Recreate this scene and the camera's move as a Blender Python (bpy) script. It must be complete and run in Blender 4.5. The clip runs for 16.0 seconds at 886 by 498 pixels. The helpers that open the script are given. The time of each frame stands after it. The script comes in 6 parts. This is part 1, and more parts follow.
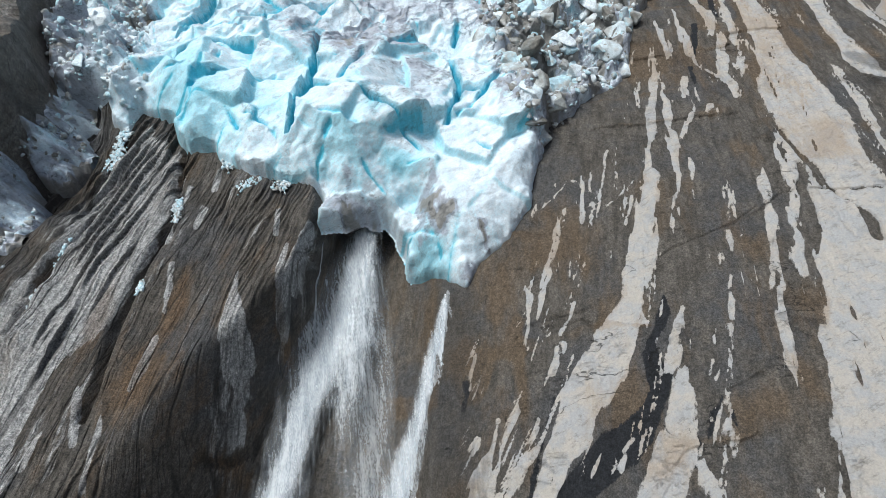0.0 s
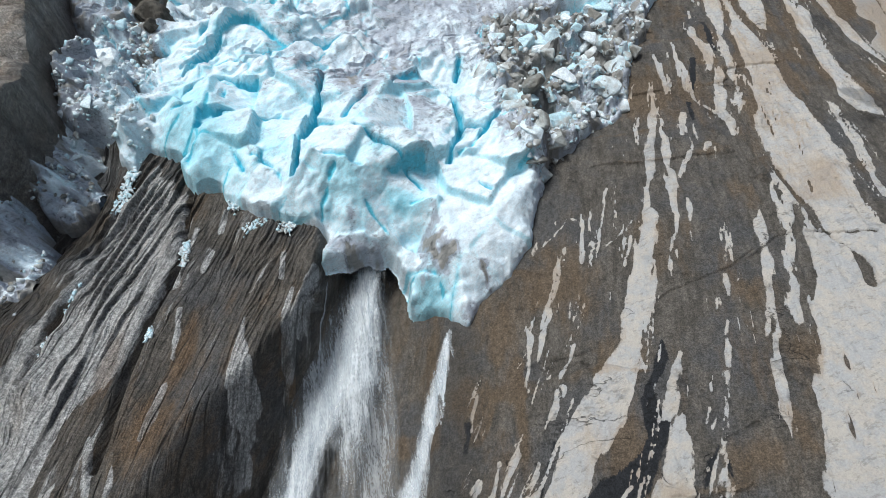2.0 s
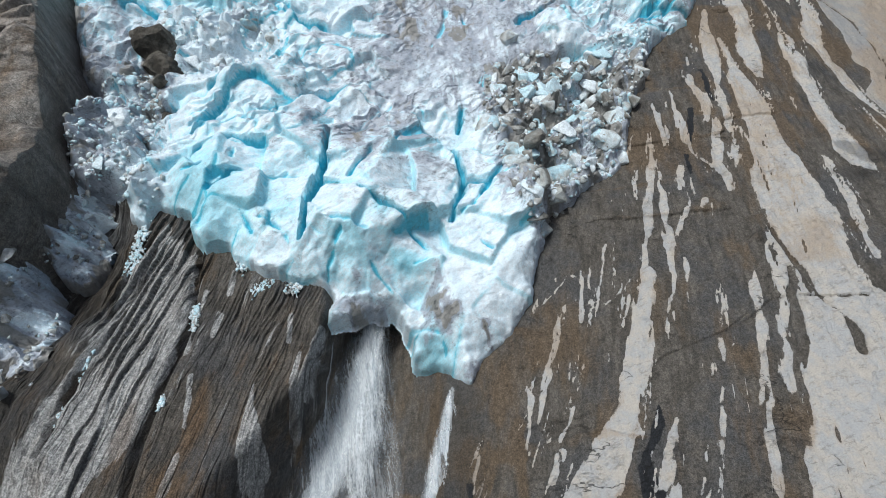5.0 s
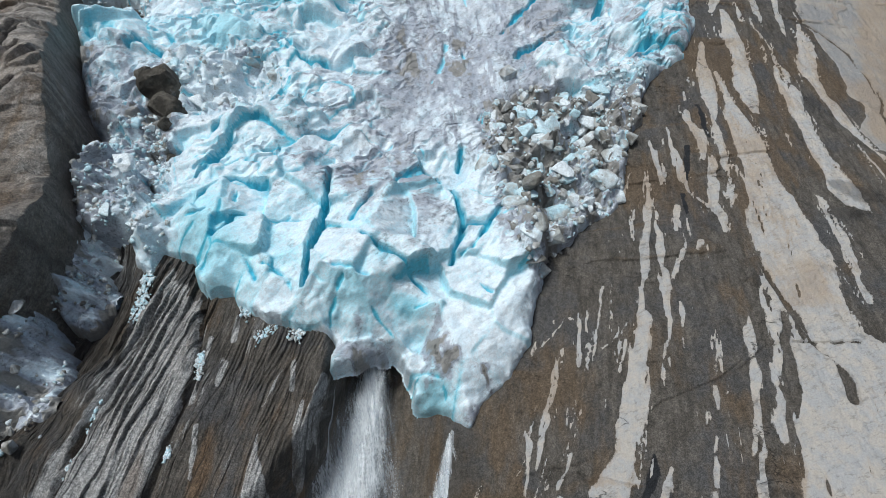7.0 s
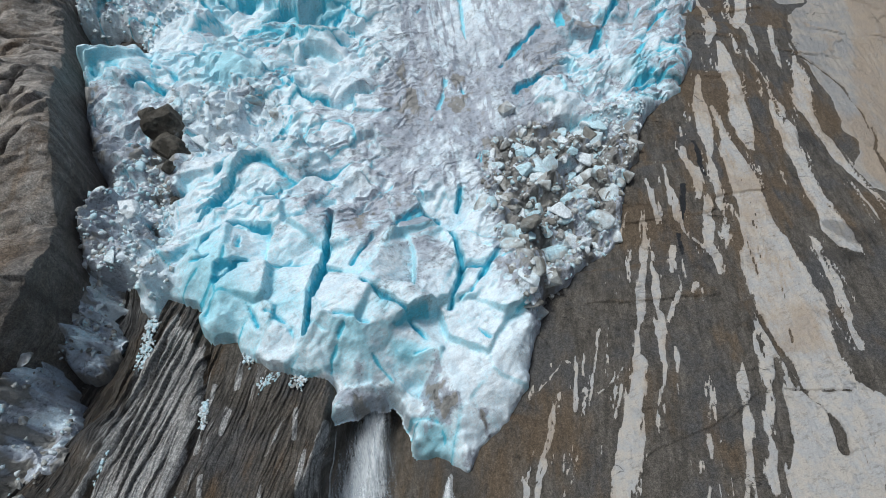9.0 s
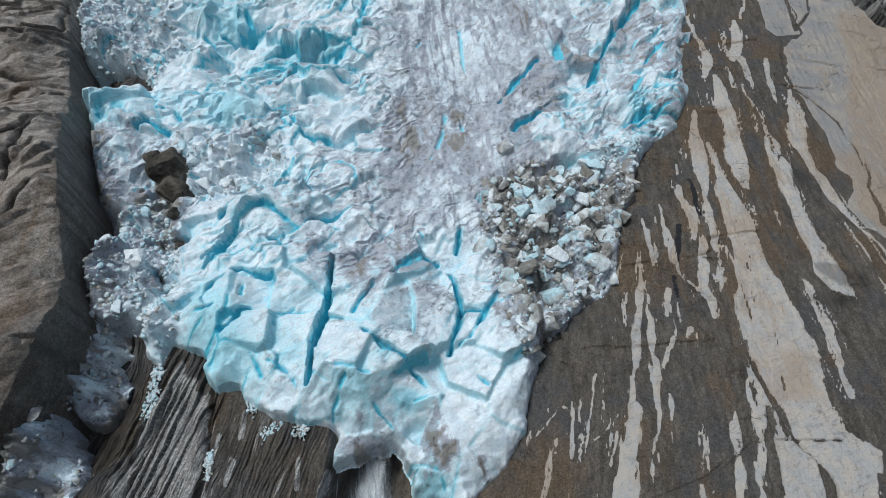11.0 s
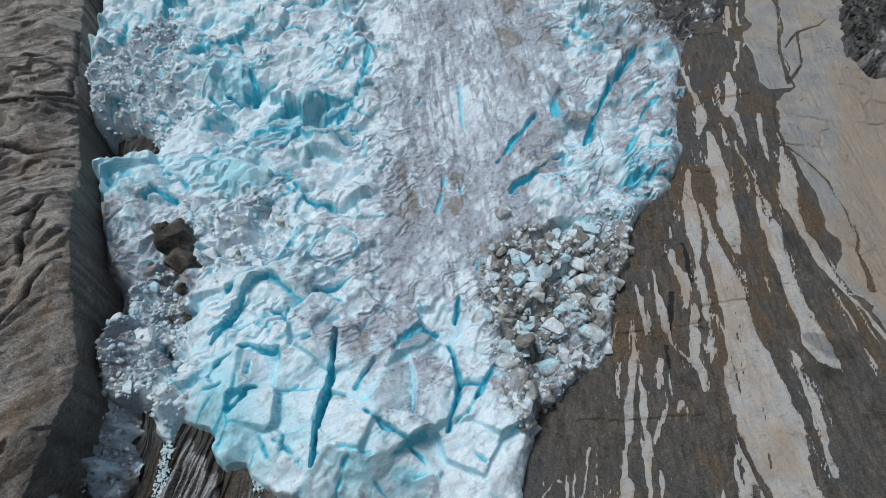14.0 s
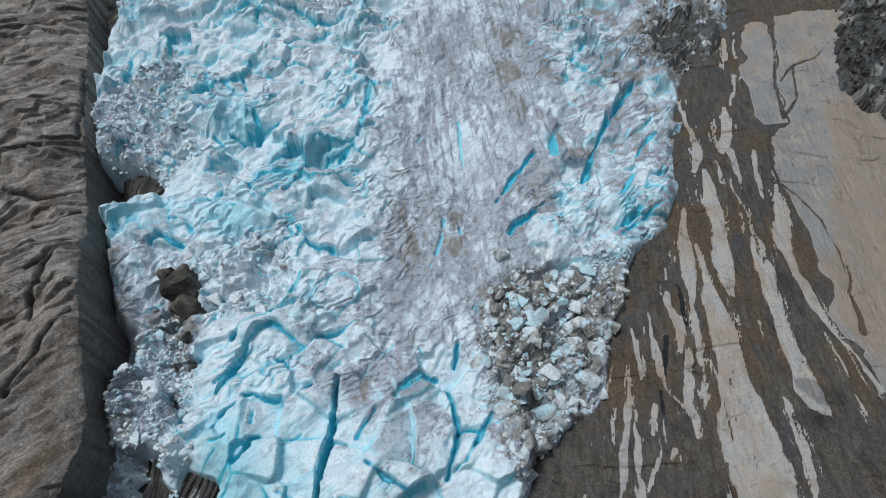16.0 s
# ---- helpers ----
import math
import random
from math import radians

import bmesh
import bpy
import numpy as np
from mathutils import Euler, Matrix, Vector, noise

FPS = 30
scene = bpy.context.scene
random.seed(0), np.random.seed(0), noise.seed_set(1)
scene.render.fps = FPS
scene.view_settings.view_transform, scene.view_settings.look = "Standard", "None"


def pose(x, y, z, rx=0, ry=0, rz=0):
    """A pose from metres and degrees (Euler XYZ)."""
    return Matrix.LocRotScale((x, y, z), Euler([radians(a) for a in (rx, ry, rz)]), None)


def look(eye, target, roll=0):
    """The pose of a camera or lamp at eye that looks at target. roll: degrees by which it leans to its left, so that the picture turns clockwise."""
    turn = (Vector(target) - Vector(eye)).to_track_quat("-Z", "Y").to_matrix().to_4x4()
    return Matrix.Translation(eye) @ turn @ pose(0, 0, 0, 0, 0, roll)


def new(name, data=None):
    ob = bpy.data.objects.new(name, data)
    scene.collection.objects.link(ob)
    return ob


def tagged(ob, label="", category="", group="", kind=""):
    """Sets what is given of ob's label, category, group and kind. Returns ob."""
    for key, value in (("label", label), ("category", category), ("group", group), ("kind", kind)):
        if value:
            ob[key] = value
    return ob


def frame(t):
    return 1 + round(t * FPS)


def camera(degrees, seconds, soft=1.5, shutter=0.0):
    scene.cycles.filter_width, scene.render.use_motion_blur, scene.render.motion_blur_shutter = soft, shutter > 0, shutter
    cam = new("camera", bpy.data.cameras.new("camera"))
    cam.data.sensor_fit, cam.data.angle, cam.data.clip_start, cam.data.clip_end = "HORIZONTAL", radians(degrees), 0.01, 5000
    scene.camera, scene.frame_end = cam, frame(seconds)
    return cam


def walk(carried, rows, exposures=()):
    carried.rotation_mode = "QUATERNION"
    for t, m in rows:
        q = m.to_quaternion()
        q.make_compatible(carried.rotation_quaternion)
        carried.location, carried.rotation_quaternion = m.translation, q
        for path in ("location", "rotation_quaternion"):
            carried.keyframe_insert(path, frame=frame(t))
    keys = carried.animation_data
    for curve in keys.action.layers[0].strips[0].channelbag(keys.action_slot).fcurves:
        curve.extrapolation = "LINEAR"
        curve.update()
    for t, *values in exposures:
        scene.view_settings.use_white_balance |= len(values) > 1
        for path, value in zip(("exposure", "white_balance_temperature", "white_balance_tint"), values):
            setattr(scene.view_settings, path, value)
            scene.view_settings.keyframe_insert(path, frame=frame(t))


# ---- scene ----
cam = camera(75.3, 16.0, soft=0.2)
METRES, EYE, TILT, LEAN, TURN = 60.0, 60.0, -13.5, 0.0, 0.0
ROWS = [
    (0.0, 0.0, 0.0, 0.0, 0.0, 0.0, 0.0),
    (0.5, -0.0018, -0.0056, 0.0237, -0.01, 0.0, -0.02),
    (1.0, -0.0032, -0.0113, 0.0461, -0.02, 0.02, -0.05),
    (1.5, -0.0047, -0.0171, 0.0687, -0.04, 0.03, -0.07),
    (2.0, -0.0063, -0.0229, 0.0912, -0.05, 0.04, -0.09),
    (2.5, -0.008, -0.0287, 0.1136, -0.06, 0.04, -0.12),
    (3.0, -0.0101, -0.0342, 0.1362, -0.07, 0.04, -0.15),
    (3.5, -0.0113, -0.0396, 0.1595, -0.06, 0.04, -0.18),
    (4.0, -0.0128, -0.045, 0.1831, -0.07, 0.03, -0.19),
    (6.5, -0.015, -0.0756, 0.315, -0.06, 0.06, -0.24),
    (7.0, -0.0146, -0.082, 0.3439, -0.06, 0.04, -0.24),
    (7.5, -0.0141, -0.088, 0.3728, -0.06, 0.04, -0.23),
    (8.0, -0.0138, -0.0946, 0.4023, -0.04, 0.02, -0.23),
    (8.5, -0.0132, -0.1013, 0.432, -0.03, 0.01, -0.23),
    (9.0, -0.0123, -0.1083, 0.462, -0.03, 0.0, -0.23),
    (11.5, -0.0087, -0.1481, 0.6285, 0.05, -0.1, -0.24),
    (12.0, -0.0085, -0.1574, 0.6663, 0.05, -0.12, -0.24),
    (12.5, -0.0087, -0.1669, 0.7043, 0.05, -0.15, -0.25),
    (13.0, -0.0081, -0.1761, 0.7416, 0.07, -0.16, -0.25),
    (13.5, -0.0076, -0.1856, 0.7804, 0.09, -0.21, -0.25),
    (14.0, -0.006, -0.1947, 0.8183, 0.11, -0.22, -0.26),
    (14.5, -0.0044, -0.2042, 0.8573, 0.14, -0.26, -0.26),
    (15.0, -0.0021, -0.2136, 0.8959, 0.18, -0.28, -0.25),
    (15.5, -0.0016, -0.2237, 0.9346, 0.19, -0.3, -0.27),
    (16.0, -0.0014, -0.233, 0.9717, 0.2, -0.28, -0.29),
]
EXPOSURES = tuple((t, stops, kelvin, 5) for t, stops, kelvin in ((0, .26, 6100), (4, .17, 6100), (7, -.02, 6080), (9, -.11, 6060), (12, -.30, 6000), (16, -.40, 5940)))
walk(cam, [(t, pose(0, 0, EYE, TILT, LEAN, TURN) @ pose(METRES * x, METRES * y, METRES * z, 90 + pitch, roll, yaw)) for t, x, y, z, yaw, pitch, roll in ROWS], EXPOSURES)

# ---- light: bright overcast, the glow of the cloud strongest high on the left ----
world = bpy.data.worlds.new("world")
scene.world = world
world.use_nodes = True
wn = world.node_tree
wn.nodes.clear()
sky = wn.nodes.new("ShaderNodeTexSky")
sky.sky_type = "NISHITA"
sky.sun_disc = False
sky.sun_elevation, sky.sun_rotation = radians(55), radians(-148)
sky.air_density, sky.dust_density, sky.ozone_density = 1.0, 4.0, 1.0
back = wn.nodes.new("ShaderNodeBackground")
back.inputs["Strength"].default_value = 0.076
wout = wn.nodes.new("ShaderNodeOutputWorld")
wn.links.new(sky.outputs[0], back.inputs[0])
wn.links.new(back.outputs[0], wout.inputs[0])
sun = new("sun", bpy.data.lights.new("sun", "SUN"))
sun.data.energy, sun.data.angle, sun.data.color = 2.5, radians(12), (1.0, 0.99, 0.97)
sun.matrix_world = look((-36, -58, 96), (0, 0, 0))

# ---- ground form: all shapes are laid out on the slope, u across, v up the slope, n out of it (metres) ----
SLOPE = Matrix(((1, 0, 0, 0), (0, math.cos(radians(40)), -math.sin(radians(40)), 62), (0, math.sin(radians(40)), math.cos(radians(40)), 28), (0, 0, 0, 1)))


def smooth(a, b, x):
    t = np.clip((x - a) / (b - a), 0, 1)
    return t * t * (3 - 2 * t)


def cubic(c, u, v):
    x, y = u / 60, (v - 70) / 80
    return (c[0] + c[1] * y + c[2] * y ** 2 + c[3] * y ** 3 + x * (c[4] + c[5] * y + c[6] * y ** 2)
            + x ** 2 * (c[7] + c[8] * y) + c[9] * x ** 3)


RIGHT_FORM = (-0.42, 3.69, -3.72, -3.51, 11.5, -11.61, 8.28, -4.95, 4.1, -0.65)
ICE_FORM = (9.18, 0.49, -2.83, 1.82, -7.65, 3.24, -5.35, 0.06, 1.95, 2.73)


def line(v, pairs):
    """u of a line that runs up the slope through (v, u) pairs."""
    return np.interp(v, [p[0] for p in pairs], [p[1] for p in pairs])


GORGE = ((-40, -34), (-16, -26), (-5, -21.5), (5, -18.5), (14, -16.2), (24, -15), (40, -20), (60, -30))
CLIFF = ((-40, -75), (0, -67), (14, -60), (23, -56.5), (30, -55.0), (38, -55.6), (51, -59.0), (57, -60.3), (69, -65.7), (81, -70.3), (94, -76.6), (109, -82.9), (126, -90.5), (170, -106), (220, -122))


def bed(u, v, walled=True):
    """Height of the bare rock over the slope, without its fine relief."""
    uc, vc = np.clip(u, -3, 130), np.clip(v, -20, 178)
    r = cubic(RIGHT_FORM, uc, vc)
    r = r - 2.6 * smooth(0, -9, u) * smooth(38, 10, v)
    left = 3.7 - 3.54 * (np.clip(v, -20, 150) - 70) / 80 - 5.34 * np.clip(u, -70, 0) / 60
    g = u - line(v, GORGE)
    low = smooth(1.6, -1.6, g) * smooth(75, 45, v)
    r = r + (left - r) * smooth(0, 1, (1.2 - g) / (3.4 + 6.0 * smooth(14, -6, v)))
    r = r - 3.4 * np.exp(-((g - 2.8) / 2.4) ** 2) * smooth(30, 16, v)
    c = u - line(v, CLIFF)
    r = r - 5 * np.exp(-((c - 2.4) / 2.0) ** 2) * smooth(38, 55, v) * smooth(150, 110, v)
    r = r - 5 * np.exp(-((c - 4.5) / 4.0) ** 2) * smooth(46, 38, v) * smooth(-5, 8, v)
    shoulder = np.interp(v, [-40, 10, 20, 30, 36, 50, 60, 76, 101, 130, 200], [14, 17, 20, 23, 25, 26.5, 26, 23, 21, 18, 17])
    wall = shoulder * (0.93 + 0.07 * (1 - np.exp(np.minimum(c, 0) / 5))) + 3.0 * (1 - np.exp(np.minimum(c, 0) / 8)) + 0.05 * np.clip(-c, 0, 60)
    return r + (wall - r) * smooth(1.2, 0.0, c) if walled else r


def ice_form(u, v):
    """Height of the glacier's top, smoothed over blocks and crevasses."""
    vc = np.clip(v, 12, 180)
    h = cubic(ICE_FORM, np.clip(u, -86, 75), vc)
    h = h - 4.0 * np.exp(-((u - 1) / 13) ** 2) * smooth(34, 17, v)
    h = h + 2.6 * np.exp(-((u + 14) / 8) ** 2 - ((v - 36) / 10) ** 2)
    h = h + 3.2 * np.exp(-((u + 22) / 11) ** 2 - ((v - 122) / 18) ** 2)
    h = h - 2.4 * np.exp(-((u - 3) / 12) ** 2) * np.exp(-((v - 105) / 40) ** 2)
    h = h + 4.8 * np.exp(-((u + 67) / 8) ** 2 - ((v - 78) / 12) ** 2) + 2.5 * np.exp(-((u + 58) / 3.5) ** 2 - ((v - 46) / 6) ** 2)
    return h


def ice_foot(u, v):
    """Underside of the ice: the rock, but bridged over the gorge where the water bursts out."""
    lip = np.interp(u, [-19, -16, -11, -7, -4, 0], [5.5, 4.5, 2.5, -1.0, -5.0, -9.0])
    return np.maximum(bed(u, v, False), lip - 30 * smooth(40, 70, v))


# ---- fields ----
def lattice(i, j, seed):
    h = (i.astype(np.int64) * 374761393 + j.astype(np.int64) * 668265263 + seed * 974711) & 0xFFFFFFFF
    h = ((h ^ (h >> 13)) * 1274126177) & 0xFFFFFFFF
    return ((h ^ (h >> 16)) & 0xFFFFFF) / float(0xFFFFFF)


def value(x, y, seed=0):
    """Smooth noise, -1 to 1."""
    i, j = np.floor(x), np.floor(y)
    fx, fy = x - i, y - j
    fx, fy = fx * fx * fx * (fx * (fx * 6 - 15) + 10), fy * fy * fy * (fy * (fy * 6 - 15) + 10)
    a, b = lattice(i, j, seed), lattice(i + 1, j, seed)
    c, d = lattice(i, j + 1, seed), lattice(i + 1, j + 1, seed)
    return 2 * (a + (b - a) * fx + (c + (d - c) * fx - a - (b - a) * fx) * fy) - 1


def fbm(x, y, octaves=4, seed=0, gain=0.5):
    total, amp = 0, 1
    for k in range(octaves):
        total = total + amp * value(x + 17.3 * k, y - 9.1 * k, seed + k)
        x, y, amp = x * 1.93 + 0.37 * y, y * 1.93 - 0.37 * x, amp * gain
    return total


def planes(x, y, seed=0):
    """Flat three-cornered facets between random heights, -1 to 1."""
    i, j = np.floor(x), np.floor(y)
    fx, fy = x - i, y - j
    a, b, c, d = lattice(i, j, seed), lattice(i + 1, j, seed), lattice(i, j + 1, seed), lattice(i + 1, j + 1, seed)
    falling = np.where(fx + fy < 1, a + (b - a) * fx + (c - a) * fy, d + (c - d) * (1 - fx) + (b - d) * (1 - fy))
    rising = np.where(fx > fy, a + (b - a) * fx + (d - b) * fy, a + (c - a) * fy + (d - c) * fx)
    return 2 * np.where(lattice(i, j, seed + 3) > 0.5, falling, rising) - 1


def crystal(x, y, octaves=4, seed=0, gain=0.5):
    """Facets over facets: sharp creases at every size."""
    total, amp = 0, 1
    for k in range(octaves):
        total = total + amp * planes(x + 11.3 * k, y - 5.7 * k, seed + 5 * k)
        x, y, amp = x * 1.71 + 0.83 * y, y * 1.71 - 0.83 * x, amp * gain
    return total


def saw(w, riser=0.15):
    """Shingled treads, 0 to 1: a short steep riser, then a long fall."""
    f = w - np.floor(w)
    return np.where(f < riser, f / riser, (1 - f) / (1 - riser))


def blur(field, reach):
    """Mean over a square of cells."""
    for axis in (0, 1):
        pad = [(0, 0), (0, 0)]
        pad[axis] = (reach + 1, reach)
        total = np.cumsum(np.pad(field, pad, mode="edge"), axis=axis)
        size = field.shape[axis]
        field = (np.take(total, range(2 * reach + 1, 2 * reach + 1 + size), axis) - np.take(total, range(0, size), axis)) / (2 * reach + 1)
    return field


def fbm3(x, y, z, octaves=3, seed=0):
    """Smooth noise in space, about -1 to 1."""
    total, amp = 0, 1
    for k in range(octaves):
        i = np.floor(z)
        f = z - i
        f = f * f * (3 - 2 * f)
        here, there = value(x + 7.7 * i, y - 3.3 * i, seed + k), value(x + 7.7 * (i + 1), y - 3.3 * (i + 1), seed + k)
        total = total + amp * (here + (there - here) * f)
        x, y, z, amp = x * 2.03 + 5, y * 2.03 - 3, z * 2.03, amp * 0.5
    return total


def cells(x, y, seed=0):
    """Cells round scattered seeds: distance to the cell's edge, the way from its seed, three random numbers of the cell."""
    i, j = np.floor(x), np.floor(y)
    best, second = np.full(x.shape, 9.0), np.full(x.shape, 9.0)
    ci, cj, dx, dy = np.zeros_like(x), np.zeros_like(x), np.zeros_like(x), np.zeros_like(x)
    for a in (-1, 0, 1):
        for b in (-1, 0, 1):
            px, py = i + a + lattice(i + a, j + b, seed), j + b + lattice(i + a, j + b, seed + 7)
            d = np.hypot(x - px, y - py)
            near = d < best
            second = np.where(near, best, np.minimum(second, d))
            ci, cj = np.where(near, i + a, ci), np.where(near, j + b, cj)
            dx, dy = np.where(near, x - px, dx), np.where(near, y - py, dy)
            best = np.minimum(best, d)
    return (second - best) * 0.5, dx, dy, lattice(ci, cj, seed + 11), lattice(ci, cj, seed + 12), lattice(ci, cj, seed + 13)


def inside(poly, u, v):
    """Distance in from a closed outline, negative outside it."""
    d, odd = np.full(u.shape, 1e9), np.zeros(u.shape, bool)
    for (ax, ay), (bx, by) in zip(poly, poly[1:] + poly[:1]):
        ex, ey = bx - ax, by - ay
        t = np.clip(((u - ax) * ex + (v - ay) * ey) / (ex * ex + ey * ey + 1e-9), 0, 1)
        d = np.minimum(d, (u - ax - t * ex) ** 2 + (v - ay - t * ey) ** 2)
        if ay != by:
            odd ^= ((ay > v) != (by > v)) & (u < ex * (v - ay) / ey + ax)
    return np.where(odd, 1, -1) * np.sqrt(d)


def stripe(field, pts, u, v, reach=3.0):
    """Raises field to the distance in from the edge of a band through (u, v, half width) points."""
    pu, pv = [p[0] for p in pts], [p[1] for p in pts]
    box = (u > min(pu) - reach) & (u < max(pu) + reach) & (v > min(pv) - reach) & (v < max(pv) + reach)
    x, y = u[box], v[box]
    if not len(x):
        return
    best = np.full(x.shape, -9.0)
    for (ax, ay, aw), (bx, by, bw) in zip(pts, pts[1:]):
        ex, ey = bx - ax, by - ay
        t = np.clip(((x - ax) * ex + (y - ay) * ey) / (ex * ex + ey * ey + 1e-9), 0, 1)
        best = np.maximum(best, aw + (bw - aw) * t - np.hypot(x - ax - t * ex, y - ay - t * ey))
    field[box] = np.maximum(field[box], best)


def sheet(name, u, v, n, keep, material, fields=(), rounded=True):
    """A mesh over a grid of (rows, columns) places on the slope; keep says which corners count."""
    rows, cols = u.shape
    idx = np.arange(rows * cols).reshape(rows, cols)
    quads = np.stack([idx[:-1, :-1], idx[:-1, 1:], idx[1:, 1:], idx[1:, :-1]], -1).reshape(-1, 4)
    quads = quads[keep.ravel()[quads].any(1)]
    used = np.unique(quads)
    back_to = np.full(rows * cols, -1)
    back_to[used] = np.arange(len(used))
    quads = back_to[quads]
    co = np.stack([u.ravel()[used], v.ravel()[used], n.ravel()[used]], -1).astype(np.float32)
    me = bpy.data.meshes.new(name)
    me.vertices.add(len(co))
    me.vertices.foreach_set("co", co.ravel())
    me.loops.add(quads.size)
    me.loops.foreach_set("vertex_index", quads.ravel().astype(np.int32))
    me.polygons.add(len(quads))
    me.polygons.foreach_set("loop_start", np.arange(0, quads.size, 4, dtype=np.int32))
    me.polygons.foreach_set("use_smooth", np.full(len(quads), rounded))
    for key, field in fields:
        att = me.attributes.new(key, "FLOAT", "POINT")
        att.data.foreach_set("value", field.ravel()[used].astype(np.float32))
    me.materials.append(material)
    me.update()
    me.validate()
    ob = new(name, me)
    ob.matrix_world = SLOPE
    return ob


# ---- materials ----
class Shade:
    """Short hand for a node material."""

    def __init__(self, name):
        self.mat = bpy.data.materials.new(name)
        self.mat.use_nodes = True
        self.tree = self.mat.node_tree
        self.tree.nodes.clear()
        self.out = self.node("ShaderNodeOutputMaterial")
        self.coord = self.node("ShaderNodeTexCoord").outputs["Object"]

    def node(self, kind, **values):
        n = self.tree.nodes.new(kind)
        for key, val in values.items():
            n.inputs[key.replace("_", " ")].default_value = val
        return n

    def link(self, a, b):
        if isinstance(a, (int, float)):
            b.default_value = a
        elif isinstance(a, tuple):
            b.default_value = a if len(a) == 4 or b.type == "VECTOR" else (*a, 1)
        else:
            self.tree.links.new(a, b)

    def math(self, op, a, b=0.0, c=0.0):
        n = self.node("ShaderNodeMath")
        n.operation = op
        for k, x in enumerate((a, b, c)):
            self.link(x, n.inputs[k])
        return n.outputs[0]

    def add(self, a, b):
        return self.math("ADD", a, b)

    def mul(self, a, b):
        return self.math("MULTIPLY", a, b)

    def step(self, x, lo, hi, a=0.0, b=1.0):
        n = self.node("ShaderNodeMapRange")
        n.interpolation_type = "SMOOTHSTEP"
        self.link(x, n.inputs["Value"])
        for key, val in (("From Min", lo), ("From Max", hi), ("To Min", a), ("To Max", b)):
            n.inputs[key].default_value = val
        return n.outputs["Result"]

    def field(self, name):
        n = self.node("ShaderNodeAttribute")
        n.attribute_name = name
        return n.outputs["Fac"]

    def turned(self, scale=(1, 1, 1), angle=0.0):
        """Coordinates turned in the slope's plane, then stretched."""
        at = self.coord
        for rot, sc in ((angle, (1, 1, 1)), (0.0, scale)):
            n = self.node("ShaderNodeMapping")
            n.inputs["Scale"].default_value = sc
            n.inputs["Rotation"].default_value = (0, 0, radians(rot))
            self.link(at, n.inputs["Vector"])
            at = n.outputs[0]
        return at

    def cracks(self, scale, at, wide):
        """Thin dark lines between cells: 1 on the line."""
        n = self.node("ShaderNodeTexVoronoi", Scale=scale)
        n.feature = "DISTANCE_TO_EDGE"
        self.link(at, n.inputs["Vector"])
        return self.step(n.outputs["Distance"], wide, 0.0)

    def noise(self, scale, detail=6, rough=0.6, at=None, warp=0.0):
        n = self.node("ShaderNodeTexNoise", Scale=scale, Detail=detail, Roughness=rough, Distortion=warp)
        self.link(at or self.coord, n.inputs["Vector"])
        return n.outputs["Fac"]

    def mix(self, f, a, b, kind="MIX"):
        n = self.node("ShaderNodeMix")
        n.data_type, n.blend_type = "RGBA", kind
        self.link(f, n.inputs[0])
        self.link(a, n.inputs[6])
        self.link(b, n.inputs[7])
        return n.outputs[2]

    def bump(self, height, strength, distance, after=None):
        n = self.node("ShaderNodeBump", Strength=strength, Distance=distance)
        self.link(height, n.inputs["Height"])
        if after:
            self.link(after, n.inputs["Normal"])
        return n.outputs[0]

    def finish(self, color, rough, normal=None, alpha=None, spec=0.4, **more):
        p = self.node("ShaderNodeBsdfPrincipled")
        self.link(color, p.inputs["Base Color"])
        self.link(rough, p.inputs["Roughness"])
        p.inputs["Specular IOR Level"].default_value = spec
        for key, val in more.items():
            self.link(val, p.inputs[key.replace("_", " ")])
        if normal:
            self.link(normal, p.inputs["Normal"])
        if alpha is not None:
            self.link(alpha, p.inputs["Alpha"])
        self.link(p.outputs[0], self.out.inputs[0])
        return self.mat


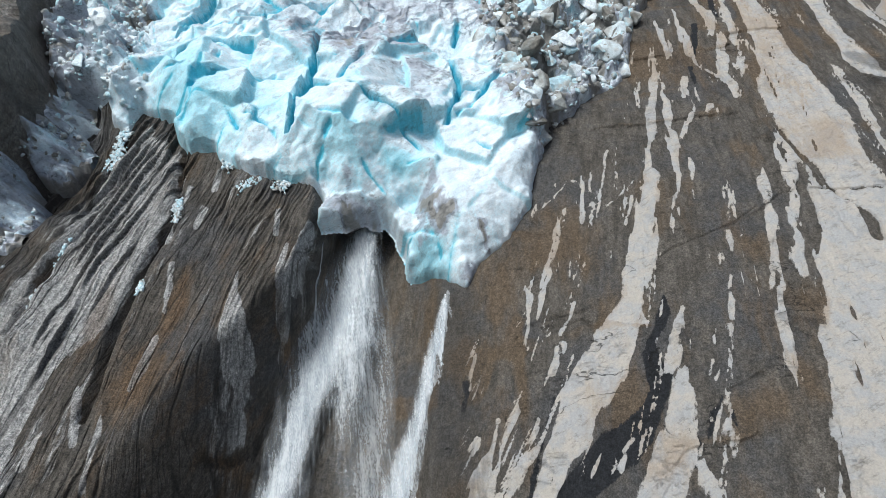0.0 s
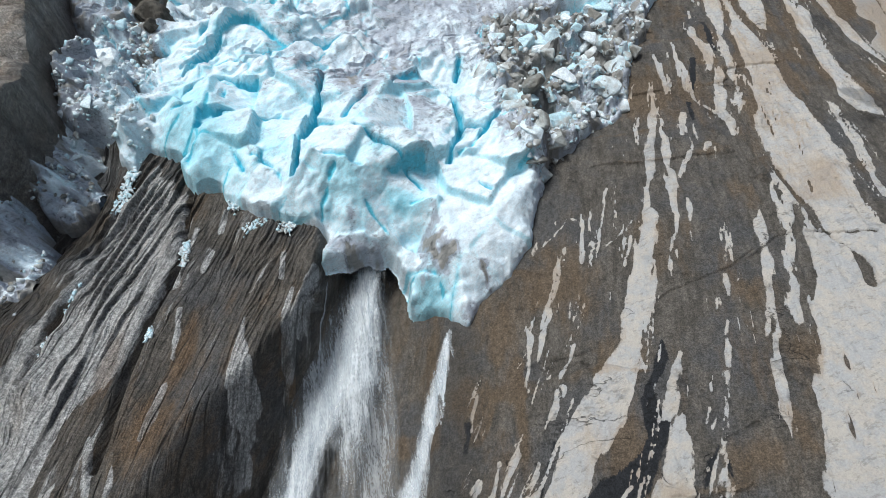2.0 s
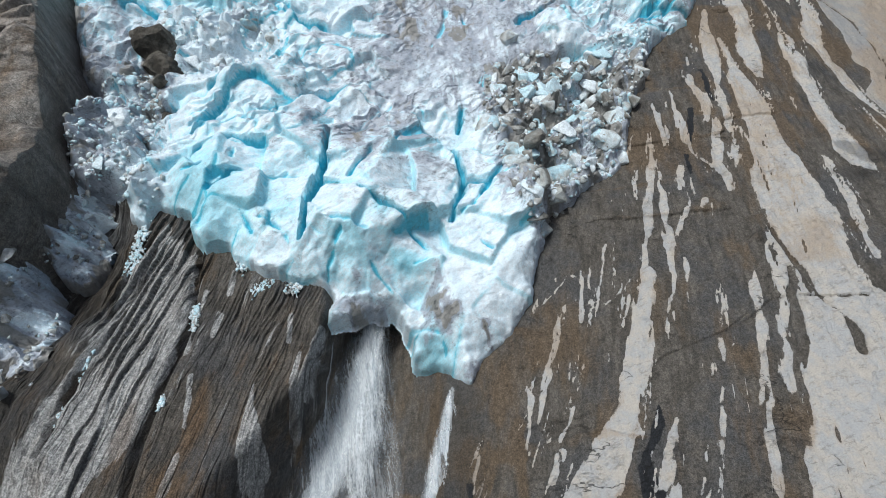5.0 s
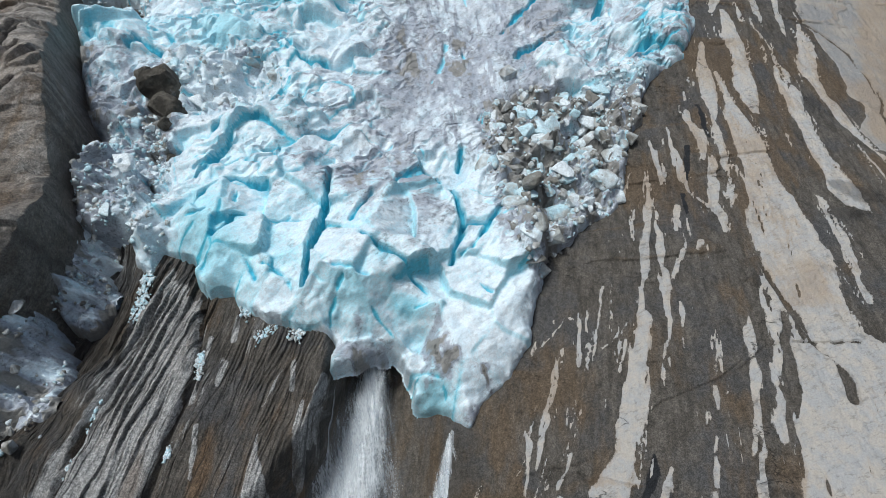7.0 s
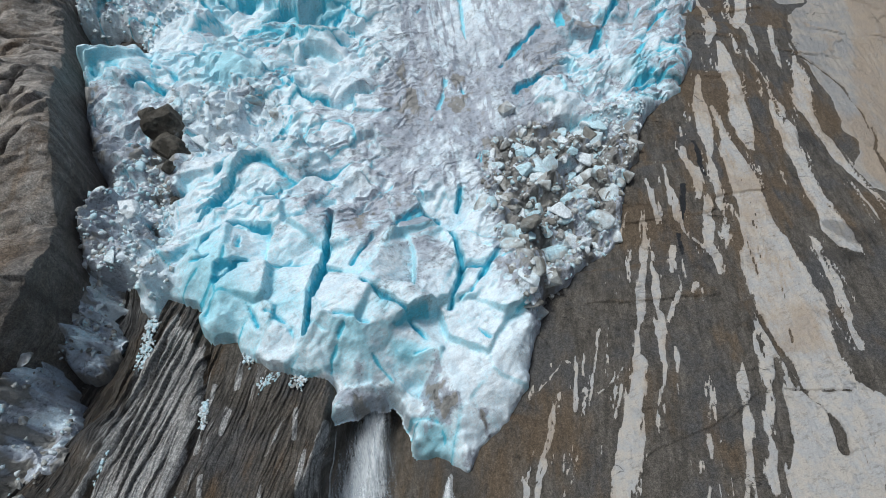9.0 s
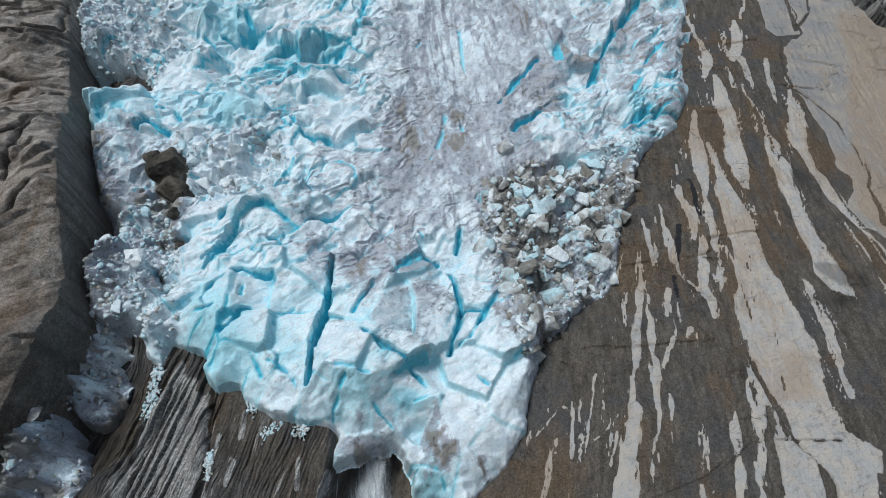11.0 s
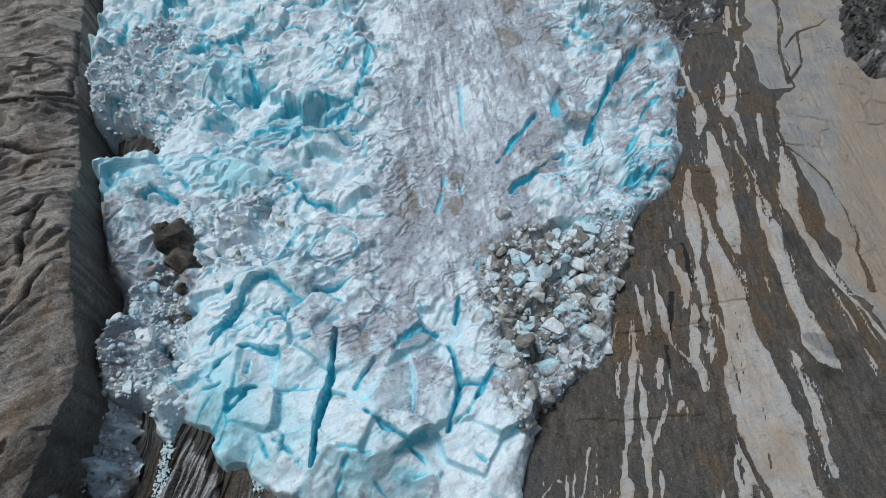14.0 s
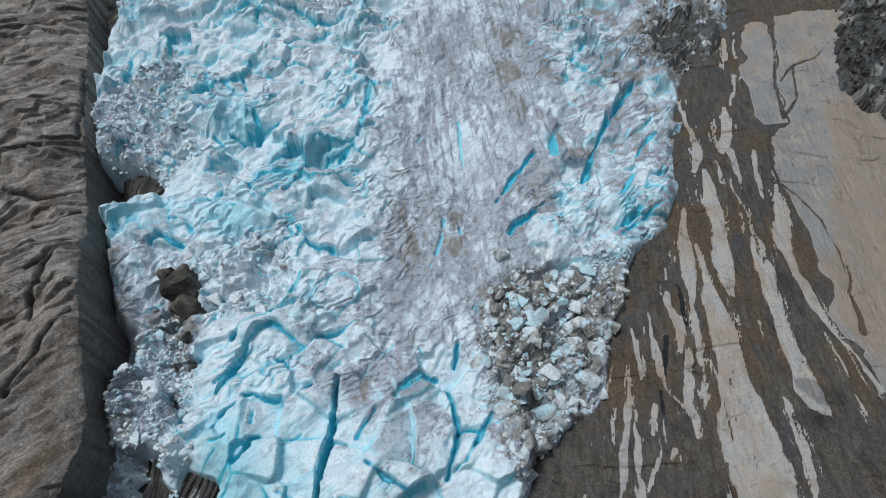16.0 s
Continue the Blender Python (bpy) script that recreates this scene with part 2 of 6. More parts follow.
def rock_material():
    s = Shade("gneiss")

    def strata(name_x, name_y, fx, fy):
        n = s.node("ShaderNodeCombineXYZ")
        s.link(s.mul(s.field(name_x), fx), n.inputs[0])
        s.link(s.mul(s.field(name_y), fy), n.inputs[1])
        return n.outputs[0]

    # crystals, lichen and pits, seen at two scales
    grain = s.noise(6.0, 2, 0.6)
    speck = s.noise(2.6, 4, 0.75)
    pits = s.noise(1.3, 9, 0.8, s.turned((1, 0.55, 1), 6))
    streak = s.noise(0.8, 8, 0.72, s.turned((1, 0.22, 1), 6), 0.4)
    blotch = s.noise(0.1, 6, 0.65)
    salt = s.mul(s.step(grain, 0.38, 0.62, 0.72, 1.22), s.mul(s.step(speck, 0.36, 0.64, 0.75, 1.18), s.step(pits, 0.3, 0.7, 0.72, 1.22)))
    rag = s.add(s.mul(s.add(s.noise(0.9, 9, 0.78, s.turned((1, 0.35, 1), 4)), -0.5), 1.5), s.mul(s.add(s.noise(4, 4, 0.7), -0.5), 0.35))
    base = s.mix(s.step(streak, 0.38, 0.62), (0.078, 0.069, 0.058), (0.138, 0.122, 0.104))
    base = s.mix(s.mul(s.step(blotch, 0.45, 0.62), 0.75), base, (0.086, 0.086, 0.088))
    ochre = s.step(s.add(s.field("ochre"), s.mul(s.add(s.noise(0.4, 8, 0.7, s.turned((1, 0.3, 1), 6)), -0.5), 1.9)), 0.18, 0.85)
    base = s.mix(s.mul(ochre, 0.7), base, (0.138, 0.096, 0.058))
    # the layered slab: pale and dark leaves with black seams between them
    leaf_grain = s.noise(1.0, 6, 0.7, strata("across", "down", 3.2, 0.35))
    leaf_wide = s.noise(1.0, 5, 0.65, strata("across", "down", 0.75, 0.06))
    band = s.add(s.field("band"), s.add(s.mul(s.add(leaf_wide, -0.5), 1.2), s.mul(s.add(leaf_grain, -0.5), 0.6)))
    grey = s.mix(s.step(s.add(s.mul(leaf_grain, 0.5), s.mul(speck, 0.5)), 0.38, 0.62), (0.33, 0.325, 0.315), (0.50, 0.49, 0.475))
    leaf = s.mix(s.step(band, 0.12, 0.34), base, grey)
    leaf = s.mix(s.mul(ochre, 0.5), leaf, (0.15, 0.092, 0.05))
    seams = s.cracks(1.0, strata("across", "down", 0.85, 0.055), 0.085)
    hair = s.cracks(1.0, strata("across", "down", 2.3, 0.16), 0.07)
    some = s.step(s.noise(0.16, 4, 0.6), 0.42, 0.58)
    black = s.math("MAXIMUM", s.mul(seams, s.step(leaf_wide, 0.42, 0.58, 0.0, 0.8)), s.mul(hair, s.mul(some, 0.5)))
    base = s.mix(s.field("leaf"), base, leaf)
    # the crag beyond the ice: sheets of smooth rock with long joints
    joint_at = s.node("ShaderNodeVectorMath")
    joint_at.operation = "ADD"
    wob = s.node("ShaderNodeTexNoise", Scale=0.12, Detail=5)
    s.link(s.coord, wob.inputs["Vector"])
    s.link(s.turned((0.04, 0.5, 0.2), -42), joint_at.inputs[0])
    s.link(wob.outputs["Color"], joint_at.inputs[1])
    joints = s.mul(s.cracks(1.0, joint_at.outputs[0], 0.03), s.step(s.noise(0.2, 4, 0.6), 0.38, 0.52))
    crag_grain = s.noise(0.9, 8, 0.75, s.turned((0.22, 1.3, 0.8), -42), 0.3)
    crag = s.mix(s.step(s.add(s.mul(s.field("sheets"), 0.35), s.mul(s.add(crag_grain, -0.5), 2.0)), -0.35, 0.35), (0.165, 0.144, 0.127), (0.42, 0.38, 0.34))
    crag = s.mix(s.mul(ochre, 0.6), crag, (0.20, 0.135, 0.08))
    base = s.mix(s.field("tower"), base, crag)
    # black schist
    base = s.mix(s.step(s.add(s.field("dark"), rag), -0.05, 0.15), base, (0.022, 0.023, 0.026))
    # pale veins
    pale = s.mix(s.step(s.noise(0.45, 7, 0.7), 0.4, 0.6), (0.52, 0.475, 0.42), (0.45, 0.442, 0.435))
    pale = s.mix(s.mul(s.step(s.noise(1.2, 8, 0.75, s.turned((0.5, 1.3, 1), -20)), 0.53, 0.63), 0.62), pale, (0.27, 0.25, 0.23))
    stone = s.mix(s.step(s.noise(0.14, 7, 0.7), 0.42, 0.6), (0.30, 0.295, 0.29), (0.38, 0.345, 0.305))
    scratch_at = s.node("ShaderNodeVectorMath")
    scratch_at.operation = "ADD"
    s.link(s.turned((0.05, 0.09, 0.1), 30), scratch_at.inputs[0])
    s.link(wob.outputs["Color"], scratch_at.inputs[1])
    scratch = s.mul(s.cracks(1.0, scratch_at.outputs[0], 0.006), s.step(s.noise(0.3, 4, 0.6), 0.5, 0.6))
    stone = s.mix(s.mul(scratch, 0.8), stone, (0.5, 0.48, 0.45))
    pale = s.mix(s.field("granite"), pale, stone)
    pale = s.mix(s.mul(ochre, 0.55), pale, (0.37, 0.275, 0.185))
    vein = s.step(s.add(s.field("vein"), s.mul(rag, 0.55)), -0.05, 0.06)
    col = s.mix(vein, base, pale)
    # wet streaks; shade of gorge, gully and crag gap put into the colour
    wet_shaded = s.step(s.add(s.field("wet_shaded"), s.mul(s.add(streak, -0.5), 1.6)), 0.35, 0.75)
    col = s.mix(s.mul(wet_shaded, 0.65), col, s.mix(0.7, col, (0.03, 0.027, 0.024)))
    fine = s.step(s.noise(4.5, 6, 0.8), 0.3, 0.7, 0.86, 1.1)
    col = s.mix(1.0, col, s.add(salt, s.mul(vein, s.add(fine, s.mul(salt, -1.0)))), "MULTIPLY")
    lines = s.math("MAXIMUM", s.mul(black, s.field("leaf")), s.mul(joints, s.add(s.mul(s.field("tower"), 0.22), 0.05)))
    lines = s.math("MAXIMUM", lines, s.mul(s.field("seam"), 0.85))
    # short open joints with crumbled edges
    split = s.noise(0.11, 5, 0.5, s.turned((0.5, 1.3, 1), 14), 0.25)
    open_joint = s.mul(s.step(s.math("ABSOLUTE", s.add(split, -0.5)), 0.0045, 0.0), s.step(s.noise(0.085, 4, 0.6), 0.54, 0.60))
    lines = s.math("MAXIMUM", lines, s.mul(open_joint, s.add(0.75, s.mul(s.field("leaf"), -0.6))))
    col = s.mix(s.mul(lines, 0.95), col, (0.016, 0.015, 0.014))
    relief = s.add(s.add(s.mul(streak, 0.7), s.mul(grain, 0.22)), s.add(s.mul(pits, 0.9), s.mul(speck, 0.3)))
    ledges = s.noise(0.22, 9, 0.68, s.turned((0.45, 1.3, 1), 8), 0.5)
    relief = s.add(relief, s.mul(s.mul(s.step(ledges, 0.49, 0.52), s.step(s.noise(0.13, 3, 0.6), 0.5, 0.62)), s.add(0.4, s.mul(s.field("leaf"), -0.4))))
    relief = s.add(s.add(relief, s.mul(s.mul(leaf_grain, s.field("leaf")), 0.45)), s.mul(lines, -0.9))
    nrm = s.bump(relief, 0.9, 0.42)
    return s.finish(col, s.step(wet_shaded, 0, 1, 0.85, 0.4), nrm, spec=0.3)


def ice_material(name="ice"):
    s = Shade(name)
    cups = s.noise(2.6, 5, 0.7, s.turned((1, 0.6, 1), -20))
    fine = s.noise(6, 4, 0.7)
    ripple = s.noise(3.0, 5, 0.7, s.turned((0.5, 1.2, 0.8), -35))
    snow = s.mix(s.step(s.noise(0.3, 6, 0.65), 0.38, 0.62), (0.72, 0.83, 0.90), (0.845, 0.915, 0.955))
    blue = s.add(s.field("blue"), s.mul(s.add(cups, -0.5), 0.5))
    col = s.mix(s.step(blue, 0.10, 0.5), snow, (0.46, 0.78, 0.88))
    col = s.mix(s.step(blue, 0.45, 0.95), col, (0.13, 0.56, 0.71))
    stain = s.noise(0.6, 11, 0.76, s.turned((1, 0.4, 1), 15), 0.4)
    # on the gully ice this field holds painted shade as well as dirt
    dirt = s.add(s.field("dirt"), s.add(s.mul(s.add(stain, -0.5), 1.05), s.mul(s.add(fine, -0.5), 0.3)))
    col = s.mix(s.step(dirt, 0.12, 0.7, 0, 0.8), col, (0.35, 0.368, 0.43))
    col = s.mix(s.step(dirt, 0.9, 1.35), col, (0.29, 0.282, 0.265))
    col = s.mix(s.step(dirt, 1.9, 2.7), col, (0.085, 0.084, 0.080))
    # wind-blown grit, and dark folds in the dirty ice
    grit = s.mul(s.step(s.noise(2.2, 9, 0.8, s.turned((0.45, 1.1, 0.8), -30), 0.6), 0.53, 0.61), s.mul(s.step(dirt, -0.1, 0.5), s.step(dirt, 0.7, 1.1, 1.0, 0.35)))
    fold = s.noise(0.33, 8, 0.68, s.turned((0.7, 1.15, 0.8), -38), 0.7)
    wrinkle = s.mul(s.step(s.math("ABSOLUTE", s.add(fold, -0.5)), 0.014, 0.0), s.mul(s.step(s.noise(0.2, 4, 0.6), 0.46, 0.58), s.step(dirt, -0.25, 0.35)))
    col = s.mix(s.math("MAXIMUM", s.mul(wrinkle, 0.7), s.mul(grit, 0.72)), col, (0.13, 0.135, 0.14))
    scoop = s.node("ShaderNodeTexVoronoi", Scale=1.0)
    s.link(s.turned((0.9, 0.6, 0.8), 24), scoop.inputs["Vector"])
    scoops = scoop.outputs["Distance"]
    tone = s.mul(s.step(fine, 0.36, 0.64, 0.88, 1.05), s.mul(s.step(ripple, 0.36, 0.64, 0.91, 1.06), s.step(cups, 0.36, 0.64, 0.93, 1.05)))
    col = s.mix(1.0, col, tone, "MULTIPLY")
    nrm = s.bump(s.add(s.add(s.mul(cups, 0.45), s.mul(ripple, 0.35)), s.add(s.add(s.mul(fine, 0.4), s.mul(scoops, 0.5)), s.mul(wrinkle, -0.5))), 0.8, 0.2)
    return s.finish(col, 0.5, nrm, spec=0.35)


ROCK, ICE = rock_material(), ice_material()


# ---- outline of the ice ----
FRONT = [(-48.6, 41.1), (-46.4, 35.4), (-44.1, 35.3), (-43.3, 38.0), (-38.9, 36.2), (-37.4, 33.2), (-34.7, 30.9), (-31.8, 31.3), (-29.2, 28.3),
         (-26.6, 26.9), (-22.7, 26.4), (-19.6, 25.6), (-17.4, 25.1), (-17.4, 22.5), (-17.4, 20.0), (-16.1, 20.6), (-14.4, 22.0), (-11.6, 23.6), (-8.7, 24.9),
         (-6.7, 24.4), (-5.8, 22.1), (-5.2, 18.6), (-3.9, 17.8), (-2.1, 17.4), (0.3, 16.5), (3.3, 14.6), (4.9, 16.5),
         (7.5, 19.9), (10.5, 24.1), (12.8, 28.7), (13.4, 30.7), (15.2, 36.1), (16.4, 41.3)]
RIGHT = [(18.0, 42.8), (21.8, 45.6), (25.3, 49.6), (29.7, 52.2), (31.5, 56.8), (34.8, 69.6), (37.8, 73.8), (40.0, 81.2), (41.8, 85.2), (44.4, 89.2),
         (48.1, 91.7), (52.4, 96.1), (54.6, 101.6), (57.6, 107.5), (58.4, 113.6), (61.1, 122.4), (64.1, 130.6), (63.0, 134.3), (66.4, 144.7),
         (70.1, 152.9), (79.4, 160.9), (83.4, 166.4), (88.3, 175.1), (96, 200), (108, 245), (-116, 245), (-104, 200)]
LEFT = [(-93, 160), (-92.3, 149.5), (-92.7, 145.4), (-92.3, 139.2), (-91.4, 131.1), (-92, 123.3), (-88.6, 115.7), (-81.8, 107), (-73.6, 107.5),
        (-66, 103), (-68.5, 96.6), (-76.3, 91.7), (-81.8, 88.1), (-80.8, 84.0), (-73.5, 74.7), (-68.5, 70.0), (-66.3, 68.0), (-61.2, 61.5), (-60.4, 52.2),
        (-60.2, 46.9), (-59, 41.9), (-52.8, 39.1)]
OUTLINE = FRONT + RIGHT + LEFT

# ---- pale veins, schist, slabs and cracks in the rock: bands through (u, v, half width) ----
VEINS, SCHIST, CRACKS, PALE_SLABS, GRANITE, RUST = [], [], [], [], [], []
VEINS.append(((29.5, 30.2, 1.03), (28.1, 24.5, 1.41), (26.5, 19.7, 1.65), (25.1, 15.3, 1.74), (23.5, 11.3, 1.27), (21.8, 7.5, 1.74), (20.3, 4.7, 2.07), (19.5, 2.6, 2.21), (18.3, 0.7, 2.58), (16.3, -1.8, 2.73), (15.1, -4.2, 1.74), (13.9, -6.6, 1.6), (12.2, -8.2, 1.17), (11.5, -10.1, 1.17), (10.2, -13.9, 1.13)))
VEINS.append(((16.5, 24.8, 0.19), (15.9, 22.9, 0.42), (14.5, 18.3, 0.33), (13.6, 14.9, 0.42), (12.7, 12.5, 0.38), (11.4, 9.0, 0.33), (11.3, 8.5, 0.09)))
VEINS.append(((10.7, 14.2, 0.09), (10.7, 12.0, 0.33), (10.5, 9.6, 0.23), (10.4, 7.2, 0.19), (10.3, 4.9, 0.14)))
VEINS.append(((11.4, 12.7, 0.19), (10.7, 10.4, 0.23), (10.5, 9.6, 0.23)))
VEINS.append(((16.3, 10.5, 0.14), (15.5, 8.6, 0.23), (14.8, 7.2, 0.19), (14.3, 6.1, 0.09)))
VEINS.append(((17.0, 16.9, 0.06), (16.5, 15.2, 0.19), (16.1, 13.5, 0.09)))
VEINS.append(((35.8, 60.5, 0.14), (35.2, 56.9, 0.28), (35.5, 54.5, 0.52), (34.2, 49.4, 0.75), (32.9, 46.0, 0.7), (32.1, 42.7, 0.75), (31.8, 40.1, 0.56), (31.4, 37.6, 0.42), (30.5, 35.3, 0.52), (29.9, 33.0, 0.42), (29.3, 30.8, 0.33)))
VEINS.append(((36.1, 51.3, 0.14), (35.6, 48.5, 0.33), (35.3, 45.6, 0.7), (34.7, 43.0, 0.75), (34.5, 41.0, 0.56), (34.2, 39.5, 0.38), (34.2, 37.1, 0.7), (33.5, 33.6, 0.7), (32.7, 30.8, 0.66), (32.7, 29.1, 0.42), (32.2, 26.9, 0.33), (31.2, 23.9, 0.28), (30.7, 21.9, 0.28), (30.2, 20.0, 0.33), (29.8, 18.7, 0.09)))
VEINS.append(((33.1, 38.0, 0.14), (33.3, 36.0, 0.28)))
VEINS.append(((38.4, 44.2, 0.19), (38.1, 42.4, 0.38), (37.2, 39.9, 0.52), (36.1, 37.5, 0.28), (35.6, 36.3, 0.14)))
VEINS.append(((35.3, 31.8, 0.14), (35.0, 29.8, 0.33), (34.8, 28.5, 0.14), (34.5, 27.6, 0.06)))
VEINS.append(((34.2, 26.0, 0.14), (33.8, 24.0, 0.09)))
VEINS.append(((38.2, 25.4, 0.14), (37.9, 23.8, 0.19), (37.2, 21.8, 0.14), (36.6, 18.9, 0.06)))
VEINS.append(((36.2, 18.0, 0.19), (36.0, 16.6, 0.23), (35.7, 14.8, 0.09)))
VEINS.append(((34.4, 15.1, 0.09), (34.1, 13.8, 0.14), (33.7, 12.9, 0.06)))
VEINS.append(((34.2, 11.1, 0.09), (33.7, 9.9, 0.19), (33.4, 9.1, 0.06)))
VEINS.append(((33.4, 8.6, 0.14), (33.4, 7.5, 0.33), (32.9, 6.1, 0.28), (32.4, 5.0, 0.09)))
VEINS.append(((32.1, 4.3, 0.19), (31.2, 2.2, 0.09)))
VEINS.append(((29.4, -0.6, 0.09), (28.8, -1.9, 0.09)))
VEINS.append(((44.0, 28.4, 0.19), (43.5, 26.2, 0.56), (42.7, 24.1, 0.61), (42.2, 22.1, 0.33), (41.8, 20.1, 0.38), (41.2, 18.2, 0.42), (40.5, 16.4, 0.52), (39.6, 13.8, 0.42), (39.3, 12.2, 0.42)))
VEINS.append(((38.5, 11.7, 0.23), (37.7, 9.3, 0.33), (37.4, 8.4, 0.09)))
VEINS.append(((39.3, 12.2, 0.33), (39.2, 10.4, 0.33), (38.8, 8.8, 0.38), (37.9, 6.5, 0.28), (37.4, 5.0, 0.52), (37.1, 2.8, 0.52), (36.8, 1.1, 0.52), (36.3, -1.2, 0.38), (35.9, -2.8, 0.23), (35.6, -4.0, 0.06)))
VEINS.append(((45.5, 23.8, 0.38), (45.0, 21.7, 0.56), (44.1, 19.8, 0.42), (43.7, 17.9, 0.33)))
VEINS.append(((43.7, 20.9, 0.19), (43.3, 18.9, 0.23), (43.2, 17.4, 0.28), (43.0, 16.0, 0.38), (42.7, 14.2, 0.52), (42.3, 12.5, 0.66), (41.8, 10.8, 0.42), (41.0, 8.8, 0.09)))
VEINS.append(((44.3, 14.0, 0.14), (43.9, 12.7, 0.14)))
VEINS.append(((43.0, 10.2, 0.14), (42.2, 8.7, 0.14)))
VEINS.append(((63.5, 53.5, 0.23), (64.0, 51.6, 0.7), (63.7, 46.8, 0.61), (63.4, 43.1, 0.8), (62.7, 38.8, 0.85), (61.9, 34.1, 0.7), (61.6, 30.9, 0.66)))
VEINS.append(((62.8, 50.8, 0.14), (62.9, 46.1, 0.14)))
VEINS.append(((39.9, 52.4, 0.33), (38.8, 48.7, 0.56), (38.1, 46.6, 0.28)))
VEINS.append(((40.7, 49.2, 0.19), (40.2, 46.3, 0.28), (40.0, 44.2, 0.19)))
VEINS.append(((40.8, 43.4, 0.33), (40.6, 41.7, 0.28)))
VEINS.append(((38.8, 68.5, 0.19), (38.8, 64.0, 0.38), (38.9, 60.6, 0.33), (39.4, 58.3, 0.14)))
VEINS.append(((42.1, 65.4, 0.28), (42.9, 62.7, 0.42), (42.7, 58.4, 0.38), (42.8, 55.2, 0.23), (43.7, 53.5, 0.23), (44.6, 51.8, 0.23), (45.9, 50.1, 0.14)))
VEINS.append(((32.5, 51.9, 0.14), (31.8, 49.1, 0.19), (31.0, 46.4, 0.09)))
VEINS.append(((29.3, 46.6, 0.09), (28.3, 42.7, 0.09)))
VEINS.append(((32.8, 60.6, 0.09), (31.5, 56.7, 0.14)))
VEINS.append(((25.1, 36.3, 0.06), (24.2, 33.0, 0.19), (23.3, 30.9, 0.23), (22.2, 28.3, 0.33), (21.8, 26.3, 0.23), (21.1, 23.8, 0.14)))
VEINS.append(((22.5, 27.7, 0.09), (21.4, 24.8, 0.14)))
VEINS.append(((26.4, 26.4, 0.14), (25.7, 24.4, 0.19), (24.6, 21.6, 0.09)))
VEINS.append(((20.4, 32.0, 0.14), (19.9, 28.2, 0.28), (19.6, 25.1, 0.38), (19.3, 23.2, 0.14)))
VEINS.append(((13.4, 26.7, 0.06), (15.2, 28.2, 0.09), (16.6, 30.0, 0.09), (17.9, 31.4, 0.06), (19.5, 31.1, 0.09), (20.0, 29.3, 0.06), (20.6, 26.5, 0.06), (21.9, 25.9, 0.06), (23.3, 25.6, 0.09), (24.6, 26.4, 0.09), (26.0, 28.1, 0.09), (27.4, 29.5, 0.06)))
VEINS.append(((8.3, -1.2, 0.09), (8.5, -2.6, 0.28), (7.8, -3.8, 0.42), (7.2, -5.4, 0.42), (6.6, -6.9, 0.42), (6.3, -8.1, 0.33), (5.8, -9.5, 0.33), (4.4, -13.4, 0.38)))
VEINS.append(((6.2, -3.3, 0.14), (5.8, -4.9, 0.19), (5.4, -6.7, 0.28), (4.7, -7.9, 0.8), (4.4, -9.4, 1.17), (3.4, -13.3, 1.41)))
VEINS.append(((10.6, -7.1, 0.23), (9.9, -7.9, 0.61), (9.2, -8.7, 0.66), (8.2, -9.8, 0.7), (4.9, -13.4, 0.75)))
VEINS.append(((10.9, -4.0, 0.14), (10.4, -5.2, 0.14), (9.7, -6.3, 0.09)))
VEINS.append(((12.8, -2.6, 0.09), (12.3, -3.8, 0.14), (11.9, -4.7, 0.09)))
VEINS.append(((3.9, -5.2, 0.19), (3.4, -6.3, 0.28), (3.1, -7.1, 0.14)))
VEINS.append(((28.2, 7.6, 0.23), (27.7, 6.5, 0.47), (26.8, 4.4, 0.47), (25.9, 2.3, 0.47), (25.1, 0.7, 0.47), (24.5, -0.6, 0.14)))
VEINS.append(((25.1, -10.7, 0.42), (25.3, -11.8, 0.61), (25.8, -15.4, 0.85)))
VEINS.append(((28.7, -3.8, 0.06), (28.3, -5.3, 0.09), (27.4, -7.0, 0.19), (26.7, -8.7, 0.23), (26.3, -9.5, 0.09)))
VEINS.append(((28.4, -6.5, 0.14), (27.5, -8.2, 0.19), (26.9, -9.8, 0.09)))
VEINS.append(((28.9, -7.2, 0.09), (28.5, -8.6, 0.19), (28.4, -9.4, 0.14)))
VEINS.append(((16.0, -6.8, 0.19), (15.3, -7.7, 0.23), (14.5, -8.7, 0.19), (14.0, -9.4, 0.09)))
VEINS.append(((20.3, -7.4, 0.19), (19.3, -8.4, 0.19)))
VEINS.append(((19.5, -9.0, 0.19), (18.6, -10.3, 0.33)))
VEINS.append(((24.7, 2.1, 0.09), (23.9, -0.2, 0.14), (23.1, -2.1, 0.14)))
VEINS.append(((24.9, 3.9, 0.19), (24.4, 2.5, 0.19)))
VEINS.append(((22.4, -3.0, 0.09), (22.0, -3.9, 0.09)))
VEINS.append(((3.9, 6.1, 0.14), (3.6, 3.8, 0.19), (3.2, 2.4, 0.23), (2.9, 1.0, 0.14)))
VEINS.append(((13.9, 4.3, 0.23), (13.4, 2.2, 0.19), (13.1, 1.1, 0.09)))
VEINS.append(((14.7, 4.9, 0.28), (14.7, 3.8, 0.19)))
VEINS.append(((15.5, 3.3, 0.23), (15.1, 2.2, 0.09)))
VEINS.append(((67.5, 144.6, 0.23), (66.2, 136.7, 0.61), (65.9, 130.5, 0.99), (66.0, 124.6, 1.08), (65.0, 119.0, 1.27), (63.0, 113.7, 0.7)))
VEINS.append(((77.7, 139.0, 0.7), (76.3, 131.7, 1.69), (74.0, 124.7, 1.83), (71.9, 121.3, 0.99)))
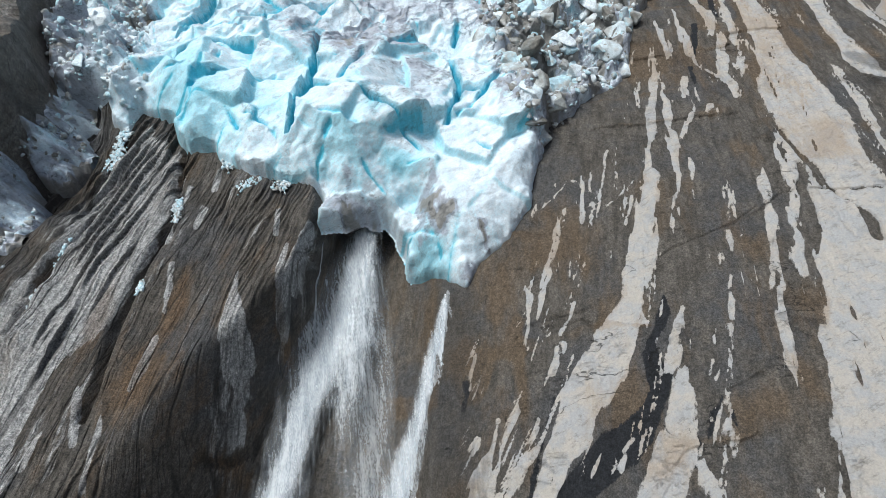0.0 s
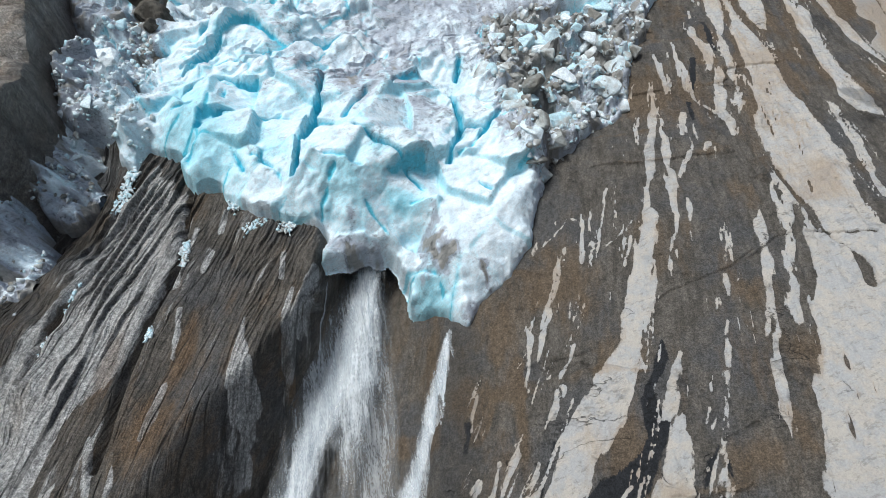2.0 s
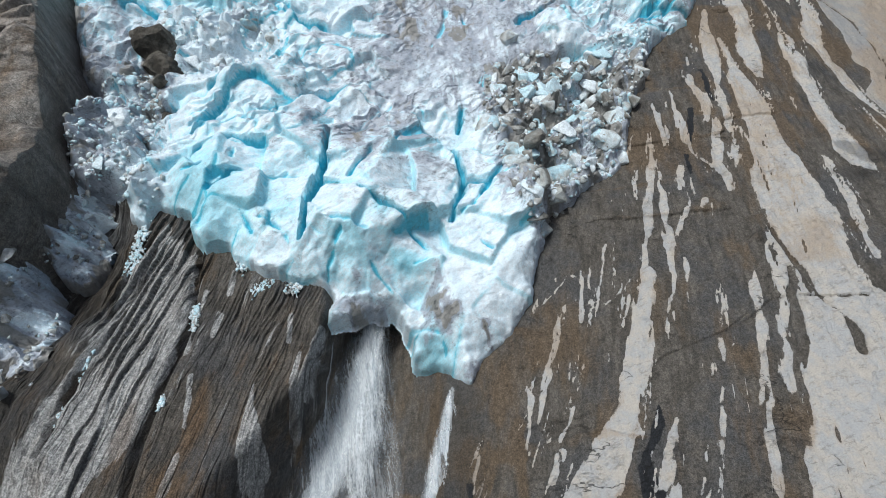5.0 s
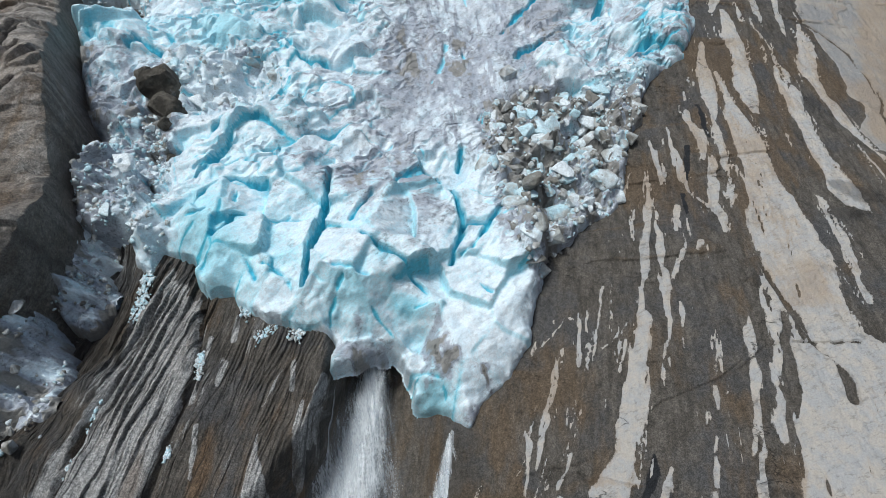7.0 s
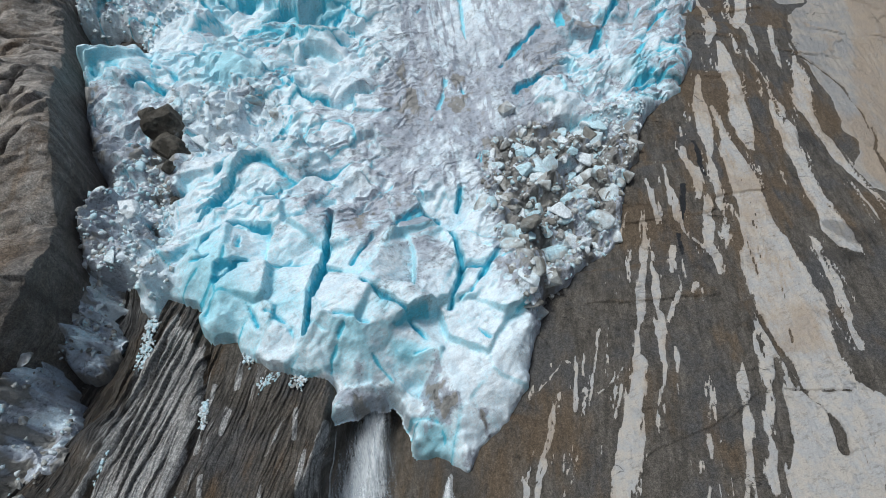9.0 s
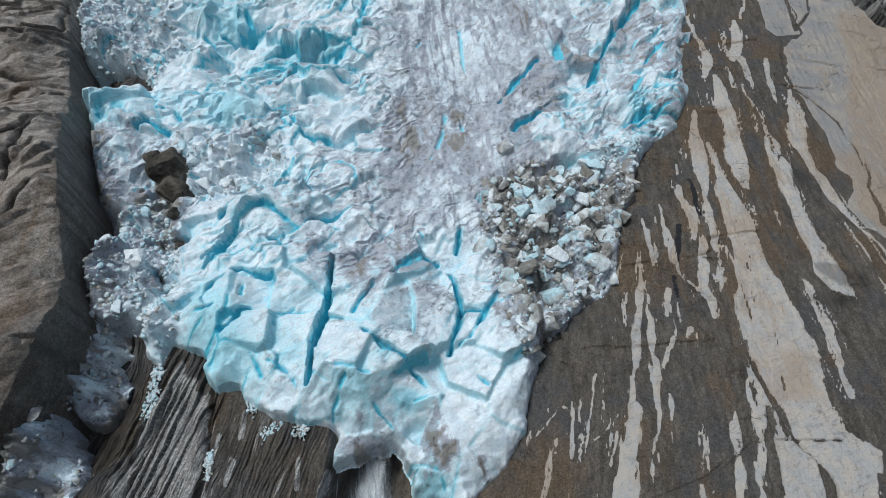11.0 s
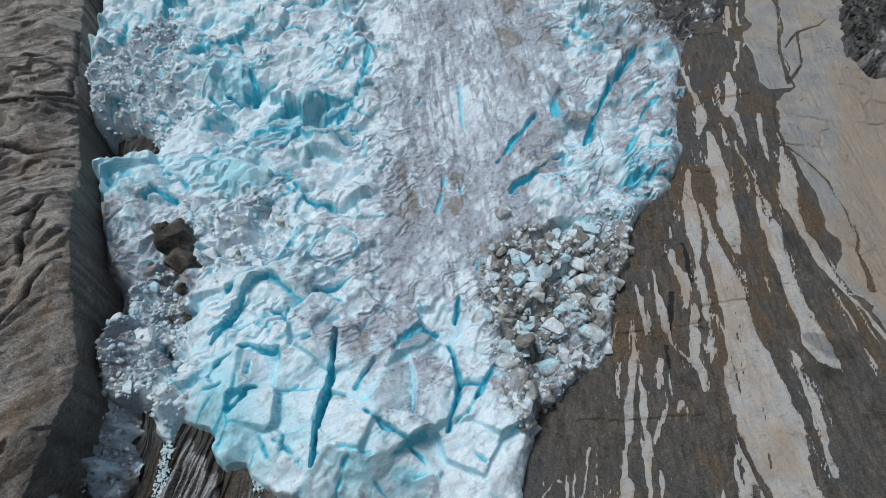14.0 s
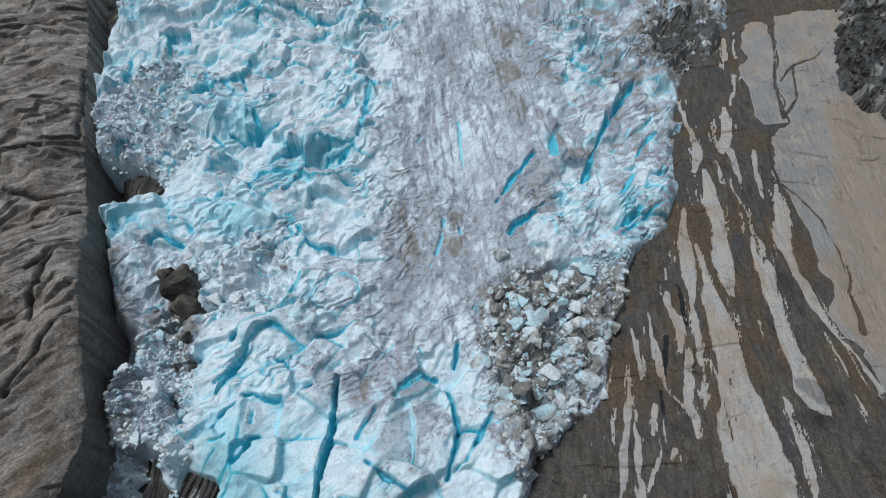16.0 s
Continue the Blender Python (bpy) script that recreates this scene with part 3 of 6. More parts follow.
VEINS.append(((73.3, 134.1, 0.28), (71.9, 127.0, 0.42), (71.1, 122.4, 0.28)))
VEINS.append(((84.9, 153.2, 0.61), (82.5, 146.6, 0.38), (80.0, 140.3, 0.23)))
VEINS.append(((74.5, 121.4, 1.36), (74.3, 117.1, 0.85), (73.8, 112.9, 0.52), (73.5, 108.9, 0.19)))
VEINS.append(((69.5, 116.9, 0.38), (69.3, 112.7, 0.56), (68.8, 109.7, 0.19)))
VEINS.append(((80.7, 121.7, 0.56), (78.9, 114.2, 0.66), (78.1, 109.1, 0.66), (77.5, 105.2, 0.19)))
VEINS.append(((65.7, 113.7, 0.8), (65.0, 107.6, 1.41), (64.4, 101.8, 1.83), (64.4, 97.1, 1.65), (63.4, 92.6, 1.83), (63.1, 89.2, 2.07), (62.3, 85.0, 2.11), (62.1, 81.0, 1.69), (61.6, 77.1, 0.66), (61.6, 76.4, 0.19)))
VEINS.append(((61.7, 107.5, 0.19), (61.2, 103.6, 0.14)))
VEINS.append(((62.5, 105.6, 0.33), (62.0, 101.7, 0.09)))
VEINS.append(((71.6, 111.8, 0.23), (71.4, 105.8, 0.28), (72.0, 102.0, 0.19), (72.5, 99.3, 0.23), (72.3, 94.7, 0.47), (72.8, 91.3, 0.75), (72.5, 87.9, 0.33)))
VEINS.append(((71.4, 92.9, 0.38), (70.9, 88.6, 0.75), (70.7, 84.5, 1.32)))
VEINS.append(((83.0, 110.4, 0.42), (81.9, 104.5, 1.5), (80.8, 98.9, 1.97), (78.5, 93.4, 2.07), (78.1, 89.9, 1.55), (78.1, 86.6, 1.17), (78.2, 82.5, 1.27), (78.6, 78.6, 1.36), (79.1, 74.1, 1.32), (79.7, 71.2, 1.03), (80.8, 67.1, 0.56), (82.4, 63.1, 0.33), (83.2, 57.9, 0.8), (83.6, 55.4, 0.85)))
VEINS.append(((57.3, 101.6, 0.47), (56.0, 96.1, 0.94), (55.2, 90.8, 1.65), (54.3, 85.8, 1.74), (53.5, 81.7, 1.74), (53.0, 77.9, 0.89), (52.5, 74.9, 0.66), (51.7, 70.5, 0.75), (51.1, 66.4, 0.7), (50.8, 62.4, 0.61), (50.3, 59.2, 0.28)))
VEINS.append(((58.1, 90.8, 0.38), (58.0, 85.8, 0.7), (57.9, 82.5, 0.85), (57.2, 79.4, 1.13), (55.9, 74.8, 1.46)))
VEINS.append(((51.5, 87.4, 0.23), (51.1, 84.1, 0.19)))
VEINS.append(((48.9, 84.2, 0.38), (48.5, 81.0, 0.28)))
VEINS.append(((47.8, 77.2, 0.8), (47.5, 73.5, 0.85), (48.3, 70.6, 1.32), (48.2, 67.8, 1.03), (47.7, 65.1, 0.75), (46.9, 63.1, 0.42)))
VEINS.append(((42.6, 72.1, 0.23), (42.3, 67.9, 0.33), (42.3, 63.9, 0.7), (42.3, 62.0, 0.7), (42.4, 58.8, 0.38), (42.6, 56.3, 0.19)))
VEINS.append(((38.5, 68.1, 0.19), (38.6, 65.4, 0.42), (38.6, 62.1, 0.52), (38.8, 59.5, 0.42), (39.0, 57.7, 0.14)))
VEINS.append(((39.8, 62.7, 0.14), (39.7, 59.5, 0.23)))
VEINS.append(((48.8, 63.7, 0.52), (48.3, 61.1, 0.7), (47.4, 58.6, 0.8), (47.3, 56.2, 0.99), (46.2, 52.6, 1.03), (46.5, 49.7, 1.08), (46.1, 45.9, 0.42)))
VEINS.append(((50.1, 57.9, 0.19), (49.7, 55.5, 0.47), (49.4, 53.1, 0.38), (49.1, 50.8, 0.14)))
VEINS.append(((52.4, 61.1, 0.23), (51.7, 57.3, 0.19)))
VEINS.append(((77.8, 68.3, 0.19), (78.3, 64.2, 0.19), (78.4, 60.9, 0.23), (78.0, 57.6, 0.09)))
VEINS.append(((82.0, 67.1, 0.14), (81.7, 61.7, 0.14), (81.4, 56.6, 0.19)))
VEINS.append(((77.3, 53.9, 0.23), (77.7, 51.5, 0.23), (78.0, 49.8, 0.14)))
VEINS.append(((65.2, 70.6, 0.19), (64.3, 66.4, 0.14)))
VEINS.append(((70.1, 98.2, 0.19), (69.2, 94.6, 0.09)))
VEINS.append(((86.0, 170.7, 0.61), (85.0, 163.2, 0.89), (82.3, 157.6, 0.47)))
VEINS.append(((89.9, 171.6, 0.28), (87.3, 161.5, 0.23)))
VEINS.append(((120.1, 138.0, 0.85), (115.7, 128.1, 0.61)))
SCHIST.append(((26.6, 9.5, 0.19), (26.1, 7.6, 0.75), (25.4, 5.7, 0.66), (24.4, 4.0, 0.52), (23.4, 2.0, 0.89), (23.5, -0.1, 1.32), (23.2, -2.8, 1.03), (21.8, -5.1, 1.46), (20.4, -6.8, 1.69), (18.5, -8.3, 2.21), (16.1, -9.8, 2.21), (14.8, -11.1, 1.97), (11.4, -14.5, 1.79)))
SCHIST.append(((28.6, -3.8, 0.09), (27.9, -5.3, 0.33), (27.0, -7.0, 0.38), (26.1, -8.3, 0.19)))
SCHIST.append(((28.9, -4.5, 0.19), (29.1, -5.7, 0.28), (29.0, -7.2, 0.23), (29.2, -8.1, 0.14)))
SCHIST.append(((25.6, -8.0, 0.14), (25.4, -9.1, 0.23), (24.8, -10.1, 0.23), (24.5, -10.8, 0.19)))
SCHIST.append(((2.5, 1.8, 0.42), (2.4, -0.3, 0.52), (2.0, -1.6, 0.28)))
SCHIST.append(((12.9, -1.6, 0.23), (12.1, -3.8, 0.19), (11.5, -5.6, 0.23), (10.8, -7.7, 0.28), (10.0, -10.0, 0.28), (8.6, -13.8, 0.23)))
SCHIST.append(((50.4, 79.4, 0.47), (50.3, 75.6, 0.66), (50.0, 72.0, 0.52), (49.9, 69.1, 0.23)))
SCHIST.append(((45.3, 66.5, 0.52), (43.8, 61.3, 0.61), (43.1, 57.5, 0.38)))
SCHIST.append(((41.5, 55.1, 0.38), (40.9, 50.5, 0.38)))
CRACKS.append(((52.5, 20.3, 0.28), (52.6, 17.7, 0.7), (52.1, 15.3, 0.66)))
CRACKS.append(((49.4, 37.0, 0.47), (49.2, 34.4, 0.47), (49.5, 32.3, 0.28), (49.8, 30.0, 0.47), (50.5, 28.2, 0.47), (50.6, 25.9, 0.23), (50.4, 24.2, 0.14), (51.5, 22.5, 0.09), (52.4, 20.8, 0.09)))
CRACKS.append(((48.7, 29.0, 0.42), (48.3, 26.7, 0.66), (47.1, 24.4, 0.56), (46.6, 21.5, 0.66), (45.8, 18.6, 0.66), (45.2, 15.7, 0.33)))
CRACKS.append(((38.8, 19.6, 0.09), (41.6, 21.7, 0.09), (44.0, 23.4, 0.09), (46.7, 24.1, 0.06), (50.5, 24.0, 0.06), (57.0, 23.8, 0.19)))
CRACKS.append(((102.3, 174.1, 0.28), (100.2, 167.3, 0.33), (98.3, 159.2, 0.19), (95.4, 149.0, 0.47), (94.3, 141.6, 0.47), (93.5, 135.7, 0.66)))
CRACKS.append(((102.7, 156.5, 0.33), (101.1, 149.0, 0.28), (99.6, 143.0, 0.33), (95.9, 138.2, 0.38), (93.2, 135.0, 0.42)))
CRACKS.append(((84.5, 110.9, 0.52), (87.4, 107.9, 0.19), (89.4, 103.7, 0.38), (90.7, 99.8, 0.33), (90.5, 94.4, 0.14), (91.0, 90.2, 0.23), (90.2, 84.3, 0.23)))
CRACKS.append(((91.2, 86.1, 0.19), (90.4, 82.0, 0.38), (88.5, 78.7, 0.42), (88.1, 71.9, 0.61), (87.2, 68.9, 0.85)))
CRACKS.append(((97.4, 150.3, 0.23), (100.2, 154.0, 0.23), (103.2, 157.0, 0.33), (110.4, 160.1, 0.14), (112.8, 162.5, 0.23)))
CRACKS.append(((87.2, 127.5, 0.38), (84.1, 116.6, 0.38), (84.1, 111.5, 0.42)))
CRACKS.append(((67.0, 53.3, 0.14), (67.9, 50.8, 0.19), (69.0, 48.5, 0.28), (70.0, 46.1, 0.33)))
CRACKS.append(((39.8, 9.0, 0.09), (41.3, 8.4, 0.09), (42.7, 8.6, 0.09)))
CRACKS.append(((26.9, 15.0, 0.09), (28.5, 16.1, 0.09), (30.0, 16.7, 0.14), (33.6, 18.0, 0.06), (36.6, 18.9, 0.09), (40.9, 21.8, 0.09)))
CRACKS.append(((18.8, 6.8, 0.09), (17.0, 8.0, 0.09), (15.3, 7.5, 0.06), (13.3, 7.3, 0.09), (11.4, 8.2, 0.06)))
CRACKS.append(((29.7, -3.3, 0.06), (31.5, -2.6, 0.06), (33.1, -1.8, 0.06)))
PALE_SLABS.append([(56.9, 84.1), (55.5, 77.8), (54.0, 69.1), (53.8, 62.3), (52.7, 56.0), (50.7, 50.2), (50.2, 49.0), (49.4, 43.1), (49.2, 37.7), (49.1, 34.4), (49.6, 32.5), (50.4, 29.7), (50.6, 27.4), (50.7, 24.2), (52.3, 22.7), (53.4, 20.7), (55.8, 20.4), (60.4, 20.1), (61.6, 22.1), (57.9, 25.5), (57.5, 28.1), (58.5, 31.1), (59.4, 36.9), (60.1, 39.6), (59.9, 42.4), (59.6, 47.7), (59.2, 53.2), (58.9, 58.3), (59.5, 56.0), (59.3, 62.3), (59.2, 69.1), (59.0, 74.9), (58.6, 79.4)])
PALE_SLABS.append([(43.0, 8.6), (42.4, 6.6), (40.7, 3.1), (39.8, 1.4), (39.5, -0.3), (39.3, -1.6), (38.2, -2.8), (37.8, -4.6), (37.4, -6.4), (36.5, -8.0), (36.1, -9.6), (35.2, -12.3), (33.3, -17.2), (39.3, -17.5), (52.4, 6.2), (61.6, 22.1), (57.9, 25.5), (53.1, 24.5), (50.3, 23.7), (49.3, 25.5), (48.9, 30.7), (48.1, 35.2), (47.3, 35.9), (46.5, 32.9), (45.8, 29.3), (45.2, 24.9), (45.9, 23.2), (46.3, 22.4), (46.6, 20.5), (46.4, 18.5), (46.2, 16.5), (44.9, 14.8), (43.9, 12.3)])
PALE_SLABS.append([(70.1, 84.5), (68.7, 78.1), (68.1, 72.1), (67.2, 63.8), (67.4, 58.6), (66.3, 54.6), (68.1, 51.3), (71.2, 49.0), (71.2, 53.7), (71.3, 56.2), (71.3, 61.2), (71.2, 66.6), (71.7, 73.7), (72.2, 78.3), (74.0, 84.7), (72.9, 87.1)])
GRANITE.append([(87.9, 157.2), (87.1, 149.1), (86.1, 141.5), (85.1, 135.4), (87.4, 133.9), (93.2, 135.0), (95.9, 146.5), (97.0, 154.1), (100.2, 167.3), (101.1, 175.7), (94.7, 176.9)])
GRANITE.append([(94.0, 135.1), (87.5, 127.5), (83.5, 114.5), (85.4, 110.2), (85.8, 106.8), (85.1, 94.8), (84.7, 87.1), (85.0, 82.2), (83.7, 77.5), (81.4, 72.8), (82.2, 70.0), (83.2, 65.8), (85.5, 63.3), (83.5, 56.7), (85.3, 46.1), (94.5, 46.7), (162.2, 177.6), (105.0, 181.3), (100.7, 167.2), (96.2, 146.5)])
PALE_SLABS.append([(25.8, 0.2), (26.1, -0.5), (26.0, -3.1), (25.9, -5.6), (25.6, -7.7), (25.3, -9.1), (24.4, -10.6), (22.3, -16.6), (17.5, -16.2), (21.2, -9.2), (22.1, -7.6), (23.2, -6.5), (24.0, -4.1), (24.6, -1.6)])
RUST.append((34.0, 55.5, 5.4, 4.7, 0.6))
RUST.append((13.5, 19.5, 2.9, 3.8, 0.4))
RUST.append((17.2, 19.7, 1.8, 3.8, 0.5))
RUST.append((7.8, 11.8, 1.7, 7.0, 0.5))
RUST.append((9.4, 0.7, 0.8, 6.6, 0.9))
RUST.append((5.2, 2.8, 2.7, 4.6, 0.4))
RUST.append((31.8, -5.7, 2.8, 2.6, 0.8))
RUST.append((40.4, 6.9, 2.2, 3.1, 0.5))
RUST.append((42.1, 54.4, 5.4, 6.5, 0.5))
RUST.append((55.1, 32.0, 4.4, 5.0, 0.4))
RUST.append((62.1, 37.4, 4.8, 1.9, 0.6))
RUST.append((58.7, 61.8, 4.0, 7.5, 0.3))
RUST.append((-1.6, 4.9, 1.1, 5.6, 1.0))
RUST.append((2.1, 4.1, 1.7, 4.7, 0.5))
RUST.append((33.8, 33.5, 1.1, 6.0, 0.4))
RUST.append((19.1, -5.4, 1.6, 1.2, 0.6))
RUST.append((-31.0, -3.1, 3.3, 3.7, 0.5))
RUST.append((-37.4, 4.5, 1.1, 3.6, 0.9))
RUST.append((-30.0, 7.1, 1.0, 4.6, 0.7))
RUST.append((-24.5, -7.9, 1.8, 1.5, 0.5))
RUST.append((-19.6, 6.4, 0.4, 3.5, 0.5))
RUST.append((17.4, -1.9, 2.2, 2.0, 0.3))
RUST.append((81.9, 126.1, 5.5, 6.0, 0.8))
RUST.append((64.8, 78.0, 4.9, 6.3, 0.6))
RUST.append((57.6, 96.1, 3.3, 5.6, 0.6))
RUST.append((85.0, 163.2, 1.6, 15.0, 0.6))
RUST.append((47.4, 70.6, 3.4, 8.8, 0.6))
RUST.append((81.6, 86.0, 3.0, 7.0, 0.6))
RUST.append((87.6, 69.7, 2.9, 5.3, 0.7))
RUST.append((72.9, 55.0, 2.2, 3.1, 0.3))
RUST.append((-61.9, 47.8, 0.2, 5.8, 0.8))
RUST.append((-59.3, 33.7, 1.4, 4.6, 0.7))
RUST.append((-81.7, 83.1, 2.8, 10.8, 0.3))
# ---- layers and grooves of the left slab, watercourses, snow ----
LAYERS, GROOVES, SNOW = [], [], []
LAYERS.append(((-39.6, 29.6, 0.23), (-40.3, 26.9, 0.47), (-40.4, 20.8, 0.66), (-41.2, 16.1, 0.75), (-42.1, 11.4, 0.89), (-43.2, 6.4, 0.99), (-43.7, 2.1, 0.89), (-44.5, -3.6, 0.75)))
LAYERS.append(((-23.2, 18.3, 0.23), (-23.4, 14.7, 0.23), (-24.0, 11.3, 0.28), (-24.2, 8.5, 0.52), (-23.3, 5.2, 1.13), (-23.0, 2.4, 1.22), (-23.5, -0.3, 0.7), (-23.7, -1.9, 0.14)))
LAYERS.append(((-23.8, -1.6, 0.19), (-24.0, -4.1, 0.47), (-24.4, -6.1, 0.38), (-24.9, -7.3, 0.19)))
LAYERS.append(((-19.3, 15.8, 0.23), (-19.3, 11.6, 0.38), (-19.6, 8.0, 0.19), (-19.8, 6.7, 0.06)))
LAYERS.append(((-17.7, 17.9, 0.14), (-18.1, 13.7, 0.19), (-18.6, 10.9, 0.09)))
LAYERS.append(((-31.8, 11.7, 0.09), (-31.3, 7.7, 0.14), (-31.1, 5.5, 0.09)))
LAYERS.append(((-35.2, 15.2, 0.33), (-35.8, 12.6, 0.52), (-36.2, 11.0, 0.23)))
LAYERS.append(((-36.1, -4.5, 0.14), (-35.5, -6.8, 0.23), (-34.8, -9.5, 0.19)))
LAYERS.append(((-33.6, -5.3, 0.19), (-33.1, -7.8, 0.33), (-32.8, -10.4, 0.38), (-32.5, -12.7, 0.38), (-32.0, -16.0, 0.38)))
LAYERS.append(((-23.3, 2.4, 0.09), (-24.0, -1.0, 0.14), (-24.6, -2.9, 0.14)))
LAYERS.append(((-33.0, 24.3, 0.14), (-33.1, 19.4, 0.23), (-33.5, 14.9, 0.28)))
LAYERS.append(((-41.7, 4.3, 0.8), (-42.4, -1.1, 1.03), (-42.9, -4.7, 0.99)))
LAYERS.append(((-30.9, 2.0, 0.14), (-31.4, -1.3, 0.23), (-31.7, -3.7, 0.09)))
LAYERS.append(((-37.4, -9.0, 0.33), (-37.9, -11.6, 0.47)))
LAYERS.append(((-36.2, 27.8, 0.42), (-36.0, 24.1, 0.56), (-35.6, 19.8, 0.61), (-35.2, 16.6, 0.7), (-35.6, 13.8, 0.8)))
LAYERS.append(((-22.5, 20.4, 0.09), (-23.2, 17.9, 0.23), (-23.8, 14.7, 0.23)))
LAYERS.append(((-17.2, 20.1, 0.14), (-17.6, 17.5, 0.23), (-18.0, 15.0, 0.19)))
LAYERS.append(((-21.3, 21.3, 0.09), (-20.9, 17.2, 0.09)))
LAYERS.append(((-30.4, 28.1, 0.09), (-29.9, 24.4, 0.14)))
LAYERS.append(((-30.3, 20.9, 0.09), (-30.6, 17.6, 0.19)))
LAYERS.append(((-39.7, 27.6, 0.19), (-38.8, 22.2, 0.28), (-38.8, 17.2, 0.33)))
GROOVES.append(((-35.0, 26.2, 0.23), (-33.8, 19.4, 0.23), (-34.1, 14.9, 0.33), (-34.7, 10.7, 0.28), (-35.0, 6.8, 0.33), (-35.3, 3.2, 0.38), (-35.2, -0.8, 0.28), (-34.9, -4.4, 0.23), (-35.0, -7.3, 0.19)))
GROOVES.append(((-20.4, 3.5, 0.09), (-21.1, 0.1, 0.19), (-22.1, -3.4, 0.14), (-23.0, -6.2, 0.09)))
GROOVES.append(((-26.6, -8.7, 0.14), (-24.4, -7.4, 0.09), (-23.1, -5.8, 0.06)))
GROOVES.append(((-17.4, 16.9, 0.09), (-18.0, 12.9, 0.09), (-18.7, 8.9, 0.09), (-19.4, 5.1, 0.14), (-20.4, 1.3, 0.09)))
GROOVES.append(((-42.0, 31.1, 0.19), (-42.4, 24.6, 0.19), (-43.1, 19.6, 0.19), (-43.8, 14.2, 0.19)))
GROOVES.append(((-45.1, 1.4, 0.14), (-44.6, 7.0, 0.14), (-44.1, 13.4, 0.14)))
GROOVES.append(((-35.8, 32.7, 0.19), (-35.0, 26.9, 0.23), (-34.3, 22.4, 0.23), (-33.7, 18.2, 0.23), (-33.9, 14.7, 0.28)))
GROOVES.append(((-79.4, 80.2, 0.30), (-75.7, 81.0, 0.30), (-74.1, 86.0, 0.30)))
GROOVES.append(((-72.6, 67.4, 0.30), (-71.2, 71.6, 0.30), (-69.0, 74.5, 0.30)))
GROOVES.append(((-89.0, 89.1, 0.35), (-82.4, 87.8, 0.35), (-76.9, 91.9, 0.35)))
GROOVES.append(((-68.9, 58.0, 0.25), (-70.9, 68.9, 0.25), (-70.3, 76.2, 0.25)))
GROOVES.append(((-66.1, 44.3, 0.25), (-65.0, 52.0, 0.25), (-63.1, 60.0, 0.25)))
GROOVES.append(((-95.4, 138.7, 0.30), (-90.9, 126.3, 0.30), (-84.0, 108.7, 0.30)))
SNOW.append(((-45.1, 35.3, 0.52), (-44.3, 30.4, 0.75), (-44.2, 26.5, 0.47)))
SNOW.append(((-44.6, 14.4, 0.56), (-44.8, 12.3, 0.7), (-45.1, 10.2, 0.38)))
SNOW.append(((-44.8, 6.7, 0.52), (-45.6, 5.7, 0.8), (-46.3, 4.6, 0.47)))
SNOW.append(((-54.3, 37.0, 0.23), (-55.4, 33.5, 0.23), (-56.5, 30.7, 0.19)))
SNOW.append(((-34.0, 8.4, 0.19), (-34.2, 7.9, 0.09)))
SNOW.append(((-33.1, 19.6, 0.33), (-33.3, 18.5, 0.19)))
SNOW.append(((-56.7, 32.3, 0.09), (-56.7, 29.4, 0.14), (-57.0, 27.8, 0.19)))
SNOW.append(((-56.2, 33.4, 0.09), (-56.1, 33.8, 0.09)))
SNOW.append(((-44.4, 38.1, 0.23), (-44.6, 36.8, 0.28)))
SNOW.append(((-33.4, 21.4, 0.28), (-33.9, 20.3, 0.23)))
SNOW.append(((-29.9, 29.6, 0.52), (-28.4, 28.2, 0.47)))
SNOW.append(((-24.5, 26.6, 0.23), (-26.9, 24.6, 0.14)))
SNOW.append(((-22.4, 25.7, 0.38), (-20.7, 25.2, 0.28)))
FALL = ((-10.0, 28.7, 1.0), (-10.6, 26.9, 1.4), (-11.3, 23.9, 1.9), (-12.1, 20.9, 2.4), (-12.8, 17.0, 3.1), (-13.7, 12.6, 3.7), (-14.7, 8.3, 4.23), (-16.1, 4.2, 3.71), (-17.4, -0.4, 2.73), (-18.0, -4.0, 2.68), (-18.4, -7.7, 2.58), (-18.7, -11.2, 2.63), (-20.2, -22.0, 2.8), (-22.2, -34.0, 3.0))
VEIL = ((-9.8, 25.1, 1.65), (-10.0, 20.9, 2.12), (-10.4, 15.7, 3.34), (-10.4, 10.3, 4.37), (-10.0, 5.3, 5.03), (-9.7, 0.7, 5.12), (-9.4, -3.5, 4.79), (-9.1, -7.6, 4.61), (-8.8, -11.4, 4.79), (-9.5, -22.0, 4.8), (-10.5, -34.0, 4.8))
PLUME = ((-9.8, 28.0, 0.7), (-10.2, 25.0, 1.0), (-10.6, 21.0, 1.4), (-10.9, 17.0, 2.0), (-11.1, 12.6, 2.7), (-11.3, 8.3, 3.2), (-11.8, 4.2, 2.8), (-12.0, 0.6, 2.6), (-12.2, -3.4, 2.6), (-12.4, -8.0, 2.6))
SIDE = ((1.4, 18.4, 0.33), (0.9, 15.6, 0.42), (0.5, 12.4, 0.7), (-0.2, 8.4, 0.99), (-1.0, 4.7, 1.13), (-1.6, 1.1, 1.17), (-2.7, -2.8, 1.22), (-3.5, -6.0, 1.55), (-4.1, -8.6, 1.83), (-4.7, -11.6, 2.11), (-6.3, -22.0, 2.3), (-8.0, -34.0, 2.5))
THREAD = ((-16.2, 20.1, 0.09), (-16.5, 16.3, 0.19), (-17.0, 12.2, 0.28), (-17.5, 8.7, 0.28), (-18.0, 5.1, 0.28))
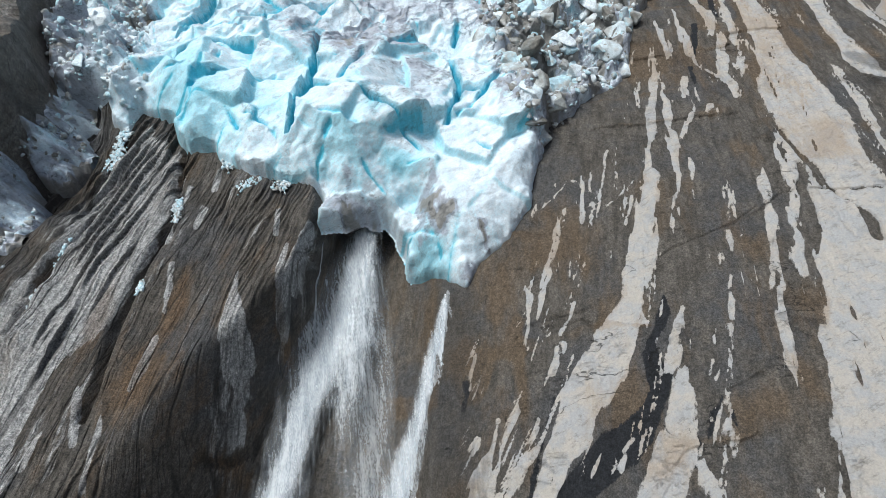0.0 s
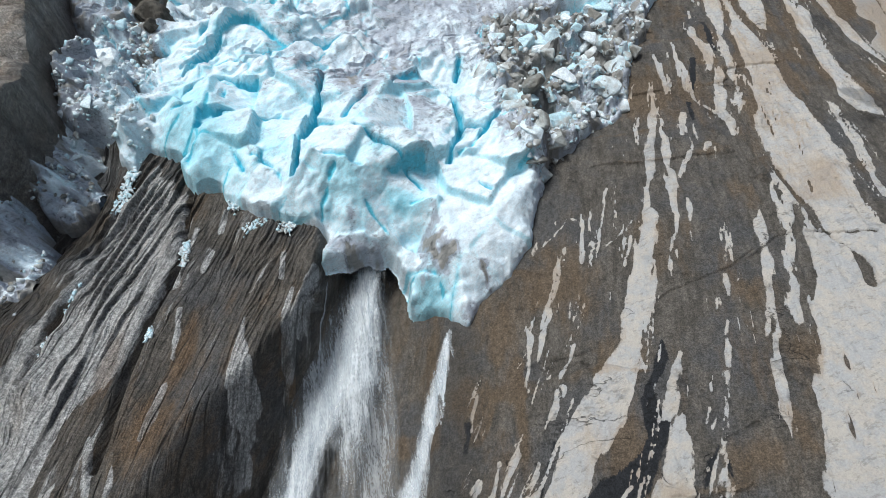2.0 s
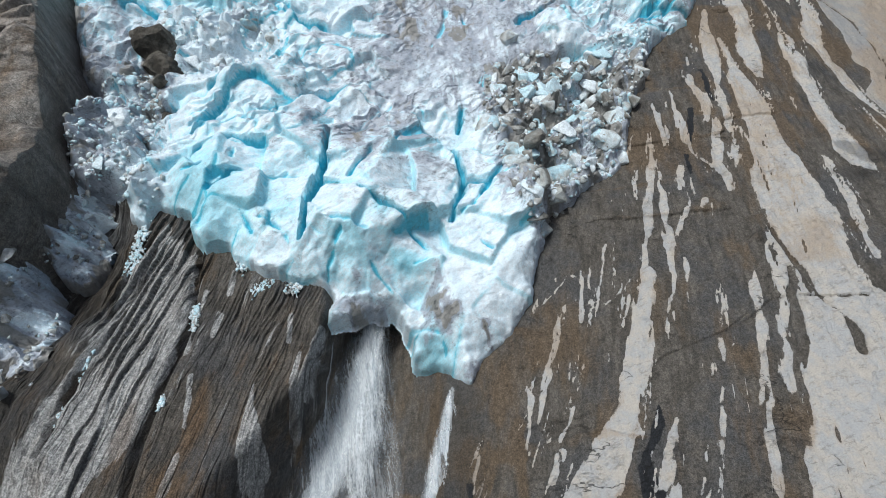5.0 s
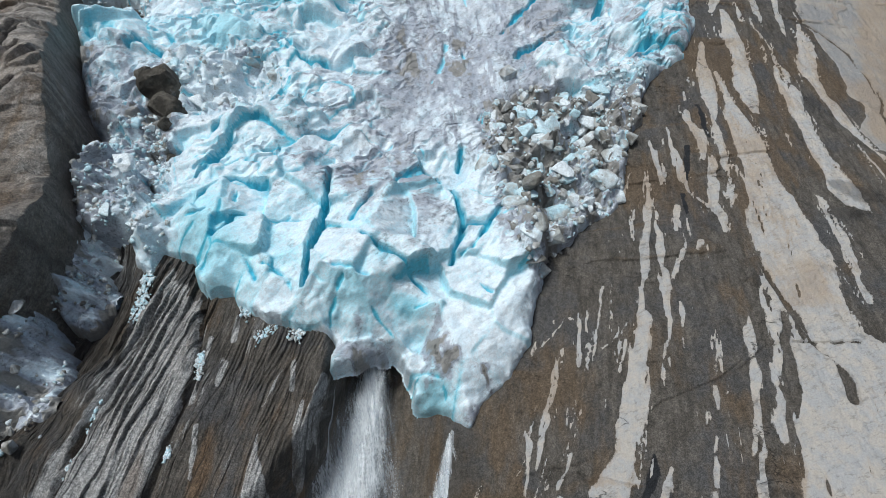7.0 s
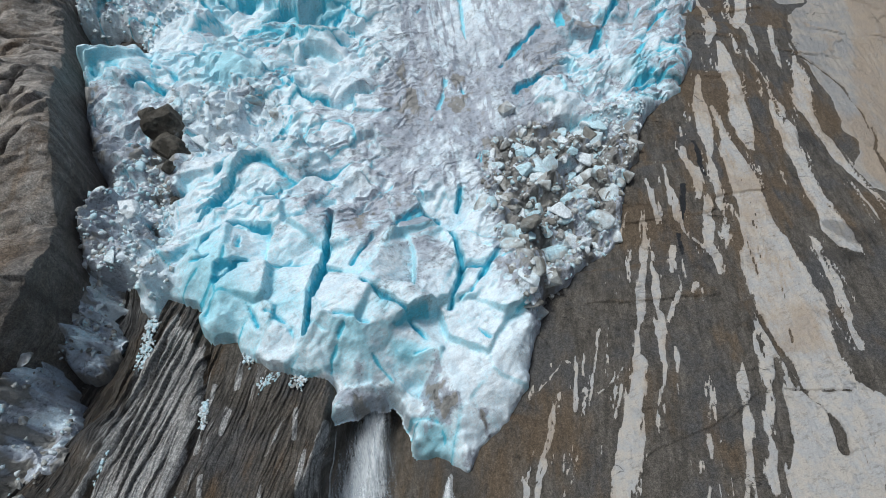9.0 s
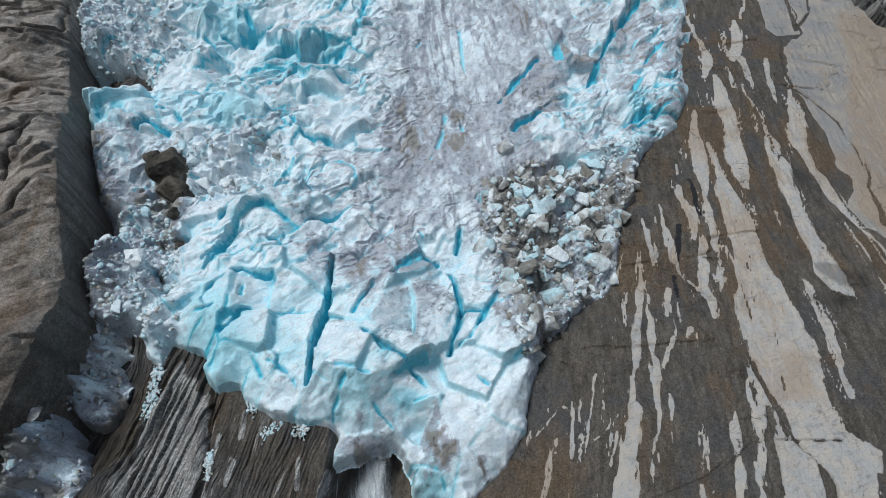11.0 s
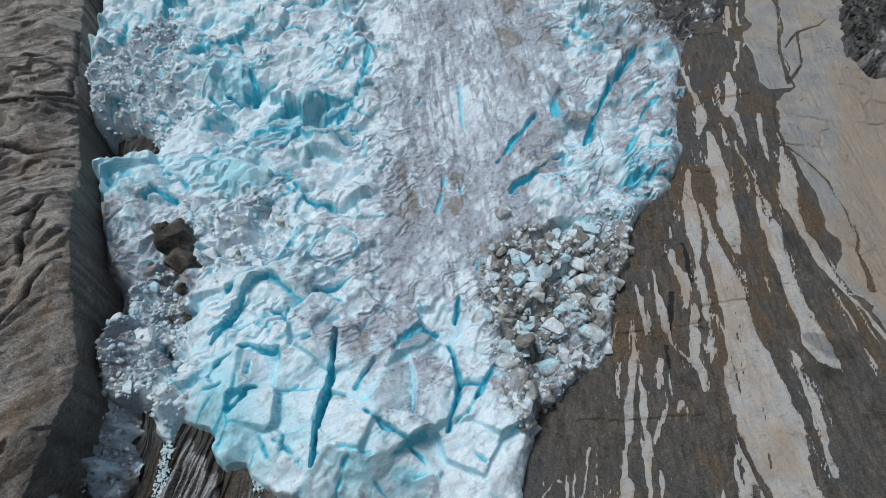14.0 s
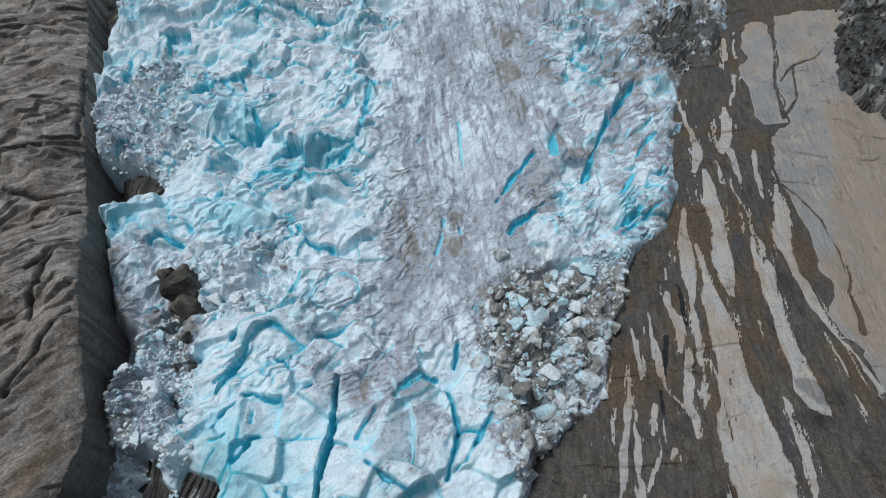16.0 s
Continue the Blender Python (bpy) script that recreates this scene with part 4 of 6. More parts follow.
GULLY_ICE = [[(-60.0, 26.5), (-57.2, 26.8), (-54.2, 24.8), (-51.5, 20.6), (-50.2, 16.5), (-49.5, 13.0), (-50.2, 9.9), (-51.2, 7.0), (-53.5, 3.5), (-66.0, 3.5), (-60.4, 20.3)], [(-59.1, 32.1), (-58.7, 35.4), (-56.1, 37.1), (-52.2, 35.4), (-50.1, 31.5), (-51.7, 28.3), (-53.6, 26.0), (-56.1, 27.8)], [(-59.1, 42.4), (-52.7, 41.4), (-50.3, 39.5), (-52.7, 37.2), (-51.7, 33.2), (-51.4, 29.9), (-55.5, 28.2), (-58.8, 32.3), (-59.5, 37.6)]]
LOBE = [(127.5, 189.6), (122.5, 176.0), (115.5, 157.8), (114.5, 148.1), (118.2, 141.6), (123.3, 139.1), (129.1, 131.9), (138.2, 131.9), (168.8, 189.9)]
# ---- crevasses: (depth, band through (u, v, half width)); grime and bare blue ice: (u, v, reach u, reach v, strength) ----
CREVASSES, GRIME, BARE = [], [], []
CREVASSES.append((5.0, ((-19.7, 55.5, 0.28), (-19.7, 52.9, 0.33), (-19.5, 49.0, 0.38), (-19.6, 45.7, 0.56), (-20.0, 42.6, 0.56), (-20.4, 39.6, 0.47), (-20.5, 35.9, 0.33), (-20.5, 33.0, 0.28), (-20.5, 30.8, 0.23))))
CREVASSES.append((2.0, ((-21.5, 28.2, 0.19), (-22.1, 27.4, 0.14), (-22.8, 26.2, 0.14))))
CREVASSES.append((3.5, ((0.7, 53.5, 0.23), (1.8, 49.9, 0.33), (2.5, 46.3, 0.38), (2.0, 43.4, 0.38), (1.1, 40.5, 0.38), (0.4, 37.7, 0.23))))
CREVASSES.append((2.0, ((2.5, 46.3, 0.19), (4.4, 46.6, 0.19), (6.2, 46.2, 0.23))))
CREVASSES.append((2.5, ((5.7, 44.2, 0.38), (7.2, 46.7, 0.38), (8.7, 49.2, 0.33), (10.0, 50.6, 0.23))))
CREVASSES.append((2.0, ((5.7, 44.4, 0.19), (3.8, 40.8, 0.23), (2.0, 39.5, 0.24))))
CREVASSES.append((2.5, ((-12.9, 39.1, 0.14), (-11.2, 37.9, 0.28), (-9.5, 36.8, 0.47), (-8.7, 36.5, 0.42), (-7.4, 35.9, 0.23), (-5.7, 34.9, 0.23), (-4.0, 33.4, 0.19), (-3.2, 32.6, 0.19))))
CREVASSES.append((2.0, ((-11.1, 29.4, 0.19), (-9.9, 28.1, 0.23), (-8.3, 26.9, 0.19), (-7.7, 26.4, 0.09))))
CREVASSES.append((2.0, ((-15.1, 32.0, 0.23), (-15.8, 30.0, 0.23), (-16.8, 28.0, 0.28), (-17.1, 26.8, 0.19))))
CREVASSES.append((1.0, ((-16.4, 33.3, 0.23), (-14.0, 33.0, 0.28), (-11.6, 32.6, 0.23))))
CREVASSES.append((3.0, ((-40.5, 50.8, 0.19), (-39.6, 52.5, 0.28), (-38.1, 55.5, 0.23), (-36.4, 58.4, 0.23))))
CREVASSES.append((2.5, ((-40.5, 44.2, 0.23), (-39.1, 45.5, 0.23), (-37.9, 47.3, 0.19), (-36.0, 48.7, 0.14))))
CREVASSES.append((2.0, ((-39.5, 42.0, 0.14), (-37.9, 42.1, 0.23), (-36.9, 43.3, 0.23))))
CREVASSES.append((3.0, ((-38.0, 36.3, 0.28), (-36.0, 38.0, 0.38), (-34.7, 39.1, 0.38), (-33.4, 40.9, 0.33), (-33.0, 42.5, 0.23), (-31.4, 43.2, 0.23))))
CREVASSES.append((2.5, ((-35.6, 50.6, 0.19), (-34.4, 51.1, 0.33), (-32.0, 50.3, 0.38), (-30.2, 49.9, 0.28), (-28.9, 50.2, 0.19))))
CREVASSES.append((1.5, ((-33.2, 45.4, 0.23), (-33.3, 47.1, 0.33), (-33.4, 48.3, 0.14))))
CREVASSES.append((1.2, ((-27.8, 41.9, 0.19), (-26.3, 43.1, 0.19), (-24.8, 44.1, 0.19))))
CREVASSES.append((2.5, ((-29.9, 35.7, 0.19), (-28.8, 34.0, 0.19), (-27.6, 32.1, 0.14))))
CREVASSES.append((1.5, ((-26.9, 34.6, 0.14), (-24.7, 33.6, 0.23), (-23.2, 32.2, 0.19), (-22.2, 30.4, 0.14))))
CREVASSES.append((2.0, ((-25.7, 52.2, 0.23), (-24.8, 52.7, 0.42), (-24.0, 53.1, 0.19))))
CREVASSES.append((2.0, ((-15.1, 43.3, 0.33), (-13.7, 46.2, 0.38), (-12.1, 48.6, 0.33))))
CREVASSES.append((2.0, ((-31.2, 57.6, 0.33), (-29.2, 57.1, 0.28), (-28.2, 55.2, 0.14))))
CREVASSES.append((2.0, ((-8.7, 51.9, 0.61), (-6.5, 54.7, 0.7), (-4.1, 56.7, 0.61), (-1.7, 56.5, 0.38))))
CREVASSES.append((2.0, ((-4.8, 61.5, 0.19), (-3.2, 58.3, 0.28), (-2.2, 56.4, 0.19))))
CREVASSES.append((3.0, ((1.8, 58.9, 0.28), (2.3, 61.4, 0.38), (2.6, 63.4, 0.28))))
CREVASSES.append((1.5, ((6.6, 33.0, 0.19), (5.7, 33.8, 0.33), (4.9, 34.7, 0.19))))
CREVASSES.append((1.0, ((8.2, 29.6, 0.14), (8.5, 28.4, 0.14))))
CREVASSES.append((1.2, ((-20.0, 32.5, 0.14), (-17.8, 31.2, 0.14), (-16.2, 30.8, 0.14))))
CREVASSES.append((1.2, ((-7.4, 21.8, 0.14), (-4.2, 22.3, 0.23), (-1.0, 21.3, 0.33), (-0.2, 19.1, 0.23))))
CREVASSES.append((3.0, ((-52.7, 117.3, 0.61), (-49.9, 116.5, 0.85), (-47.5, 117.7, 0.99), (-46.7, 120.8, 0.61), (-48.0, 123.8, 0.38))))
CREVASSES.append((3.0, ((-48.8, 124.8, 0.23), (-45.8, 127.2, 0.33), (-44.2, 129.6, 0.42), (-41.7, 132.1, 0.52), (-39.2, 134.0, 0.38), (-37.3, 135.6, 0.23))))
CREVASSES.append((2.0, ((-46.7, 145.1, 0.56), (-42.2, 144.8, 0.52), (-37.9, 145.6, 0.33), (-35.0, 146.1, 0.38))))
CREVASSES.append((3.0, ((-31.4, 106.8, 0.75), (-32.8, 104.1, 0.61), (-34.4, 102.3, 0.47), (-36.6, 100.4, 0.47))))
CREVASSES.append((2.5, ((-27.8, 105.9, 0.28), (-25.5, 109.3, 0.33), (-23.2, 111.9, 0.33), (-21.4, 114.8, 0.38), (-20.2, 115.9, 0.19))))
CREVASSES.append((1.5, ((-25.5, 116.3, 0.23), (-23.3, 113.7, 0.28), (-21.9, 112.9, 0.19))))
CREVASSES.append((3.0, ((-31.8, 88.9, 0.23), (-30.8, 86.6, 0.33), (-28.9, 85.2, 0.42), (-27.0, 84.3, 0.42), (-24.5, 84.8, 0.33))))
CREVASSES.append((1.5, ((-47.2, 91.9, 0.33), (-44.3, 92.4, 0.33))))
CREVASSES.append((2.0, ((-43.0, 98.2, 0.56), (-40.8, 97.5, 0.47))))
CREVASSES.append((2.0, ((-56.4, 116.0, 0.47), (-54.0, 114.2, 0.52))))
CREVASSES.append((1.0, ((-26.1, 146.5, 0.52), (-25.6, 139.5, 0.56))))
CREVASSES.append((1.5, ((-21.2, 115.7, 0.47), (-20.5, 119.7, 0.85), (-20.6, 124.0, 0.99), (-20.5, 131.8, 1.03), (-19.5, 139.6, 0.7))))
CREVASSES.append((1.2, ((3.3, 130.0, 0.56), (3.7, 123.5, 0.56), (4.0, 117.3, 0.42), (4.5, 112.2, 0.33))))
CREVASSES.append((3.0, ((12.1, 102.4, 0.23), (14.9, 106.1, 0.52), (17.3, 111.0, 0.52), (20.4, 115.2, 0.52), (23.0, 119.6, 0.33))))
CREVASSES.append((0.8, ((28.0, 119.0, 1.36), (28.3, 124.7, 1.13), (29.1, 128.3, 0.56))))
CREVASSES.append((4.0, ((14.7, 92.3, 0.85), (16.1, 94.9, 0.7), (18.9, 97.6, 0.61), (21.8, 100.4, 0.47), (24.7, 102.8, 0.38), (28.3, 104.6, 0.38), (31.5, 107.7, 0.33))))
CREVASSES.append((4.0, ((34.6, 110.4, 0.66), (36.5, 115.3, 0.56), (38.2, 119.8, 0.47), (40.7, 125.6, 0.52), (44.2, 133.1, 0.61), (47.8, 139.8, 0.75), (51.2, 145.4, 0.61), (55.7, 151.2, 0.38))))
CREVASSES.append((2.5, ((39.3, 93.5, 0.52), (42.2, 95.3, 0.75), (45.6, 99.0, 0.52))))
CREVASSES.append((2.5, ((40.3, 91.8, 0.52), (45.7, 96.3, 0.38), (50.4, 100.0, 0.38), (53.5, 101.8, 0.23))))
CREVASSES.append((2.0, ((41.6, 102.5, 0.23), (42.6, 104.5, 0.52), (44.5, 107.5, 0.8), (46.5, 110.5, 0.52))))
CREVASSES.append((2.5, ((46.8, 116.8, 0.38), (48.7, 118.0, 0.33), (52.1, 123.6, 0.42), (55.0, 127.1, 0.42), (59.3, 129.3, 0.33))))
CREVASSES.append((1.5, ((21.5, 167.2, 0.33), (26.0, 168.9, 0.56), (29.0, 172.9, 0.42))))
CREVASSES.append((1.5, ((-3.2, 81.1, 0.42), (-2.1, 85.4, 0.52), (-0.8, 90.7, 0.52), (-0.3, 95.2, 0.42))))
CREVASSES.append((1.5, ((2.7, 95.8, 0.33), (3.9, 90.6, 0.38), (3.8, 85.5, 0.28))))
CREVASSES.append((3.0, ((-38.0, 73.0, 0.28), (-35.9, 73.1, 0.33))))
CREVASSES.append((2.0, ((-31.5, 71.7, 0.19), (-31.0, 69.7, 0.33), (-30.2, 68.4, 0.19))))
CREVASSES.append((1.5, ((-31.0, 80.4, 0.33), (-28.7, 79.8, 0.28))))
CREVASSES.append((2.5, ((-39.6, 60.9, 0.38), (-38.5, 62.8, 0.38), (-37.3, 64.1, 0.19))))
CREVASSES.append((2.0, ((-41.2, 52.7, 0.23), (-39.2, 54.4, 0.23), (-37.4, 57.4, 0.28), (-35.6, 58.7, 0.19))))
CREVASSES.append((1.0, ((-16.9, 57.6, 0.14), (-15.7, 55.9, 0.19), (-14.4, 57.8, 0.19), (-11.5, 61.1, 0.23), (-10.0, 62.5, 0.19))))
CREVASSES.append((1.0, ((-19.9, 62.2, 0.19), (-18.6, 59.2, 0.23), (-16.8, 56.4, 0.19))))
CREVASSES.append((2.0, ((-62.0, 65.3, 0.23), (-61.6, 68.6, 0.23), (-60.9, 71.3, 0.23), (-60.9, 74.7, 0.19))))
CREVASSES.append((3.0, ((-60.1, 81.3, 0.33), (-59.2, 84.0, 0.75), (-56.1, 83.3, 0.75), (-52.9, 82.2, 0.33))))
CREVASSES.append((1.5, ((-58.6, 89.9, 0.33), (-57.1, 91.1, 0.28), (-54.2, 86.8, 0.33), (-52.4, 85.3, 0.23))))
CREVASSES.append((1.5, ((-61.8, 92.8, 0.33), (-61.0, 94.0, 0.23))))
CREVASSES.append((2.0, ((-65.0, 123.7, 0.19), (-60.7, 122.8, 0.33), (-56.9, 121.0, 0.23))))
CREVASSES.append((2.0, ((-54.2, 138.3, 0.38), (-52.0, 133.0, 0.23))))
CREVASSES.append((1.5, ((-61.2, 131.1, 0.38), (-57.5, 127.2, 0.38), (-53.3, 126.5, 0.33), (-51.0, 128.8, 0.19))))
CREVASSES.append((2.0, ((-70.5, 134.9, 0.23), (-68.2, 137.1, 0.28), (-65.0, 135.5, 0.28))))
CREVASSES.append((2.0, ((-25.6, 103.5, 0.38), (-23.0, 102.8, 0.47), (-20.6, 104.0, 0.23))))
CREVASSES.append((2.0, ((5.8, 71.7, 0.14), (7.1, 74.7, 0.19), (6.4, 70.3, 0.23))))
CREVASSES.append((1.5, ((-7.6, 117.7, 0.19), (-6.3, 121.4, 0.23))))
CREVASSES.append((1.0, ((28.7, 161.0, 0.23), (33.3, 163.4, 0.23), (35.5, 160.6, 0.28))))
CREVASSES.append((1.5, ((37.0, 159.3, 0.33), (41.5, 166.3, 0.38), (45.3, 173.6, 0.38))))
CREVASSES.append((1.5, ((48.9, 158.9, 0.33), (47.1, 168.6, 0.33))))
CREVASSES.append((1.2, ((34.8, 142.9, 0.28), (35.9, 139.0, 0.33))))
CREVASSES.append((1.5, ((50.4, 112.6, 0.23), (51.9, 109.6, 0.33), (54.9, 113.6, 0.23))))
CREVASSES.append((1.5, ((40.6, 121.0, 0.19), (45.7, 124.7, 0.19), (49.9, 130.8, 0.23))))
GRIME.append((-10.0, 72.5, 13.6, 11.8, 0.3))
GRIME.append((-6.2, 92.0, 6.6, 9.5, 0.85))
GRIME.append((3.4, 90.2, 4.0, 10.9, 0.8))
GRIME.append((14.7, 153.8, 20.4, 18.1, 0.2))
GRIME.append((6.2, 139.7, 9.4, 15.3, 0.25))
GRIME.append((18.4, 70.8, 8.2, 10.2, 0.4))
GRIME.append((25.3, 60.9, 6.7, 7.7, 0.6))
GRIME.append((16.6, 50.0, 5.2, 6.8, 0.5))
GRIME.append((35.9, 77.5, 3.6, 6.1, 0.3))
GRIME.append((72.0, 172.0, 10.0, 15.0, 2.3))
GRIME.append((79.8, 175.2, 9.7, 18.6, 2.4))
GRIME.append((57.3, 159.0, 9.8, 13.6, 0.5))
GRIME.append((-81.5, 122.9, 11.3, 18.3, 0.3))
GRIME.append((-63.9, 80.6, 3.4, 3.9, 0.5))
GRIME.append((-54.5, 72.0, 3.8, 5.6, 1.0))
GRIME.append((-47.5, 51.3, 1.3, 9.2, 0.8))
GRIME.append((-51.4, 63.5, 3.6, 6.5, 1.25))
GRIME.append((-48.0, 56.0, 1.6, 6.0, 1.1))
GRIME.append((-66.5, 77.5, 6.0, 3.2, 0.85))
GRIME.append((-65.5, 68.0, 4.0, 5.0, 0.8))
GRIME.append((-24.7, 59.4, 4.0, 4.9, 0.3))
GRIME.append((31.8, 132.2, 9.3, 10.6, 0.2))
GRIME.append((-11.0, 53.4, 6.0, 5.9, 0.3))
GRIME.append((-58.0, 45.9, 5.6, 6.3, 0.35))
GRIME.append((-28.5, 141.9, 11.6, 10.5, 0.2))
GRIME.append((-45.1, 135.1, 8.5, 8.9, 0.15))
GRIME.append((-1.9, 24.9, 1.2, 2.8, 1.7))
GRIME.append((0.4, 22.4, 1.0, 1.9, 1.5))
GRIME.append((5.9, 22.1, 0.6, 1.6, 2.0))
GRIME.append((3.4, 17.0, 0.7, 1.4, 0.8))
GRIME.append((-12.4, 23.0, 4.6, 2.7, 0.95))
GRIME.append((-8.6, 35.1, 2.4, 4.1, 0.35))
GRIME.append((-4.6, 40.5, 1.7, 4.6, 0.4))
GRIME.append((-15.9, 50.7, 5.4, 5.3, 0.35))
GRIME.append((-11.8, 56.7, 7.6, 4.1, 0.35))
GRIME.append((14.3, 52.6, 4.0, 8.0, 0.5))
GRIME.append((16.3, 43.3, 2.9, 5.8, 0.7))
GRIME.append((9.0, 45.9, 0.8, 4.9, 0.8))
BARE.append((-26.4, 111.0, 4.6, 4.4, 0.35))
BARE.append((-37.8, 107.6, 5.2, 5.7, 0.5))
BARE.append((-50.5, 119.5, 5.3, 5.0, 0.25))
BARE.append((-44.4, 87.2, 5.8, 4.2, 0.3))
BARE.append((-57.1, 131.4, 5.5, 6.4, 0.2))
BARE.append((28.4, 122.4, 2.6, 5.1, 0.5))
BARE.append((42.9, 98.9, 3.3, 8.6, 0.3))
BARE.append((-19.7, 126.7, 1.6, 13.9, 0.2))
BARE.append((-33.9, 35.6, 4.8, 4.6, 0.3))
BARE.append((-36.9, 41.7, 4.9, 5.0, 0.2))
BARE.append((-1.8, 18.9, 2.8, 3.4, 0.35))
BARE.append((-6.0, 30.8, 2.3, 1.3, 0.5))
BARE.append((-5.1, 54.5, 3.5, 2.7, 0.35))
BARE.append((-24.4, 37.1, 3.4, 5.5, 0.15))
BARE.append((-13.9, 31.3, 3.1, 3.4, 0.2))
BARE.append((-9.4, 35.8, 1.1, 1.6, 0.4))
# fields of broken blocks
RUBBLE_RIGHT = [(9.6, 78.5), (17.1, 83.2), (25.6, 82.9), (38.6, 79.1), (35.6, 69.2), (32.2, 58.9), (28.2, 50.7), (19.0, 42.9), (13.5, 36.8), (10.4, 42.4), (9.3, 50.7), (6.6, 59.8), (5.7, 67.5)]
RUBBLE_TOP = [(-91.2, 122.3), (-85.9, 135.1), (-73.5, 147.6), (-65.3, 130.9), (-60.0, 109.1), (-66.3, 101.8), (-74.5, 105.2), (-84.0, 105.4)]
RUBBLE_LEFT = [(-56.9, 41.9), (-59.4, 51.1), (-58.9, 57.9), (-56.0, 62.8), (-51.9, 66.7), (-45.9, 55.9), (-42.4, 41.3), (-44.3, 37.0), (-49.5, 39.6)]
RUBBLE_MID = [(-52.9, 82.2), (-43.8, 87.2), (-34.3, 86.3), (-30.6, 77.5), (-33.2, 67.6), (-46.7, 66.9), (-51.7, 73.4)]
RUBBLE_BACK = [(31.8, 91.3), (41.9, 90.2), (38.6, 79.1), (25.5, 81.3)]
STONY_EDGE = [(62.5, 178.2), (64.5, 190.0), (76.0, 200.0), (95.0, 199.0), (87.0, 175.5), (79.0, 161.5), (70.0, 152.5), (62.0, 157.5), (56.0, 158.0)]
# middles of the great slabs at the front, clean ones and grey ones
WHITE_SLABS = [(-38.2, 37.3), (-37.2, 46.2), (-32.1, 46.7), (-31.6, 52.9), (-30.6, 38.9), (-31.9, 33.7), (-24.9, 30.4), (-18.4, 28.7), (-14.3, 36.7), (-17.1, 38.8), (5.5, 50.3), (4.3, 43.7), (7.9, 42.4), (10.8, 31.6), (2.2, 28.4), (-4.7, 28.3), (-13.8, 29.0), (-10.0, 30.4), (-6.0, 32.1), (-18.1, 25.1), (-1.4, 19.0), (3.8, 18.6), (9.3, 24.8), (-30.6, 56.9), (-35.6, 54.4), (-40.6, 49.5), (-28.4, 32.1), (-22.3, 34.1), (-7.4, 24.0), (4.9, 35.7), (6.6, 54.3), (13.4, 53.7)]
GREY_SLABS = [(-24.4, 47.4), (-24.4, 39.2), (-9.4, 34.8), (-8.3, 44.2), (-2.5, 45.5), (-15.9, 50.7), (-12.2, 55.3), (-7.6, 57.5), (-0.2, 60.2), (-13.6, 45.6), (-21.7, 50.1), (-23.4, 55.1), (-42.4, 45.2), (-40.8, 40.8), (-11.9, 22.5)]
PALE_LEAVES = [(-41.7, 34.4), (-38.0, 30.7), (-36.0, 30.8), (-34.4, 20.7), (-35.4, 12.7), (-36.4, 4.0), (-39.6, -4.0), (-40.5, -20.0), (-45.0, -46.0), (-50.5, -74.0), (-53.0, -46.0), (-52.0, -20.0), (-47.5, 1.7), (-44.1, 10.6), (-43.4, 23.7), (-42.5, 30.3)]


# ---- rock slope ----
def spread(a, b, count, far):
    """Even steps between a and b, then ever longer ones out to far on both sides."""
    tail = np.array([0.02, 0.07, 0.2, 0.5, 1.0])
    return np.concatenate([a - far * tail[::-1], np.linspace(a, b, count), b + far * tail])


